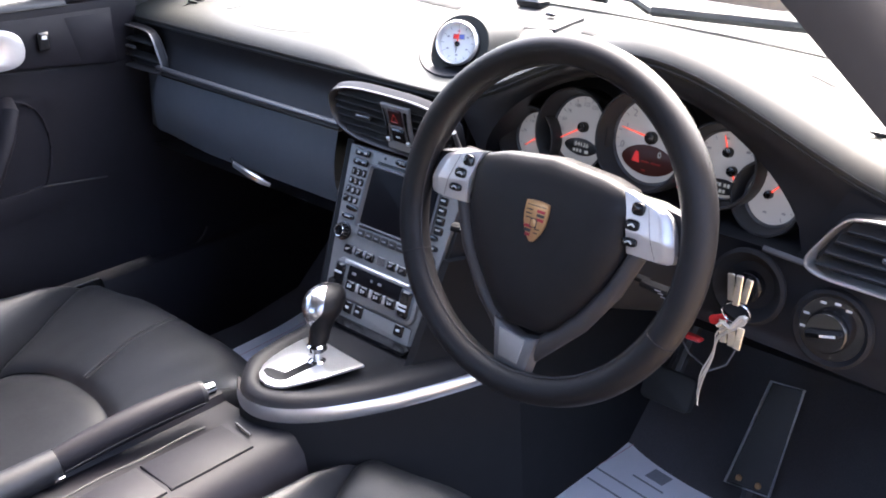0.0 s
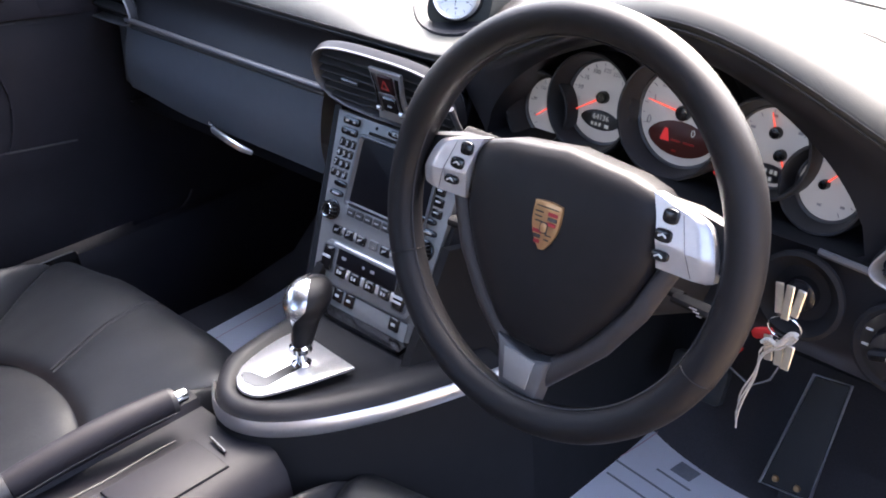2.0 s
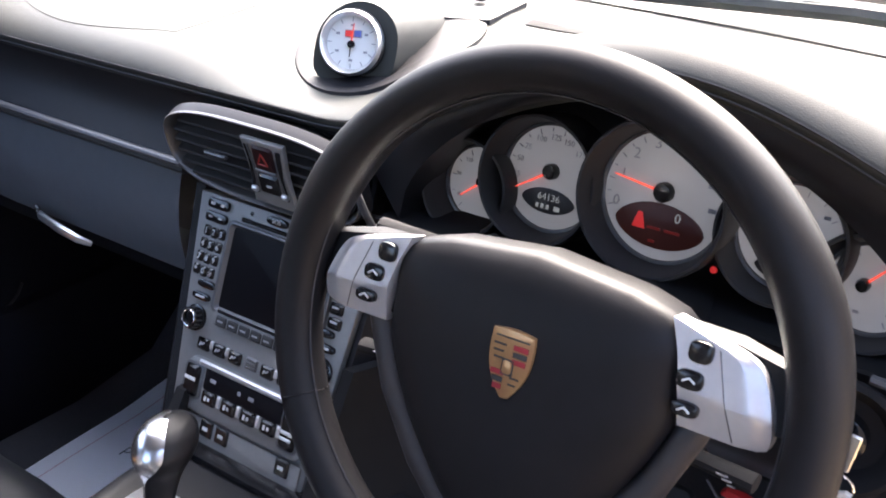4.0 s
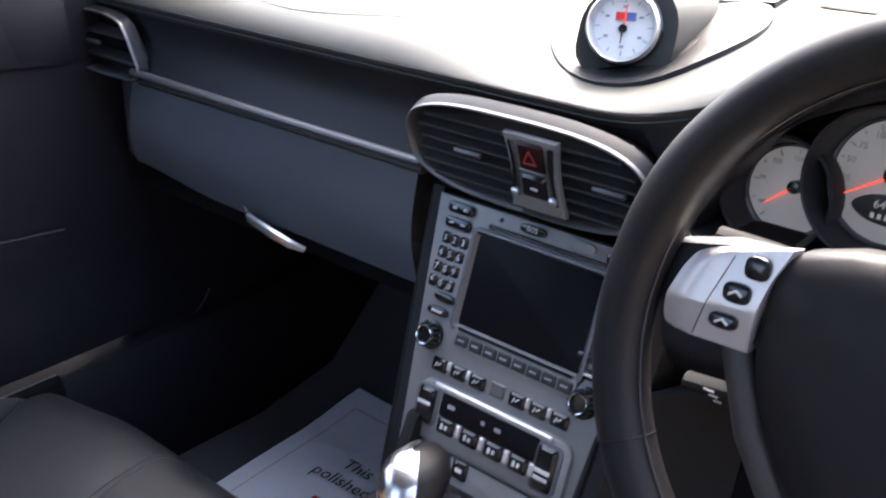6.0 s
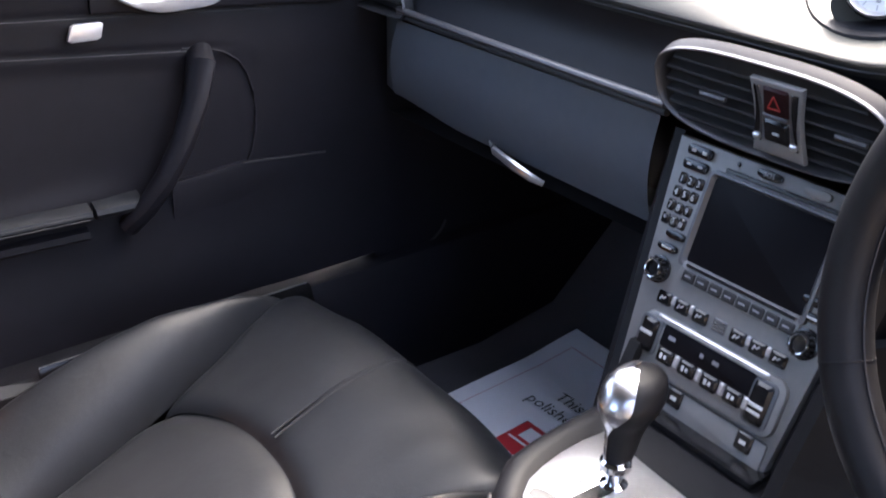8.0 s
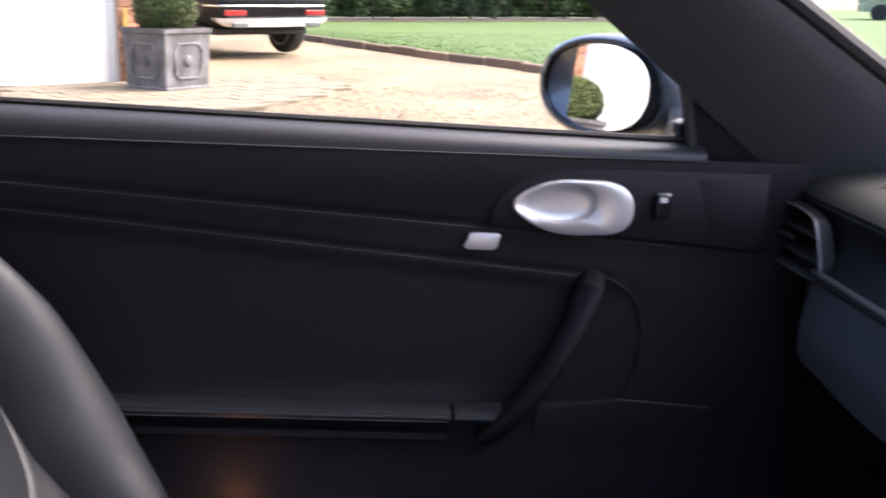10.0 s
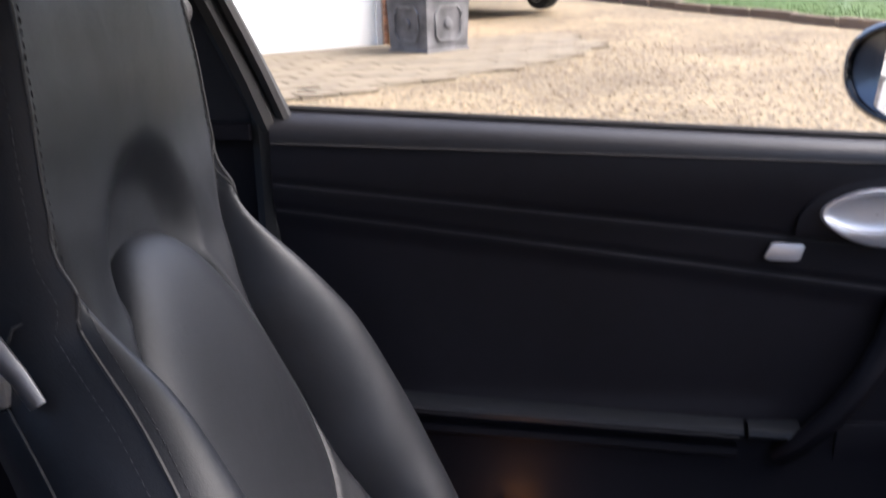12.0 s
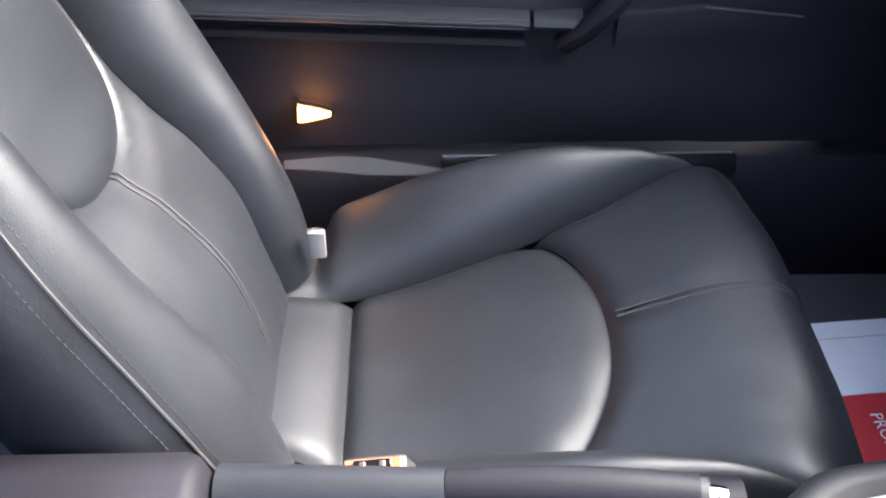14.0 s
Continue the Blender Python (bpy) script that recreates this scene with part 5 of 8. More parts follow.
def centre_stack():
    root = thing("centre_stack", (-0.01, 0.16, 0.58), "grey centre console panel with screen, keypad and climate controls", "control panel")
    ol = [(-half_width(0.004), 0.004), (-half_width(-0.24), -0.24), (half_width(-0.24), -0.24), (half_width(0.004), 0.004)]
    stack_part("panel", Shape().slab(ol, 0.014, 0.003).moved(Matrix.Translation((0, 0, -0.012))), STACKGREY, root, "grey painted panel")
    # dark cheeks either side
    for sx in (-1, 1):
        rings = []
        for t in [i / 8 for i in range(9)]:
            y = 0.008 - 0.285 * t
            w = half_width(y)
            rings.append([(sx * (w + 0.001), y, -0.004), (sx * (w + 0.010), y, 0.000), (sx * (w + 0.020 + 0.006 * t), y, -0.010), (sx * (w + 0.026 + 0.012 * t), y, -0.10), (sx * (w + 0.001), y, -0.10)])
        stack_part("cheek", Shape().loft(rings), FASCIA, root, "dark side cheek")
    # screen unit: a deep bevelled frame round the dark screen
    fr = [[(0.006 + x * kx, -0.0610 + y * ky, z) for x, y in rounded(0.142, 0.092, 0.005)] for kx, ky, z in ((1.0, 1.0, 0.0015), (0.99, 0.985, 0.0058), (0.945, 0.935, 0.0060), (0.890, 0.880, 0.0022))]
    stack_part("screen_frame", Shape().loft(fr, cap=False), SATIN, root, "grey bevelled screen frame")
    stack_part("screen", Shape().slab(rounded(0.130, 0.083, 0.003), 0.0016, 0.0004).moved(Matrix.Translation((0.006, -0.0610, 0.0010))), SCREEN, root, "switched-off dark screen")
    stack_part("disc_slot", stack_box(0.122, 0.0042, 0.002, 0.010, -0.0118, 0.0025, 0.0008), GLOSSBLACK, root, "dark disc slot")
    for x in (-0.005, 0.044):
        b = stack_part("upper_button", Shape().slab(oval(0.027, 0.0085, 20, 3), 0.0035, 0.001).moved(Matrix.Translation((x, -0.0032, 0.0015))), GLOSSBLACK if x < 0.01 else STACKGREY, root, "dark oval button" if x < 0.01 else "grey oval button")
        if x < 0.01:
            letters("button_words", "SOS", 0.0065, STACK @ Matrix.Translation((x, -0.0032, 0.0052)), LIGHTINK, b, 0.0002)
    stack_part("lens", Shape().lathe([(0.0022, 0), (0.0018, 0.001), (0.001, 0.0012)], 12).moved(Matrix.Translation((-0.040, -0.0035, 0.002))), GLOSSBLACK, root)
    # keypad columns
    digits = ("1", "2", "3", "4", "5", "6", "7", "8", "9", "*", "0", "#")
    for sx in (-1, 1):
        for row, (y, h) in enumerate(((-0.0052, 0.0098), (-0.0185, 0.0098))):
            b = stack_part("key_wide", Shape().slab(rounded(0.029, h, 0.004), 0.004, 0.001).moved(Matrix.Translation((sx * 0.0835, y, 0.0012))), GLOSSBLACK, root, "black wide key")
            for dx in (-0.0065, 0.0065):
                stack_part("mark", stack_box(0.0052, 0.0018 if row else 0.0030, 0.0005, sx * 0.0835 + dx, y, 0.0055, 0.0002), LIGHTINK, b, smooth=False)
        for row in range(4):
            y = -0.0325 - 0.0133 * row
            cols = (-0.0102, 0.0, 0.0102) if sx < 0 else (-0.001,)
            for c, dx in enumerate(cols):
                w = 0.0096 if sx < 0 else 0.0165
                x = sx * (0.0830 + 0.0013 * row) + dx
                b = stack_part("key", stack_box(w, 0.0108, 0.004, x, y - 0.0012 * math.sin(math.pi * (c + 0.5) / len(cols)), 0.0022, 0.0022), GLOSSBLACK, root, "black key")
                if sx < 0:
                    letters("digit", digits[row * 3 + c], 0.0085, STACK @ Matrix.Translation((x, y - 0.0010, 0.0044)), LIGHTINK, b, 0.0002)
                else:
                    stack_part("mark", stack_box(0.0080, 0.0020, 0.0005, x, y, 0.0044, 0.0002), LIGHTINK, b, smooth=False)
        for x, y in ((0.0775, -0.0845), (0.0820, -0.0975)):
            b = stack_part("key_flat", Shape().slab(oval(0.024, 0.0080, 18, 3), 0.004, 0.001).moved(Matrix.Translation((sx * x, y, 0.0012))), GLOSSBLACK, root, "black flat key")
            if y < -0.09:
                stack_part("mark", stack_box(0.012, 0.0020, 0.0005, sx * x, y, 0.0054, 0.0002), LIGHTINK, b, smooth=False)
        k = stack_part("knob", Shape().lathe([(0.0130, 0.0), (0.0132, 0.003), (0.0112, 0.0035), (0.0104, 0.010), (0.0092, 0.0115), (0.0070, 0.0118), (0.0066, 0.0095), (0.001, 0.0092)], 32).moved(Matrix.Translation((sx * 0.083, -0.1195, 0.002))), GLOSSBLACK, root, "black rotary knob")
        stack_part("knob_ring", Shape().tube([(sx * 0.083 + 0.0080 * math.cos(a), -0.1195 + 0.0080 * math.sin(a), 0.0138) for a in [2 * math.pi * i / 24 for i in range(24)]], 0.0006, 5, close=True), CHROME, k, "thin bright ring")
        for i in range(14):
            a = 2 * math.pi * i / 14
            stack_part("grip_rib", Shape().box((0.0012, 0.0016, 0.008), (sx * 0.083 + 0.0106 * math.cos(a), -0.1195 + 0.0106 * math.sin(a), 0.0085)), PLASTIC, k, smooth=False)
    # rounded grey bar with soft keys under the screen
    stack_part("soft_key_bar", Shape().slab(rounded(0.133, 0.0185, 0.006), 0.005, 0.0022).moved(Matrix.Translation((0.0072, -0.1098, 0.001))), STACKGREY, root, "grey soft key bar")
    stack_part("soft_key_ledge", Shape().box((0.124, 0.0042, 0.005), (0.0080, -0.1034, 0.0052), 0.0018), SATIN, root, "satin ledge over the keys")
    for i in range(8):
        x = -0.0462 + 0.01567 * i
        b = stack_part("soft_key", stack_box(0.0146, 0.0100, 0.005, x, -0.1128, 0.0052, 0.0014), PLASTIC, root, "dark grey soft key")
        stack_part("mark", stack_box(0.0072, 0.0018, 0.0005, x, -0.1128, 0.0079, 0.0002), GREYINK, b, smooth=False)
    # row of function buttons
    for i in range(7):
        x = -0.0653 + 0.0218 * i
        if i == 3:
            stack_part("grille_plate", stack_box(0.0150, 0.0120, 0.003, x, -0.1408, 0.002, 0.001), SATIN, root, "grey grille plate")
            for k in range(4):
                stack_part("grille_bar", stack_box(0.0130, 0.0012, 0.002, x, -0.1368 - 0.0026 * k, 0.0034, 0.0004), GLOSSBLACK, root, smooth=False)
            continue
        b = stack_part("function_button", stack_box(0.0172, 0.0122, 0.005, x, -0.1415, 0.003, 0.0020), GLOSSBLACK, root, "black function button")
        stack_part("mark", Shape().tube([(x - 0.003, -0.1435, 0.0057), (x - 0.0018, -0.1398, 0.0057), (x + 0.0005, -0.1418, 0.0057), (x + 0.003, -0.1392, 0.0057)], 0.0007, 5), LIGHTINK, b)
        if i not in (2, 6):
            stack_part("divider", stack_box(0.0040, 0.0080, 0.004, x + 0.0109, -0.1395, 0.003, 0.001), SILVER, root, "silver divider")
    # climate unit
    c = stack_part("climate_frame", Shape().slab(rounded(0.166, 0.054, 0.013, 6), 0.007, 0.003).moved(Matrix.Translation((0.004, -0.1812, 0.0))), STACKGREY, root, "grey climate frame")
    stack_part("climate_top", Shape().box((0.128, 0.0062, 0.004), (0.003, -0.1575, 0.0078), 0.0018), SILVER, c, "silver strip along the top")
    stack_part("climate_display", Shape().slab(rounded(0.106, 0.0205, 0.002), 0.002, 0.0005).moved(Matrix.Translation((0.003, -0.1712, 0.0062))), SCREEN, c, "dark display")
    for sx, x, y, h in ((-1, -0.0655, -0.1775, 0.031), (1, 0.0670, -0.1815, 0.037)):
        stack_part("rocker_frame", Shape().slab(rounded(0.0265, h + 0.005, 0.006), 0.003, 0.001).moved(Matrix.Translation((x, y, 0.0052))), SATIN, c, "satin rocker surround")
        stack_part("rocker", Shape().box((0.0195, h, 0.007), (x, y, 0.0085), 0.003), GLOSSBLACK, c, "black rocker button")
        stack_part("rocker_ridge", stack_box(0.0150, 0.0035, 0.0012, x, y - 0.002 * sx, 0.0121, 0.0005), LIGHTINK, c, "pale rocker mark")
        if sx > 0:
            stack_part("rocker_ridge", stack_box(0.0140, 0.0030, 0.0012, x, y - 0.008, 0.0121, 0.0005), LIGHTINK, c)
    for i in range(4):
        x = -0.0386 + 0.0267 * i
        stack_part("climate_button", stack_box(0.0188, 0.0135, 0.006, x, -0.1885, 0.0080, 0.0020), GLOSSBLACK, c, "black climate button")
        stack_part("climate_divider", stack_box(0.0050, 0.0110, 0.005, x + 0.0134, -0.1875, 0.0075, 0.0012), SILVER, c, "silver divider")
        for dx, hh in ((-0.0025, 0.0050), (0.0022, 0.0036)):
            stack_part("climate_mark", stack_box(0.0030, hh, 0.0005, x + dx, -0.1885, 0.0112, 0.0002), LIGHTINK, c, smooth=False)
    for x, w in ((-0.038, 0.008), (-0.002, 0.004), (0.014, 0.007)):
        stack_part("display_digits", stack_box(w, 0.0036, 0.0004, x, -0.1705, 0.0083, 0.0001), GREYINK, c, "faint display digits", smooth=False)
    # lower blank panel with small switches
    stack_part("lower_panel", Shape().slab(rounded(0.168, 0.026, 0.003), 0.003, 0.001).moved(Matrix.Translation((0.002, -0.2235, 0.001))), STACKGREY, root, "grey blank panel")
    for x in (-0.0370, -0.0155, 0.0650):
        b = stack_part("small_switch", stack_box(0.0170, 0.0165, 0.004, x, -0.2190, 0.0045, 0.0015), GLOSSBLACK, root, "black small switch")
        stack_part("mark", stack_box(0.0070, 0.0036, 0.0005, x, -0.2190, 0.0067, 0.0002), LIGHTINK, b, smooth=False)
    stack_part("lower_seam", stack_box(0.166, 0.0014, 0.001, 0.002, -0.2105, 0.0042, 0.0003), INK, root, smooth=False)
    # dark cubby under the panel
    cu = Shape().add(*prism([(-0.085, 0.095, 0.474), (0.085, 0.095, 0.474), (0.085, 0.22, 0.474), (-0.085, 0.22, 0.474)], (0, 0, -0.006)))
    cu.add(*prism([(-0.09, 0.20, 0.42), (0.09, 0.20, 0.42), (0.09, 0.20, 0.48), (-0.09, 0.20, 0.48)], (0, 0.01, 0)))
    part("cubby", cu, GLOSSBLACK, root, "dark storage cubby", smooth=False)
    return root


# ---- centre console ----
UX = 0.016


def u_half(y):
    d = max(0.0, y + 0.105)
    return 0.37 * math.sqrt(d) - 0.07 * d


def u_outline(k, y_end, n=22, dy=0.0):
    """The rounded rear of the console and its widening sides; k scales the width, dy shifts the apex."""
    ys = [-0.105 + dy + (y_end + 0.105 - dy) * (i / n) ** 2 for i in range(n + 1)]
    right = [(UX + k * u_half(y - dy), y) for y in ys]
    left = [(UX - k * left_half(y - dy), y) for y in reversed(ys[1:])]
    return left + right


def left_half(y):
    """The passenger side of the console runs straighter than the driver side."""
    return min(u_half(y), lerp_table([(-0.105, 0.20), (-0.06, 0.080), (-0.04, 0.087), (0.0, 0.095), (0.06, 0.101), (0.20, 0.106)], y))


def console():
    root = thing("centre_console", (0.01, -0.1, 0.35), "black leather centre console with silver edging", "centre console")
    body = Shape().loft([[(x, y, z) for x, y in u_outline(k, 0.20)] for k, z in ((1.10, 0.18), (1.05, 0.30), (1.01, 0.435), (0.99, 0.448))])
    part("front_body", body, STALK, root, "dark console side")
    tr = Shape()
    prof = [(1.012, 0.446), (1.022, 0.450), (1.010, 0.461), (0.985, 0.465), (0.965, 0.462), (0.965, 0.446)]
    a = [[(UX + (x - UX) * k, y - (k - 1) * 0.06, z + 0.05 * max(0, y - 0.02) * 0.2) for x, y in u_outline(1.0, 0.165) if x > UX or y < -0.072] for k, z in prof]
    n = len(a[0])
    v = [p for r in a for p in r]
    f = [(i * n + j, i * n + j + 1, ((i + 1) % 6) * n + j + 1, ((i + 1) % 6) * n + j) for i in range(6) for j in range(n - 1)]
    f += [tuple(i * n for i in range(6)), tuple(i * n + n - 1 for i in reversed(range(6)))]
    part("edge_trim", tr.add(v, f), ALU, root, "silver edge trim", sharp=50)
    sur = Shape().loft([[(UX + (x - UX) * k - 0.006 * (1 - k), y, z) for x, y in u_outline(1.0, 0.17, dy=dy)] for k, dy, z in ((0.975, 0.002, 0.455), (0.95, 0.006, 0.468), (0.86, 0.014, 0.475), (0.72, 0.024, 0.474), (0.62, 0.032, 0.4655))])
    part("gear_surround", sur, FASCIA, root, "black leather gear surround", sharp=60)
    # selector plate
    pl = [(-0.036, 0.044), (-0.038, 0.020), (-0.036, -0.005), (-0.031, -0.030), (-0.024, -0.050), (-0.012, -0.066), (0.002, -0.075), (0.016, -0.078), (0.029, -0.075), (0.038, -0.067), (0.045, -0.052), (0.058, -0.018), (0.074, 0.037)]
    p = part("selector_plate", Shape().slab(pl, 0.004, 0.0015).moved(Matrix.Translation((0, 0, 0.4745))), ALU, root, "brushed metal selector plate")
    sl = [(-0.010, -0.061), (0.004, -0.066), (0.020, -0.064), (0.029, -0.056), (0.030, 0.006), (0.017, 0.008), (0.015, -0.045), (-0.006, -0.050), (-0.012, -0.055)]
    part("slot", Shape().slab(sl, 0.0012).moved(Matrix.Translation((0, 0, 0.4783))), GLOSSBLACK, p, "black selector slot", smooth=False)
    for x, y in ((0.004, -0.030), (0.004, -0.018), (-0.003, -0.034), (0.003, 0.006)):
        part("plate_mark", Shape().box((0.0030, 0.0036, 0.0005), (x, y, 0.4788)), GREYINK, p, smooth=False)
    fr = Shape().loft([[(UX + x, y, z) for x, z in ((-0.122, 0.14), (-0.112, 0.44), (-0.085, 0.455), (0.12, 0.455), (0.165, 0.44), (0.175, 0.14))] for y in (0.195, 0.82)])
    part("front_tunnel", fr, STALK, root, "dark carpeted tunnel under the dashboard", smooth=False)
    # wing panels up to the stack
    for sx in (-1, 1):
        w = Shape().add(*prism([(UX + sx * 0.100, 0.075, 0.462), (UX + sx * (0.158 if sx > 0 else 0.112), 0.20, 0.455), (UX + sx * (0.155 if sx > 0 else 0.106), 0.26 if sx > 0 else 0.22, 0.60 if sx > 0 else 0.52), (UX + sx * 0.104, 0.150 if sx > 0 else 0.120, 0.600 if sx > 0 else 0.52), (UX + sx * 0.098, 0.100, 0.50)], (-sx * 0.012, 0, 0)))
        part("side_wing", w, STALK, root, "dark triangular side panel", smooth=False)
    # tunnel behind, with rounded shoulders
    ring = [(-0.108, 0.18), (-0.104, 0.40), (-0.098, 0.424), (-0.085, 0.432), (-0.072, 0.430), (-0.066, 0.420), (-0.012, 0.420), (-0.006, 0.434), (0.055, 0.437), (0.078, 0.431), (0.094, 0.414), (0.106, 0.36), (0.116, 0.18)]
    part("tunnel", Shape().loft([[(x, y, z - 0.010 * smooth_step(-0.40, -0.70, y)) for x, z in ring] for y in (-0.085, -0.12, -0.20, -0.30, -0.40, -0.52, -0.66)]), VINYL, root, "black leather tunnel cover", sharp=50)
    for y0, y1 in ((-0.137, -0.252), (-0.257, -0.352), (-0.357, -0.49)):
        lid = Shape().slab([(-0.002, 0), (0.064, 0), (0.064, y0 - y1), (-0.002, y0 - y1)], 0.006, 0.0025).moved(Matrix.Translation((0, y1, 0.4322)))
        part("tray_lid", lid, VINYL, root, "black tray lid")
    part("lid_groove", Shape().tube([(0.012, -0.124, 0.4395), (0.046, -0.128, 0.4395)], 0.0018, 6), GLOSSBLACK, root)
    part("seam", Shape().tube([(-0.018, -0.15 - 0.018 * i, 0.4335 + 0.001 * math.sin(i)) for i in range(18)], 0.0012, 5), STITCH, root, "seam thread")
    # rear box lid
    s = Shape()
    ring = [(-0.100, 0.40), (-0.101, 0.455), (-0.094, 0.470), (-0.07, 0.476), (0.07, 0.476), (0.092, 0.470), (0.099, 0.455), (0.098, 0.40)]
    s.loft([[(x * k, y, 0.40 + (z - 0.40) * h) for x, z in ring] for y, k, h in ((-0.498, 0.95, 0.80), (-0.503, 0.985, 0.95), (-0.512, 1, 1), (-0.85, 1, 1.02), (-0.86, 0.98, 0.9))])
    part("rear_box", s, VINYL, root, "black padded rear box lid", sharp=50)
    return root


def handbrake():
    root = thing("handbrake", (-0.06, -0.46, 0.44), "black leather handbrake lever with chrome button", "handbrake")
    gp = [(-0.052 - 0.024 * t, -0.132 - 0.183 * t, 0.459 - 0.019 * t + 0.004 * math.sin(math.pi * t)) for t in [i / 10 for i in range(11)]]
    part("grip", Shape().tube(gp, lambda t: 0.0155 + 0.002 * math.sin(math.pi * t), 16, squash=1.15), VINYL, root, "black leather grip")
    sp = [(-0.076 - 0.014 * t, -0.317 - 0.175 * t, 0.438 - 0.016 * t) for t in [i / 8 for i in range(9)]]
    part("sleeve", Shape().tube(sp, lambda t: 0.0185 + 0.006 * t, 16, squash=1.1), LEATHER, root, "black leather sleeve")
    part("collar", Shape().tube([(-0.0512, -0.126, 0.459), (-0.0522, -0.134, 0.459)], 0.0150, 14), PLASTIC, root)
    part("button", Shape().tube([(-0.0495, -0.112, 0.4600), (-0.0502, -0.118, 0.4600), (-0.0514, -0.128, 0.4595)], lambda t: 0.0085 + 0.002 * t, 14), CHROME, root, "chrome release button")
    part("seam", Shape().tube([(x + 0.0165, y, z - 0.006) for x, y, z in gp], 0.0010, 5), STITCH, root, "seam along the grip")
    part("end_clip", Shape().box((0.004, 0.014, 0.004), (-0.057, -0.325, 0.430), 0.001), CHROME, root)


def gear_lever():
    low = Matrix.Translation((0.0185, -0.009, 0.478)) @ Matrix.Diagonal((0.90, 0.90, 0.77, 1)) @ Matrix.Translation((0, 0, -0.478))
    root = thing("gear_lever", (0.003, 0.015, 0.478), "chrome and black leather automatic gear lever", "gear lever")
    part("shaft", Shape().lathe([(0.013, 0.0), (0.013, 0.004), (0.0075, 0.008), (0.0065, 0.030), (0.009, 0.034), (0.001, 0.036)], 20).moved(low @ Matrix.Translation((0.004, 0.012, 0.476))), CHROME, root, "chrome shaft")
    prof = [(0.505, 0.0105, 0.013), (0.515, 0.0125, 0.0155), (0.530, 0.0140, 0.0175), (0.545, 0.0175, 0.0225), (0.558, 0.0238, 0.0290), (0.572, 0.0268, 0.0330), (0.584, 0.0250, 0.0310), (0.594, 0.0180, 0.0235), (0.600, 0.004, 0.006)]

    def ring(z, wx, wy, dy, k=1.0):
        x0, y0 = 0.004 - 0.013 * (z - 0.5) / 0.1, 0.014 + 0.036 * (z - 0.5) / 0.1
        return [(x0 + k * wx * math.cos(a), y0 + dy + k * wy * math.sin(a), z) for a in [2 * math.pi * i / 24 for i in range(24)]]
    part("grip", Shape().loft([ring(z, lerp_table([(p[0], p[1]) for p in prof], z), lerp_table([(p[0], p[2]) for p in prof], z), 0.0) for z in [0.505 + 0.095 * (1 - (1 - i / 30) ** 1.7) for i in range(31)]]).moved(low), WHEEL_LEATHER, root, "black leather grip")
    # chrome spine over the rear and crown
    sp = Shape()
    def spine(u, v):
        z = 0.503 + 0.0975 * (1 - (1 - v) ** 1.8)
        wx = lerp_table([(p[0], p[1]) for p in prof], z)
        wy = lerp_table([(p[0], p[2]) for p in prof], z)
        x0, y0 = 0.004 - 0.013 * (z - 0.5) / 0.1, 0.014 + 0.036 * (z - 0.5) / 0.1
        wide = 36 + 54 * smooth_step(0.530, 0.575, z)
        a = radians(230 + (u - 0.5) * 2 * wide)
        return (x0 + 1.06 * wx * math.cos(a), y0 + 1.06 * wy * math.sin(a), z + 0.0015)
    sp.grid(spine, 36, 44)
    n = len(sp.v)
    c = Vector((-0.006, 0.034, 0.545))
    sp.add([Vector((p.x + (c.x - p.x) * 0.10, p.y + (c.y - p.y) * 0.10, p.z - 0.001)) for p in sp.v[:n]], [tuple(reversed(f)) for f in sp.f])
    part("spine", sp.moved(low), KNOBCHROME, root, "polished chrome spine and cap", sharp=60)
    part("collar", Shape().lathe([(0.0125, 0.0), (0.0150, 0.003), (0.0145, 0.010), (0.011, 0.013)], 24).moved(low @ Matrix.Translation((0.004, 0.013, 0.499))), CHROME, root, "chrome collar")


# ---- seats ----
SX, SEAT_W = -0.352, 0.262
CZ = [(-0.53, 0.305), (-0.47, 0.296), (-0.415, 0.285), (-0.20, 0.332), (-0.143, 0.352), (-0.02, 0.391), (0.015, 0.393), (0.035, 0.386), (0.055, 0.366), (0.075, 0.330), (0.090, 0.285), (0.095, 0.25)]
BZ = [(-0.53, 0.20), (-0.468, 0.215), (-0.456, 0.275), (-0.445, 0.315), (-0.43, 0.332), (-0.40, 0.347), (-0.366, 0.362), (-0.30, 0.388), (-0.236, 0.405), (-0.17, 0.414), (-0.10, 0.413), (-0.04, 0.402), (-0.01, 0.394), (0.02, 0.386), (0.045, 0.370), (0.065, 0.342), (0.085, 0.290), (0.095, 0.25)]
IW = [(-0.53, 0.110), (-0.44, 0.122), (-0.20, 0.172), (0.0, 0.238), (0.03, 0.250), (0.10, 0.255)]


def cushion_z(dx, y):
    zc, zb, wi = lerp_table(CZ, y), lerp_table(BZ, y), lerp_table(IW, y)
    a = abs(dx)
    ridge = 0.232
    if a < wi:
        z = zc
    elif a < ridge:
        z = zc + (max(zb, zc) - zc) * math.sin((a - wi) / max(0.01, ridge - wi) * math.pi / 2) ** 0.62
    else:
        z = max(zb, zc)
    over = max(0.0, a - 0.225)
    z -= 0.16 * (over / 0.04) ** 3.2
    z -= 0.030 * smooth_step(0.09, 0.25, a) * smooth_step(-0.02, 0.06, y)      # rounded front corners
    # padding softness and creases
    return z + 0.0022 * noise.noise((dx * 9, y * 9, 2.3)) + 0.0012 * noise.noise((dx * 34, y * 22, 7.1))


def arc_y(dx):
    """The curved front of the middle cushion panel."""
    return -0.143 - 0.062 * min(1.0, abs(dx) / 0.172) ** 2.2


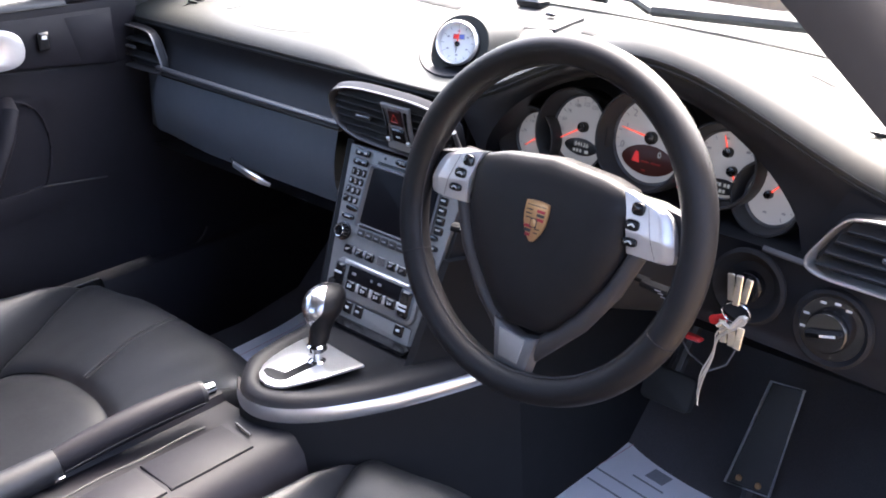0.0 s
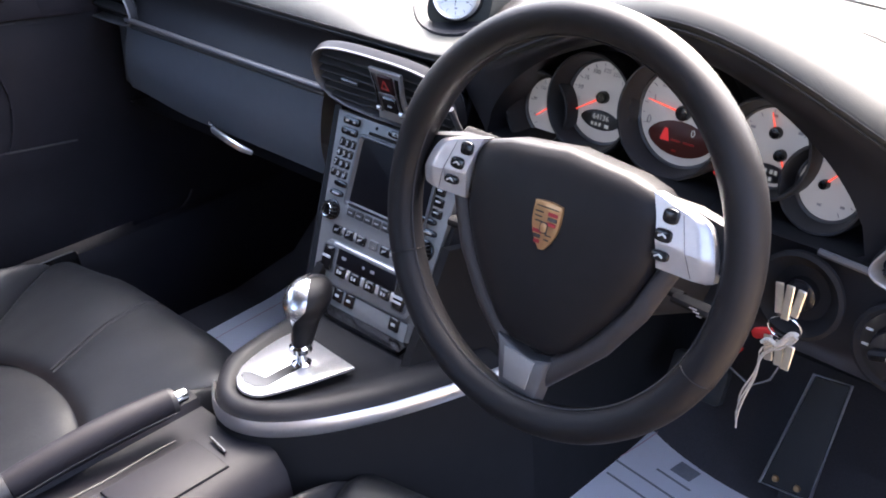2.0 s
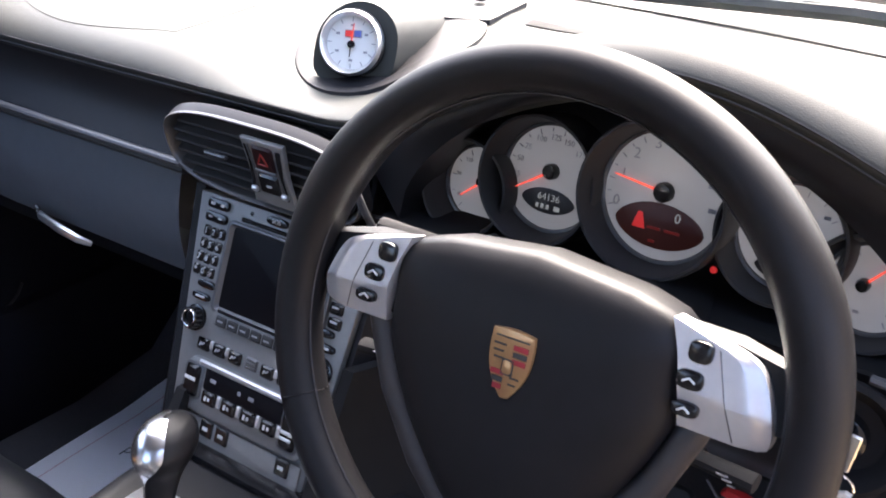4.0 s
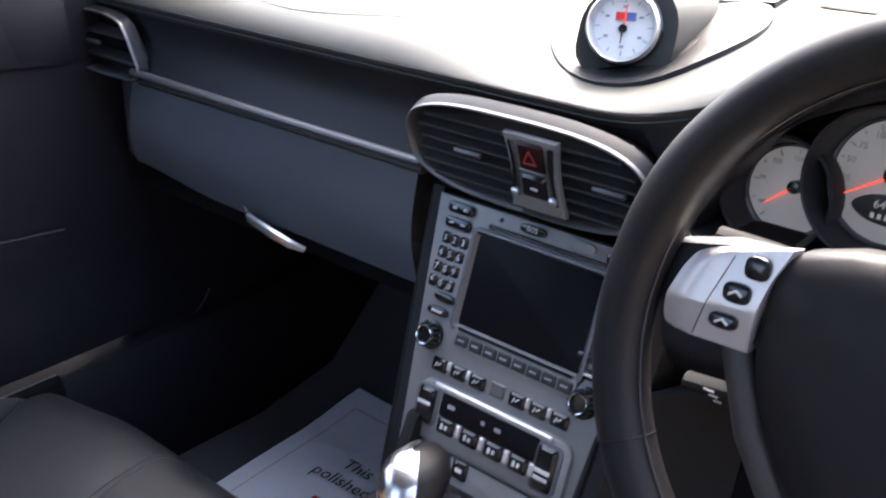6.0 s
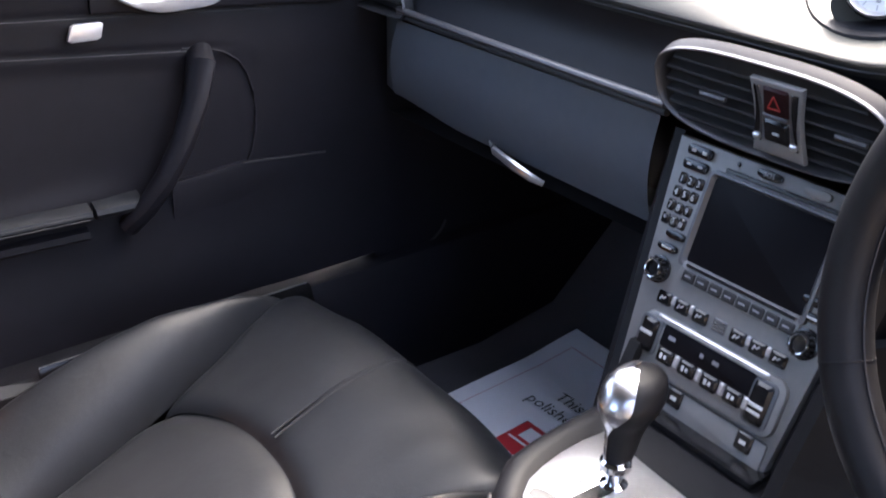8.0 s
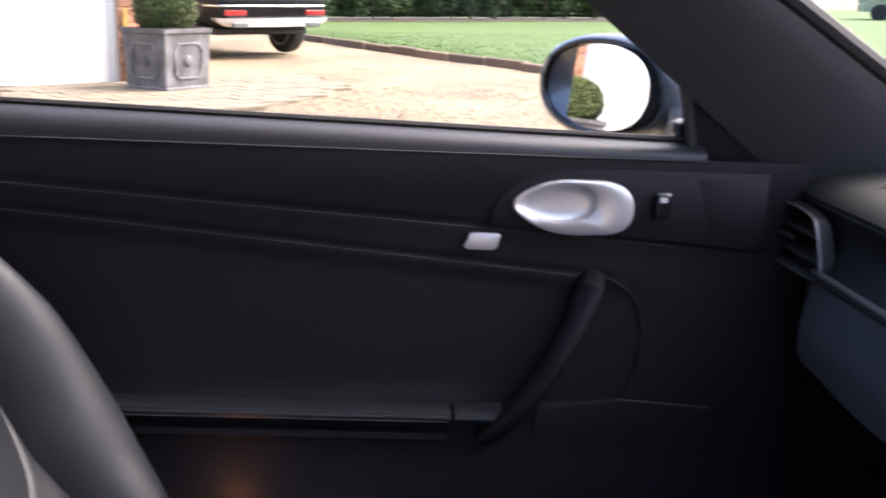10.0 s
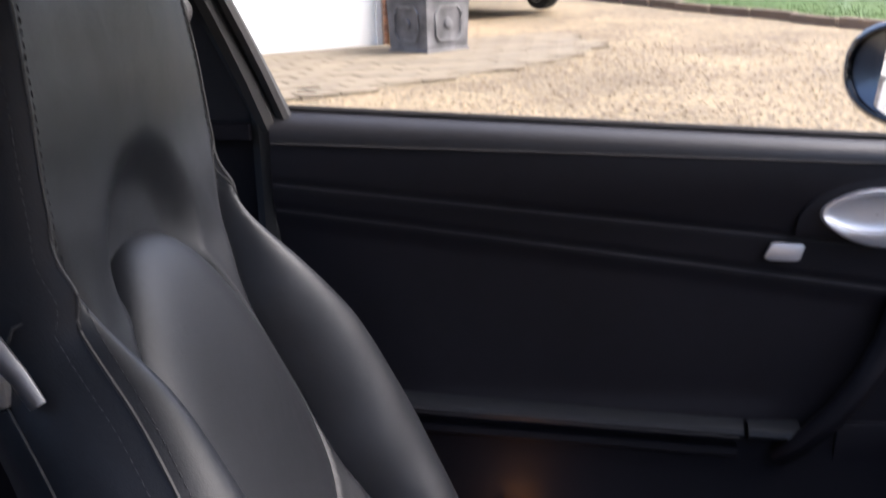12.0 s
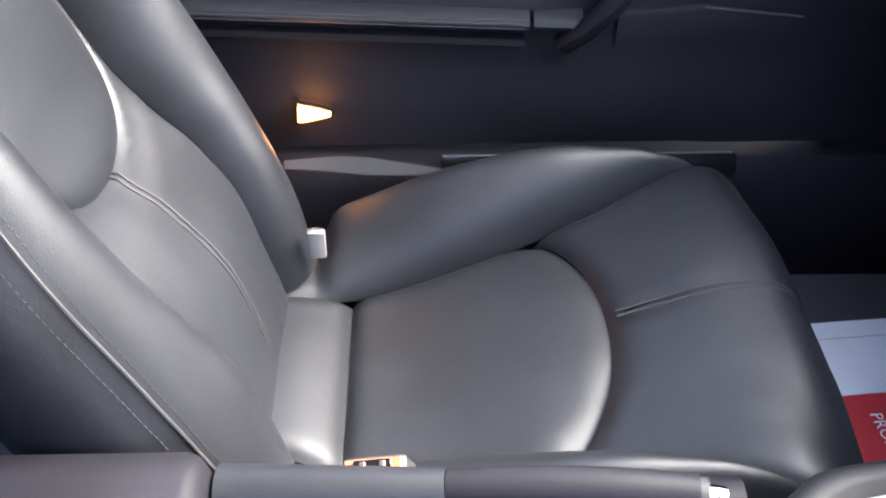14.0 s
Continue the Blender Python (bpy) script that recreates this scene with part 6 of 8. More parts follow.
def dense_ends(t):
    return 0.5 - 0.5 * math.cos(math.pi * t)


def cushion_panel(place, nu, nv, drop):
    """One upholstered panel; its edges roll down where drop says so."""
    def f(i, j):
        u, v = dense_ends(i), dense_ends(j)
        dx, y = place(u, v)
        return (SX + dx, y, cushion_z(dx, y) + drop(u, v, dx, y))
    return Shape().grid(f, nu, nv)


def sink(d, depth=0.012, width=0.009):
    return -depth * math.exp(-(max(0.0, d) / width) ** 1.3)


BACK0, LEAN = Vector((0, -0.488, 0.300)), radians(23.5)
BUP = Vector((0, -math.sin(LEAN), math.cos(LEAN)))
BFW = Vector((0, math.cos(LEAN), math.sin(LEAN)))
BTOP = 0.893
BW = [(0.0, 0.204), (0.10, 0.222), (0.30, 0.231), (0.42, 0.217), (0.52, 0.184), (0.59, 0.165), (0.66, 0.159), (0.74, 0.151), (0.81, 0.138), (0.85, 0.118), (0.88, 0.088), (BTOP, 0.03)]
BI = [(0.0, 0.112), (0.10, 0.117), (0.17, 0.127), (0.21, 0.131), (0.25, 0.130), (0.30, 0.128), (0.36, 0.131), (0.42, 0.130), (0.48, 0.127), (0.52, 0.131), (0.55, 0.138), (0.59, 0.147), (0.62, 0.156), (0.64, 0.158), (0.9, 0.10)]
BD = [(0.0, 0.004), (0.06, 0.014), (0.14, 0.022), (0.21, 0.012), (0.28, -0.006), (0.40, -0.014), (0.56, -0.016), (0.65, 0.004), (0.74, 0.034), (0.83, 0.054), (BTOP, 0.056)]
BB = [(0.0, 0.034), (0.10, 0.046), (0.25, 0.051), (0.40, 0.046), (0.50, 0.030), (0.58, 0.014), (0.62, 0.007), (0.65, 0.0), (0.9, 0.0)]


OVAL_S = 0.385      # the widest place of the oval, up the backrest


def oval_outline(a):
    """The edge of the padded oval at an angle, as offsets across and up the backrest."""
    c, q = math.cos(a), math.sin(a)
    return 0.126 * math.copysign(abs(c) ** 0.91, c), OVAL_S + (0.229 if q > 0 else 0.118) * math.copysign(abs(q) ** 0.91, q)


def oval_reach(dx, t):
    """1 on the edge of the oval, less inside."""
    q = (t - OVAL_S) / (0.229 if t > OVAL_S else 0.118)
    return (abs(dx / 0.126) ** 2.2 + abs(q) ** 2.2) ** (1 / 2.2)


def back_d(dx, s):
    w, wi, b = lerp_table(BW, s), lerp_table(BI, s), lerp_table(BB, s)
    a = abs(dx)
    f = smooth_step(wi - 0.01, w - 0.02, a) * smooth_step(0.62, 0.45, s)
    d = lerp_table(BD, s) * (1 - f) - 0.010 * f
    if a > wi:
        t = min(1.0, (a - wi) / max(0.02, w - wi))
        hump = b + 0.011 * smooth_step(0.60, 0.48, s)
        d += hump * math.sin(math.pi * min(1.0, 0.74 * t ** 0.78)) ** 0.85 - 0.010 * t ** 5
    d -= 0.011 * math.exp(-(abs(a - wi) / 0.0055) ** 1.4) * smooth_step(0.66, 0.61, s)
    d += 0.010 * smooth_step(0.66, 0.80, s) * (1 - (a / max(0.05, w)) ** 2)
    rr = math.hypot(dx / 0.080, (s - 0.596) / 0.080)                        # hollow over the oval
    d -= 0.021 * smooth_step(1.12, 0.70, rr)
    k = oval_reach(dx, s)
    d -= 0.006 * smooth_step(1.30, 1.0, k) + 0.022 * smooth_step(0.97, 0.85, k)
    return d + 0.0022 * noise.noise((dx * 9, s * 9, 5.3)) + 0.0008 * noise.noise((dx * 30, s * 22, 1.1))


def back_point(dx, s, lift=0.0):
    return BACK0 + Vector((dx, 0, 0)) + BUP * s + BFW * (back_d(dx, s) + lift)


def side_ring(sgn, s):
    """The flat flank behind the edge seam of the backrest."""
    w = lerp_table(BW, s)
    e = back_d(sgn * w, s)
    deep = 0.165 * (1 - 0.42 * s / BTOP) * min(1.0, 0.35 + 6 * max(0.0, BTOP + 0.004 - s))
    out = []
    low = 0.010 * smooth_step(0.62, 0.50, s)
    for k, f in ((0.0, 0.0), (0.004, 0.008), (0.008 + low * 0.6, 0.024), (0.010 + low, 0.048), (0.008 + low, 0.65), (-0.006, 0.92), (-0.030, 1.0)):
        back = f if f < 0.05 else f * deep
        out.append(BACK0 + Vector((sgn * max(0.01, w + k), 0, 0)) + BUP * s + BFW * (e - back))
    return out


def seat(label):
    root = thing("car_seat", (SX, -0.25, 0.19), label, "car seat", "front seats")
    o = Vector((SX, 0, 0))
    wi = lambda y: lerp_table(IW, y)
    fade = lambda y: smooth_step(0.085, 0.03, y)

    def front(u, v):
        k = 2 * u - 1
        y0 = arc_y(k * 0.172)
        y = y0 + (0.095 - y0) * v
        return k * wi(y), y

    def middle(u, v):
        k = 2 * u - 1
        y = -0.415 + (arc_y(k * 0.172) + 0.415) * v
        return k * wi(y), y

    def rear(u, v):
        y = -0.53 + 0.115 * v
        return (2 * u - 1) * wi(y), y
    part("front_panel", cushion_panel(front, 48, 40, lambda u, v, dx, y: sink((y - arc_y(dx)) * 0.9) + sink(wi(y) - abs(dx), 0.009 * fade(y)) - 0.0035 * math.exp(-((dx + 0.011) / 0.004) ** 2) * fade(y)), LEATHER, root, "black leather front cushion panel", sharp=75)
    part("middle_panel", cushion_panel(middle, 48, 48, lambda u, v, dx, y: 0.004 * math.sin(math.pi * v) + sink((arc_y(dx) - y) * 0.9, 0.012, 0.018) + sink(wi(y) - abs(dx), 0.010, 0.012) + sink(y + 0.415)), LEATHER, root, "black leather curved cushion panel", sharp=75)
    part("rear_panel", cushion_panel(rear, 30, 20, lambda u, v, dx, y: 0.006 * math.sin(math.pi * v) + sink(-0.415 - y) + sink(wi(y) - abs(dx))), LEATHER, root, "black leather rear cushion strip", sharp=75)
    for sx in (-1, 1):
        def side(u, v):
            y = -0.52 + 0.615 * v
            return sx * (wi(y) + (SEAT_W - wi(y)) * u), y
        s = cushion_panel(side, 26, 60, lambda u, v, dx, y: sink(abs(dx) - wi(y), 0.010 * fade(y) + 0.001))
        edge = [(SX + sx * SEAT_W, y, cushion_z(sx * SEAT_W, y)) for y in [-0.52 + 0.615 * i / 40 for i in range(41)]]
        s.loft([edge, [(x, y, min(z, 0.235)) for x, y, z in edge], [(SX + (x - SX) * 0.94, y * 0.96, 0.205) for x, y, z in edge]], cap=False, loop=False)
        part("cushion_bolster", s, LEATHER, root, "black leather side bolster", sharp=75)
    nose = [(SX + dx, 0.095, cushion_z(dx, 0.095)) for dx in [-SEAT_W + 2 * SEAT_W * i / 40 for i in range(41)]]
    part("cushion_front", Shape().loft([nose, [(x, 0.094, min(z, 0.25)) for x, y, z in nose], [(x, 0.08, 0.205) for x, y, z in nose]], cap=False, loop=False), LEATHER, root, "black leather cushion front")
    # backrest: columns gather at the grooves between middle and bolsters
    cols = [-2 + dense_ends(k / 26) for k in range(26)] + [-1 + 2 * dense_ends(k / 60) for k in range(61)] + [1 + dense_ends(k / 26) for k in range(1, 27)]
    ny = 110

    def across(c, s):
        w, i = lerp_table(BW, s), lerp_table(BI, s)
        i = min(i, w * 0.93)
        return c * i if abs(c) <= 1 else math.copysign(i + (w - i) * (abs(c) - 1), c)
    nc = len(cols) - 1
    s = Shape()
    s.grid(lambda u, v: o + back_point(across(cols[round(u * nc)], BTOP * v), BTOP * v), nc, ny)
    part("backrest", s, LEATHER, root, "black leather backrest with fixed headrest", sharp=75)
    for sgn in (-1, 1):
        rows = [[o + p for p in side_ring(sgn, BTOP * i / 60)] for i in range(61)]
        part("side_panel", Shape().loft(rows, cap=False, loop=False), LEATHER, root, "black leather side panel of the backrest", sharp=75)
    rows = []
    for i in range(41):
        q = BTOP * i / 40
        a, b = side_ring(-1, q)[-1], side_ring(1, q)[-1]
        rows.append([o + a.lerp(b, k / 12) - BFW * 0.02 * math.sin(math.pi * k / 12) for k in range(13)])
    sh = Shape().loft(rows, cap=False, loop=False)
    top = [[o + p for p in side_ring(1, BTOP)], [o + p for p in side_ring(-1, BTOP)]]
    sh.loft(top, cap=False, loop=False)
    part("back_shell", sh, LEATHER, root, "black leather seat back", sharp=75)

    # the padded oval let into the backrest
    def pad(i, j):
        a, r = 2 * math.pi * i, math.sin(j * math.pi / 2)
        ex, es = oval_outline(a)
        dx, s1 = ex * r, OVAL_S + (es - OVAL_S) * r
        lift = 0.005 * (1 - r * r) - 0.030 * (1 - max(0.0, 1 - r ** 9) ** 0.5)
        base = -0.013 + 0.006 * smooth_step(0.36, 0.27, s1)
        return o + BACK0 + Vector((dx, 0, 0)) + BUP * s1 + BFW * (base + lift)
    part("oval_pad", Shape().grid(pad, 72, 30, loop_u=True), LEATHER, root, "black leather oval back pad", sharp=80)

    # seams: two rows down the middle, along the bolsters and across the cushion
    def seam(pts, r=0.0011):
        part("seam", Shape().tube(pts, r, 5), STITCH, root, "grey stitched seam")
    for dx in (-0.004, 0.004):
        seam([o + back_point(dx, 0.03 + 0.25 * i / 30, 0.0006) for i in range(31)], 0.0011)
        dx -= 0.011
        seam([(SX + dx, y, cushion_z(dx, y) - 0.0004) for y in [-0.134 + 0.185 * i / 30 for i in range(31)]], 0.0013)
    for sx in (-1, 1):
        def edge(q, off, lift=0.0006):
            return o + back_point(sx * (lerp_table(BW, q) - off), q, lift)
        qs = [0.02 + (BTOP - 0.05) * i / 110 for i in range(111)]
        part("edge_seam", Shape().tube([edge(q, 0.0005) for q in qs], 0.0016, 6), INK, root, "dark seam along the edge of the backrest")
        # stitches either side of the seam, a thread at a time
        for off in (0.0055, -0.001):
            st = Shape()
            for q in qs[::1]:
                if off > 0:
                    a, b = edge(q, off), edge(q + 0.0042, off)
                else:
                    a, b = (o + side_ring(sx, x)[1].lerp(side_ring(sx, x)[2], 0.3) + Vector((sx * 0.0006, 0, 0)) for x in (q, q + 0.0042))
                st.tube([a, b], 0.0005, 4)
            part("stitches", st, STITCH, root, "grey stitches along the edge seam")
        # the seam of the head panel runs on down the groove beside the oval
        groove = lambda q, off: o + back_point(sx * (lerp_table(BI, q) - off), q, 0.0006)
        part("groove_seam", Shape().tube([edge(0.650, 0.002), edge(0.638, 0.006)] + [groove(0.625 - 0.125 * i / 24, 0.0) for i in range(25)], 0.0014, 6), INK, root, "dark seam beside the oval pad")
        st = Shape()
        for i in range(20):
            st.tube([groove(0.63 - 0.0065 * i, 0.006), groove(0.6258 - 0.0065 * i, 0.006)], 0.0007, 4)
        part("stitches", st, STITCH, root)
        shoulder = [back_point(sx * (lerp_table(BI, 0.632) + (lerp_table(BW, 0.632) - lerp_table(BI, 0.632)) * k / 8), 0.632 - 0.004 * k, 0.0005) for k in range(9)]
        flank = [side_ring(sx, 0.600 - 0.006 * k)[3].lerp(side_ring(sx, 0.600 - 0.006 * k)[4], k / 9) + Vector((sx * 0.0004, 0, 0)) for k in range(7)]
        part("shoulder_seam", Shape().tube([o + p for p in shoulder + flank], 0.0013, 5), INK, root, "dark seam across the shoulder")
        part("flank_seam", Shape().tube([o + side_ring(sx, q)[3].lerp(side_ring(sx, q)[4], 0.62 + 0.25 * (q - 0.45)) + Vector((sx * 0.0006, 0, 0)) for q in [0.46 + 0.26 * i / 20 for i in range(21)]], 0.0013, 5), INK, root)
    b = Shape().box((0.44, 0.50, 0.05), (SX, -0.22, 0.196), 0.01)
    part("base", b, PLASTIC, root, "black seat base")
    sd = Shape().box((0.03, 0.46, 0.09), (SX + 0.245, -0.24, 0.235), 0.012)
    part("side_valance", sd, PLASTIC, root, "black plastic side valance")
    h = Shape().tube([o + BACK0 + Vector((0.196, 0, 0)) + BUP * q + BFW * f for q, f in ((0.628, -0.074), (0.624, -0.066), (0.605, -0.058), (0.572, -0.050), (0.548, -0.048))], lambda t: 0.004 + 0.0035 * math.sin(math.pi * min(0.9, t + 0.1)), 12, squash=1.4)
    part("lever_catch", Shape().box((0.012, 0.020, 0.028), o + BACK0 + Vector((0.186, 0, 0)) + BUP * 0.566 - BFW * 0.078, 0.005), ALU, root, "bright lever catch")
    part("tilt_lever", h, SATIN, root, "dark satin backrest tilt lever")
    return root


def belt_parts():
    r = thing("belt_buckle", (-0.135, -0.40, 0.33), "orange-red seat belt buckle beside the seat cushion", "belt buckle")
    m = Matrix.Translation((-0.150, -0.378, 0.372)) @ Matrix.Rotation(radians(24), 4, "Y") @ Matrix.Rotation(radians(14), 4, "X")
    part("body", Shape().box((0.030, 0.058, 0.055), (0, 0, -0.0275), 0.004).moved(m), PLASTIC, r, "black buckle body")
    part("face", Shape().box((0.024, 0.052, 0.003), (0.0005, 0, 0.0012), 0.001).moved(m), BUCKLE, r, "orange-red release face")
    part("slot", Shape().box((0.007, 0.034, 0.002), (-0.007, 0, 0.0030), 0.0006).moved(m), GLOSSBLACK, r, "dark slot")
    for dy in (-0.009, 0.009):
        part("catch", Shape().box((0.006, 0.006, 0.003), (-0.006, dy, 0.0036), 0.001).moved(m), SATIN, r)
    part("stalk", Shape().tube([m @ Vector((0, 0, -0.045)), Vector((-0.125, -0.42, 0.25)), Vector((-0.118, -0.43, 0.20))], 0.010, 8), PLASTIC, r, "black stalk")
    b = thing("seat_belt", (-0.64, -0.50, 0.36), "black seat belt lying beside the door sill", "seat belt")
    band = Shape()
    pts = [(-0.632, -0.500, 0.362, 0.004), (-0.638, -0.469, 0.358, 0.006), (-0.640, -0.435, 0.356, 0.008), (-0.641, -0.400, 0.352, 0.009), (-0.642, -0.345, 0.345, 0.006), (-0.646, -0.290, 0.337, 0.0015)]
    band.loft([[(x - h * 0.7, y, z + h), (x + h * 0.7, y, z - h), (x + h * 0.7 - 0.002, y, z - h - 0.002), (x - h * 0.7 - 0.002, y, z + h - 0.002)] for x, y, z, h in pts])
    part("webbing", band, PLASTIC, b, "black webbing")
    part("anchor", Shape().box((0.010, 0.020, 0.040), (-0.480, -0.450, 0.360), 0.003), STACKGREY, b, "pale metal anchor")


# ---- passenger door ----
def line_upper(y):
    return 0.7405 - 0.104 * y


def line_lower(y):
    return 0.692 - 0.128 * y


def ledge_z(y):
    return 0.838 - 0.034 * y


def door_x(y, z):
    x = -0.688
    x += 0.010 * math.exp(-((z - 0.82) / 0.05) ** 2)
    zl = line_lower(y)
    if z < zl:
        d = zl - z
        x -= 0.004 * smooth_step(0.0, 0.03, d) * smooth_step(0.06, -0.02, y)
        x += 0.006 * math.exp(-((z - 0.535) / 0.020) ** 2) * smooth_step(-0.14, -0.20, y)
    x -= 0.0022 * math.exp(-((z - line_upper(y)) / 0.0032) ** 2)
    x -= 0.0026 * math.exp(-((z - zl) / 0.0032) ** 2) * smooth_step(0.02, -0.03, y)
    # curved end of the inset panel
    r = math.hypot((y + 0.03) / 0.058, (z - 0.62) / 0.085) if z < zl else 9
    x -= 0.004 * math.exp(-((y - 0.026) / 0.0045) ** 2) * smooth_step(0.53, 0.56, z) * smooth_step(0.70, 0.66, z)
    x += 0.004 * smooth_step(0.47, 0.40, z)
    return x


def passenger_door():
    root = thing("passenger_door", (-0.70, -0.28, 0.40), "closed black leather-trimmed passenger door", "car door")
    s = Shape().grid(lambda u, v: (door_x(-0.742 + 0.955 * u, 0.352 + (ledge_z(-0.742 + 0.955 * u) - 0.352) * v), -0.742 + 0.955 * u, 0.352 + (ledge_z(-0.742 + 0.955 * u) - 0.352) * v), 110, 120)
    n = len(s.v)
    s.add([(-0.735, p.y, p.z) for p in s.v[:n]], [tuple(reversed(f)) for f in s.f])
    part("panel", s, VINYL, root, "black leather door panel", sharp=60)

    def roll(u, v):
        y = -0.742 + 0.83 * u
        a = v * math.pi / 2
        top = 0.8555 - 0.053 * y
        z0 = ledge_z(y)
        return (-0.680 - 0.030 * (1 - math.cos(a)), y, z0 + (top - z0) * math.sin(a))
    s = Shape().grid(roll, 60, 8)
    s.grid(lambda u, v: Vector(roll(u, 1)) + Vector((-0.02 * v, 0, -0.004 * v)), 60, 2)
    part("window_ledge", s, LEDGE, root, "grey-black padded window ledge", sharp=60)
    part("window_seal", Shape().tube([(-0.7095, y, 0.8585 - 0.053 * y) for y in [-0.742 + 0.83 * i / 20 for i in range(21)]], 0.0040, 6), RUBBER, root, "black window seal")
    part("ledge_seam", Shape().tube([(-0.677, y, ledge_z(y) - 0.001) for y in [-0.74 + 0.83 * i / 20 for i in range(21)]], 0.0012, 5), RUBBER, root)
    part("rear_edge", Shape().tube([(-0.700, -0.752, 0.36 + 0.53 * i / 10) for i in range(11)], 0.016, 8), RUBBER, root, "black rubber door edge")
    for fn, y1, dz in ((line_upper, 0.06, -0.0035), (line_lower, -0.02, -0.0035)):
        part("panel_seam", Shape().tube([(door_x(y, fn(y) + dz) + 0.0004, y, fn(y) + dz) for y in [-0.74 + (y1 + 0.74) * i / 40 for i in range(41)]], 0.0008, 5), STITCH, root, "fine seam along the panel")
    # the inset panel ends in a rounded edge round the pull handle
    bend = [(-0.060, 0.6995), (-0.030, 0.6945), (-0.008, 0.687), (0.010, 0.673), (0.020, 0.655), (0.0255, 0.630), (0.0265, 0.605), (0.023, 0.578), (0.014, 0.550), (0.000, 0.528), (-0.018, 0.514)]
    part("panel_edge", Shape().tube([(max(door_x(y, z), -0.690) + 0.0006, y, z) for y, z in bend], 0.0016, 8), VINYL, root, "rounded edge of the inset panel")
    # arm rest in two lengths with a lid below
    for y0, y1 in ((-0.742, -0.205), (-0.200, -0.142)):
        ring = [(-0.70, 0.515), (-0.678, 0.516), (-0.670, 0.5195), (-0.667, 0.525), (-0.669, 0.531), (-0.678, 0.5355), (-0.70, 0.540)]
        part("arm_rest", Shape().loft([[(x, y, z - 0.055 * (y + 0.2) * 0.9) for x, z in ring] for y in [y0 + (y1 - y0) * i / 8 for i in range(9)]]), LEATHER, root, "black padded arm rest")
    ring = [(-0.70, 0.487), (-0.684, 0.489), (-0.677, 0.494), (-0.678, 0.502), (-0.70, 0.506)]
    part("pocket_lid", Shape().loft([[(x, y, z - 0.050 * (y + 0.2)) for x, z in ring] for y in [-0.742 + 0.532 * i / 8 for i in range(9)]]), VINYL, root, "black pocket lid")
    for dz in (0.0, 0.006):
        part("seam", Shape().tube([(-0.6655, y, 0.5225 + dz - 0.0495 * (y + 0.2)) for y in [-0.74 + 0.53 * i / 20 for i in range(21)]], 0.0008, 5), STITCH, root)
    # pull handle
    path = [(-0.712, -0.030, 0.702), (-0.668, -0.046, 0.684), (-0.659, -0.062, 0.642), (-0.657, -0.085, 0.597), (-0.660, -0.112, 0.555), (-0.669, -0.138, 0.520), (-0.686, -0.160, 0.494)]
    part("pull_handle", Shape().tube(path, lambda t: 0.018 * math.sqrt(max(0.5, min(1.0, 0.5 + t * 4))), 12, squash=0.75), VINYL, root, "black curved pull handle")
    sh = Shape().loft([[(-0.70, y, z), (-0.684, y, z), (-0.682, y, z - 0.006), (-0.70, y, z - 0.09)] for y, z in ((-0.10, 0.535), (-0.05, 0.537), (0.0, 0.540), (0.115, 0.5265))])
    part("lower_shelf", sh, VINYL, root, "black shelf below the handle")
    part("shelf_edge", Shape().tube([(-0.682, 0.0, 0.540), (-0.682, 0.06, 0.533), (-0.682, 0.117, 0.5265)], 0.0014, 6), PLASTIC, root)
    # release: dark arch, silver scoop
    arch = []
    for i in range(13):
        a = math.pi * (1 - 0.5 * i / 12)
        arch.append((-0.055 + 0.108 * math.cos(a), 0.760 + 0.0655 * math.sin(a) ** 0.8))
    arch += [(0.165, 0.8195), (0.165, 0.726), (0.085, 0.735), (0.0, 0.744)]
    m = frame_of((-0.682, 0, 0), (0, 1, 0), (0, 0, 1))
    part("release_surround", Shape().slab(list(reversed(arch)), 0.005, 0.002).moved(m), VINYL, root, "black arched surround")
    alm = []
    for i in range(28):
        a = 2 * math.pi * i / 28
        c, q = math.cos(a), math.sin(a)
        x = 0.071 * math.copysign(abs(c) ** (0.9 if c < 0 else 0.45), c)
        alm.append((-0.068 + x, 0.7815 + 0.0325 * math.copysign(abs(q) ** 0.9, q) * (1 - 0.35 * max(0, -c) ** 2) - 0.006 * c * 0.5))
    sc = []
    for i in range(28):
        a = 2 * math.pi * i / 28
        c, q = math.cos(a), math.sin(a)
        sc.append((-0.089 + 0.047 * math.copysign(abs(c) ** 0.75, c), 0.7875 + 0.0225 * math.copysign(abs(q) ** 0.85, q) * (1 - 0.35 * max(0, -c))))
    mid = (-0.080, 0.784)

    def drawn(poly, k, h):
        return [m @ Vector((mid[0] + (x - mid[0]) * k, mid[1] + (y - mid[1]) * k, h)) for x, y in poly]
    r = part("release_handle", Shape().loft([drawn(alm, 1.0, 0.0), drawn(alm, 1.0, 0.010), drawn(alm, 0.985, 0.0135), drawn(alm, 0.955, 0.0150), drawn(sc, 1.03, 0.0150), drawn(sc, 1.0, 0.0138)], cap=False), RELEASE, root, "silver door release", sharp=60)
    bowl = Shape().loft([drawn(sc, k, h) for k, h in ((1.0, 0.0138), (0.97, 0.0122), (0.90, 0.0098), (0.75, 0.0080), (0.5, 0.0070), (0.2, 0.0066), (0.02, 0.0065))], cap=False)
    part("scoop", bowl, RELEASE, r, "bright concave scoop", sharp=60)
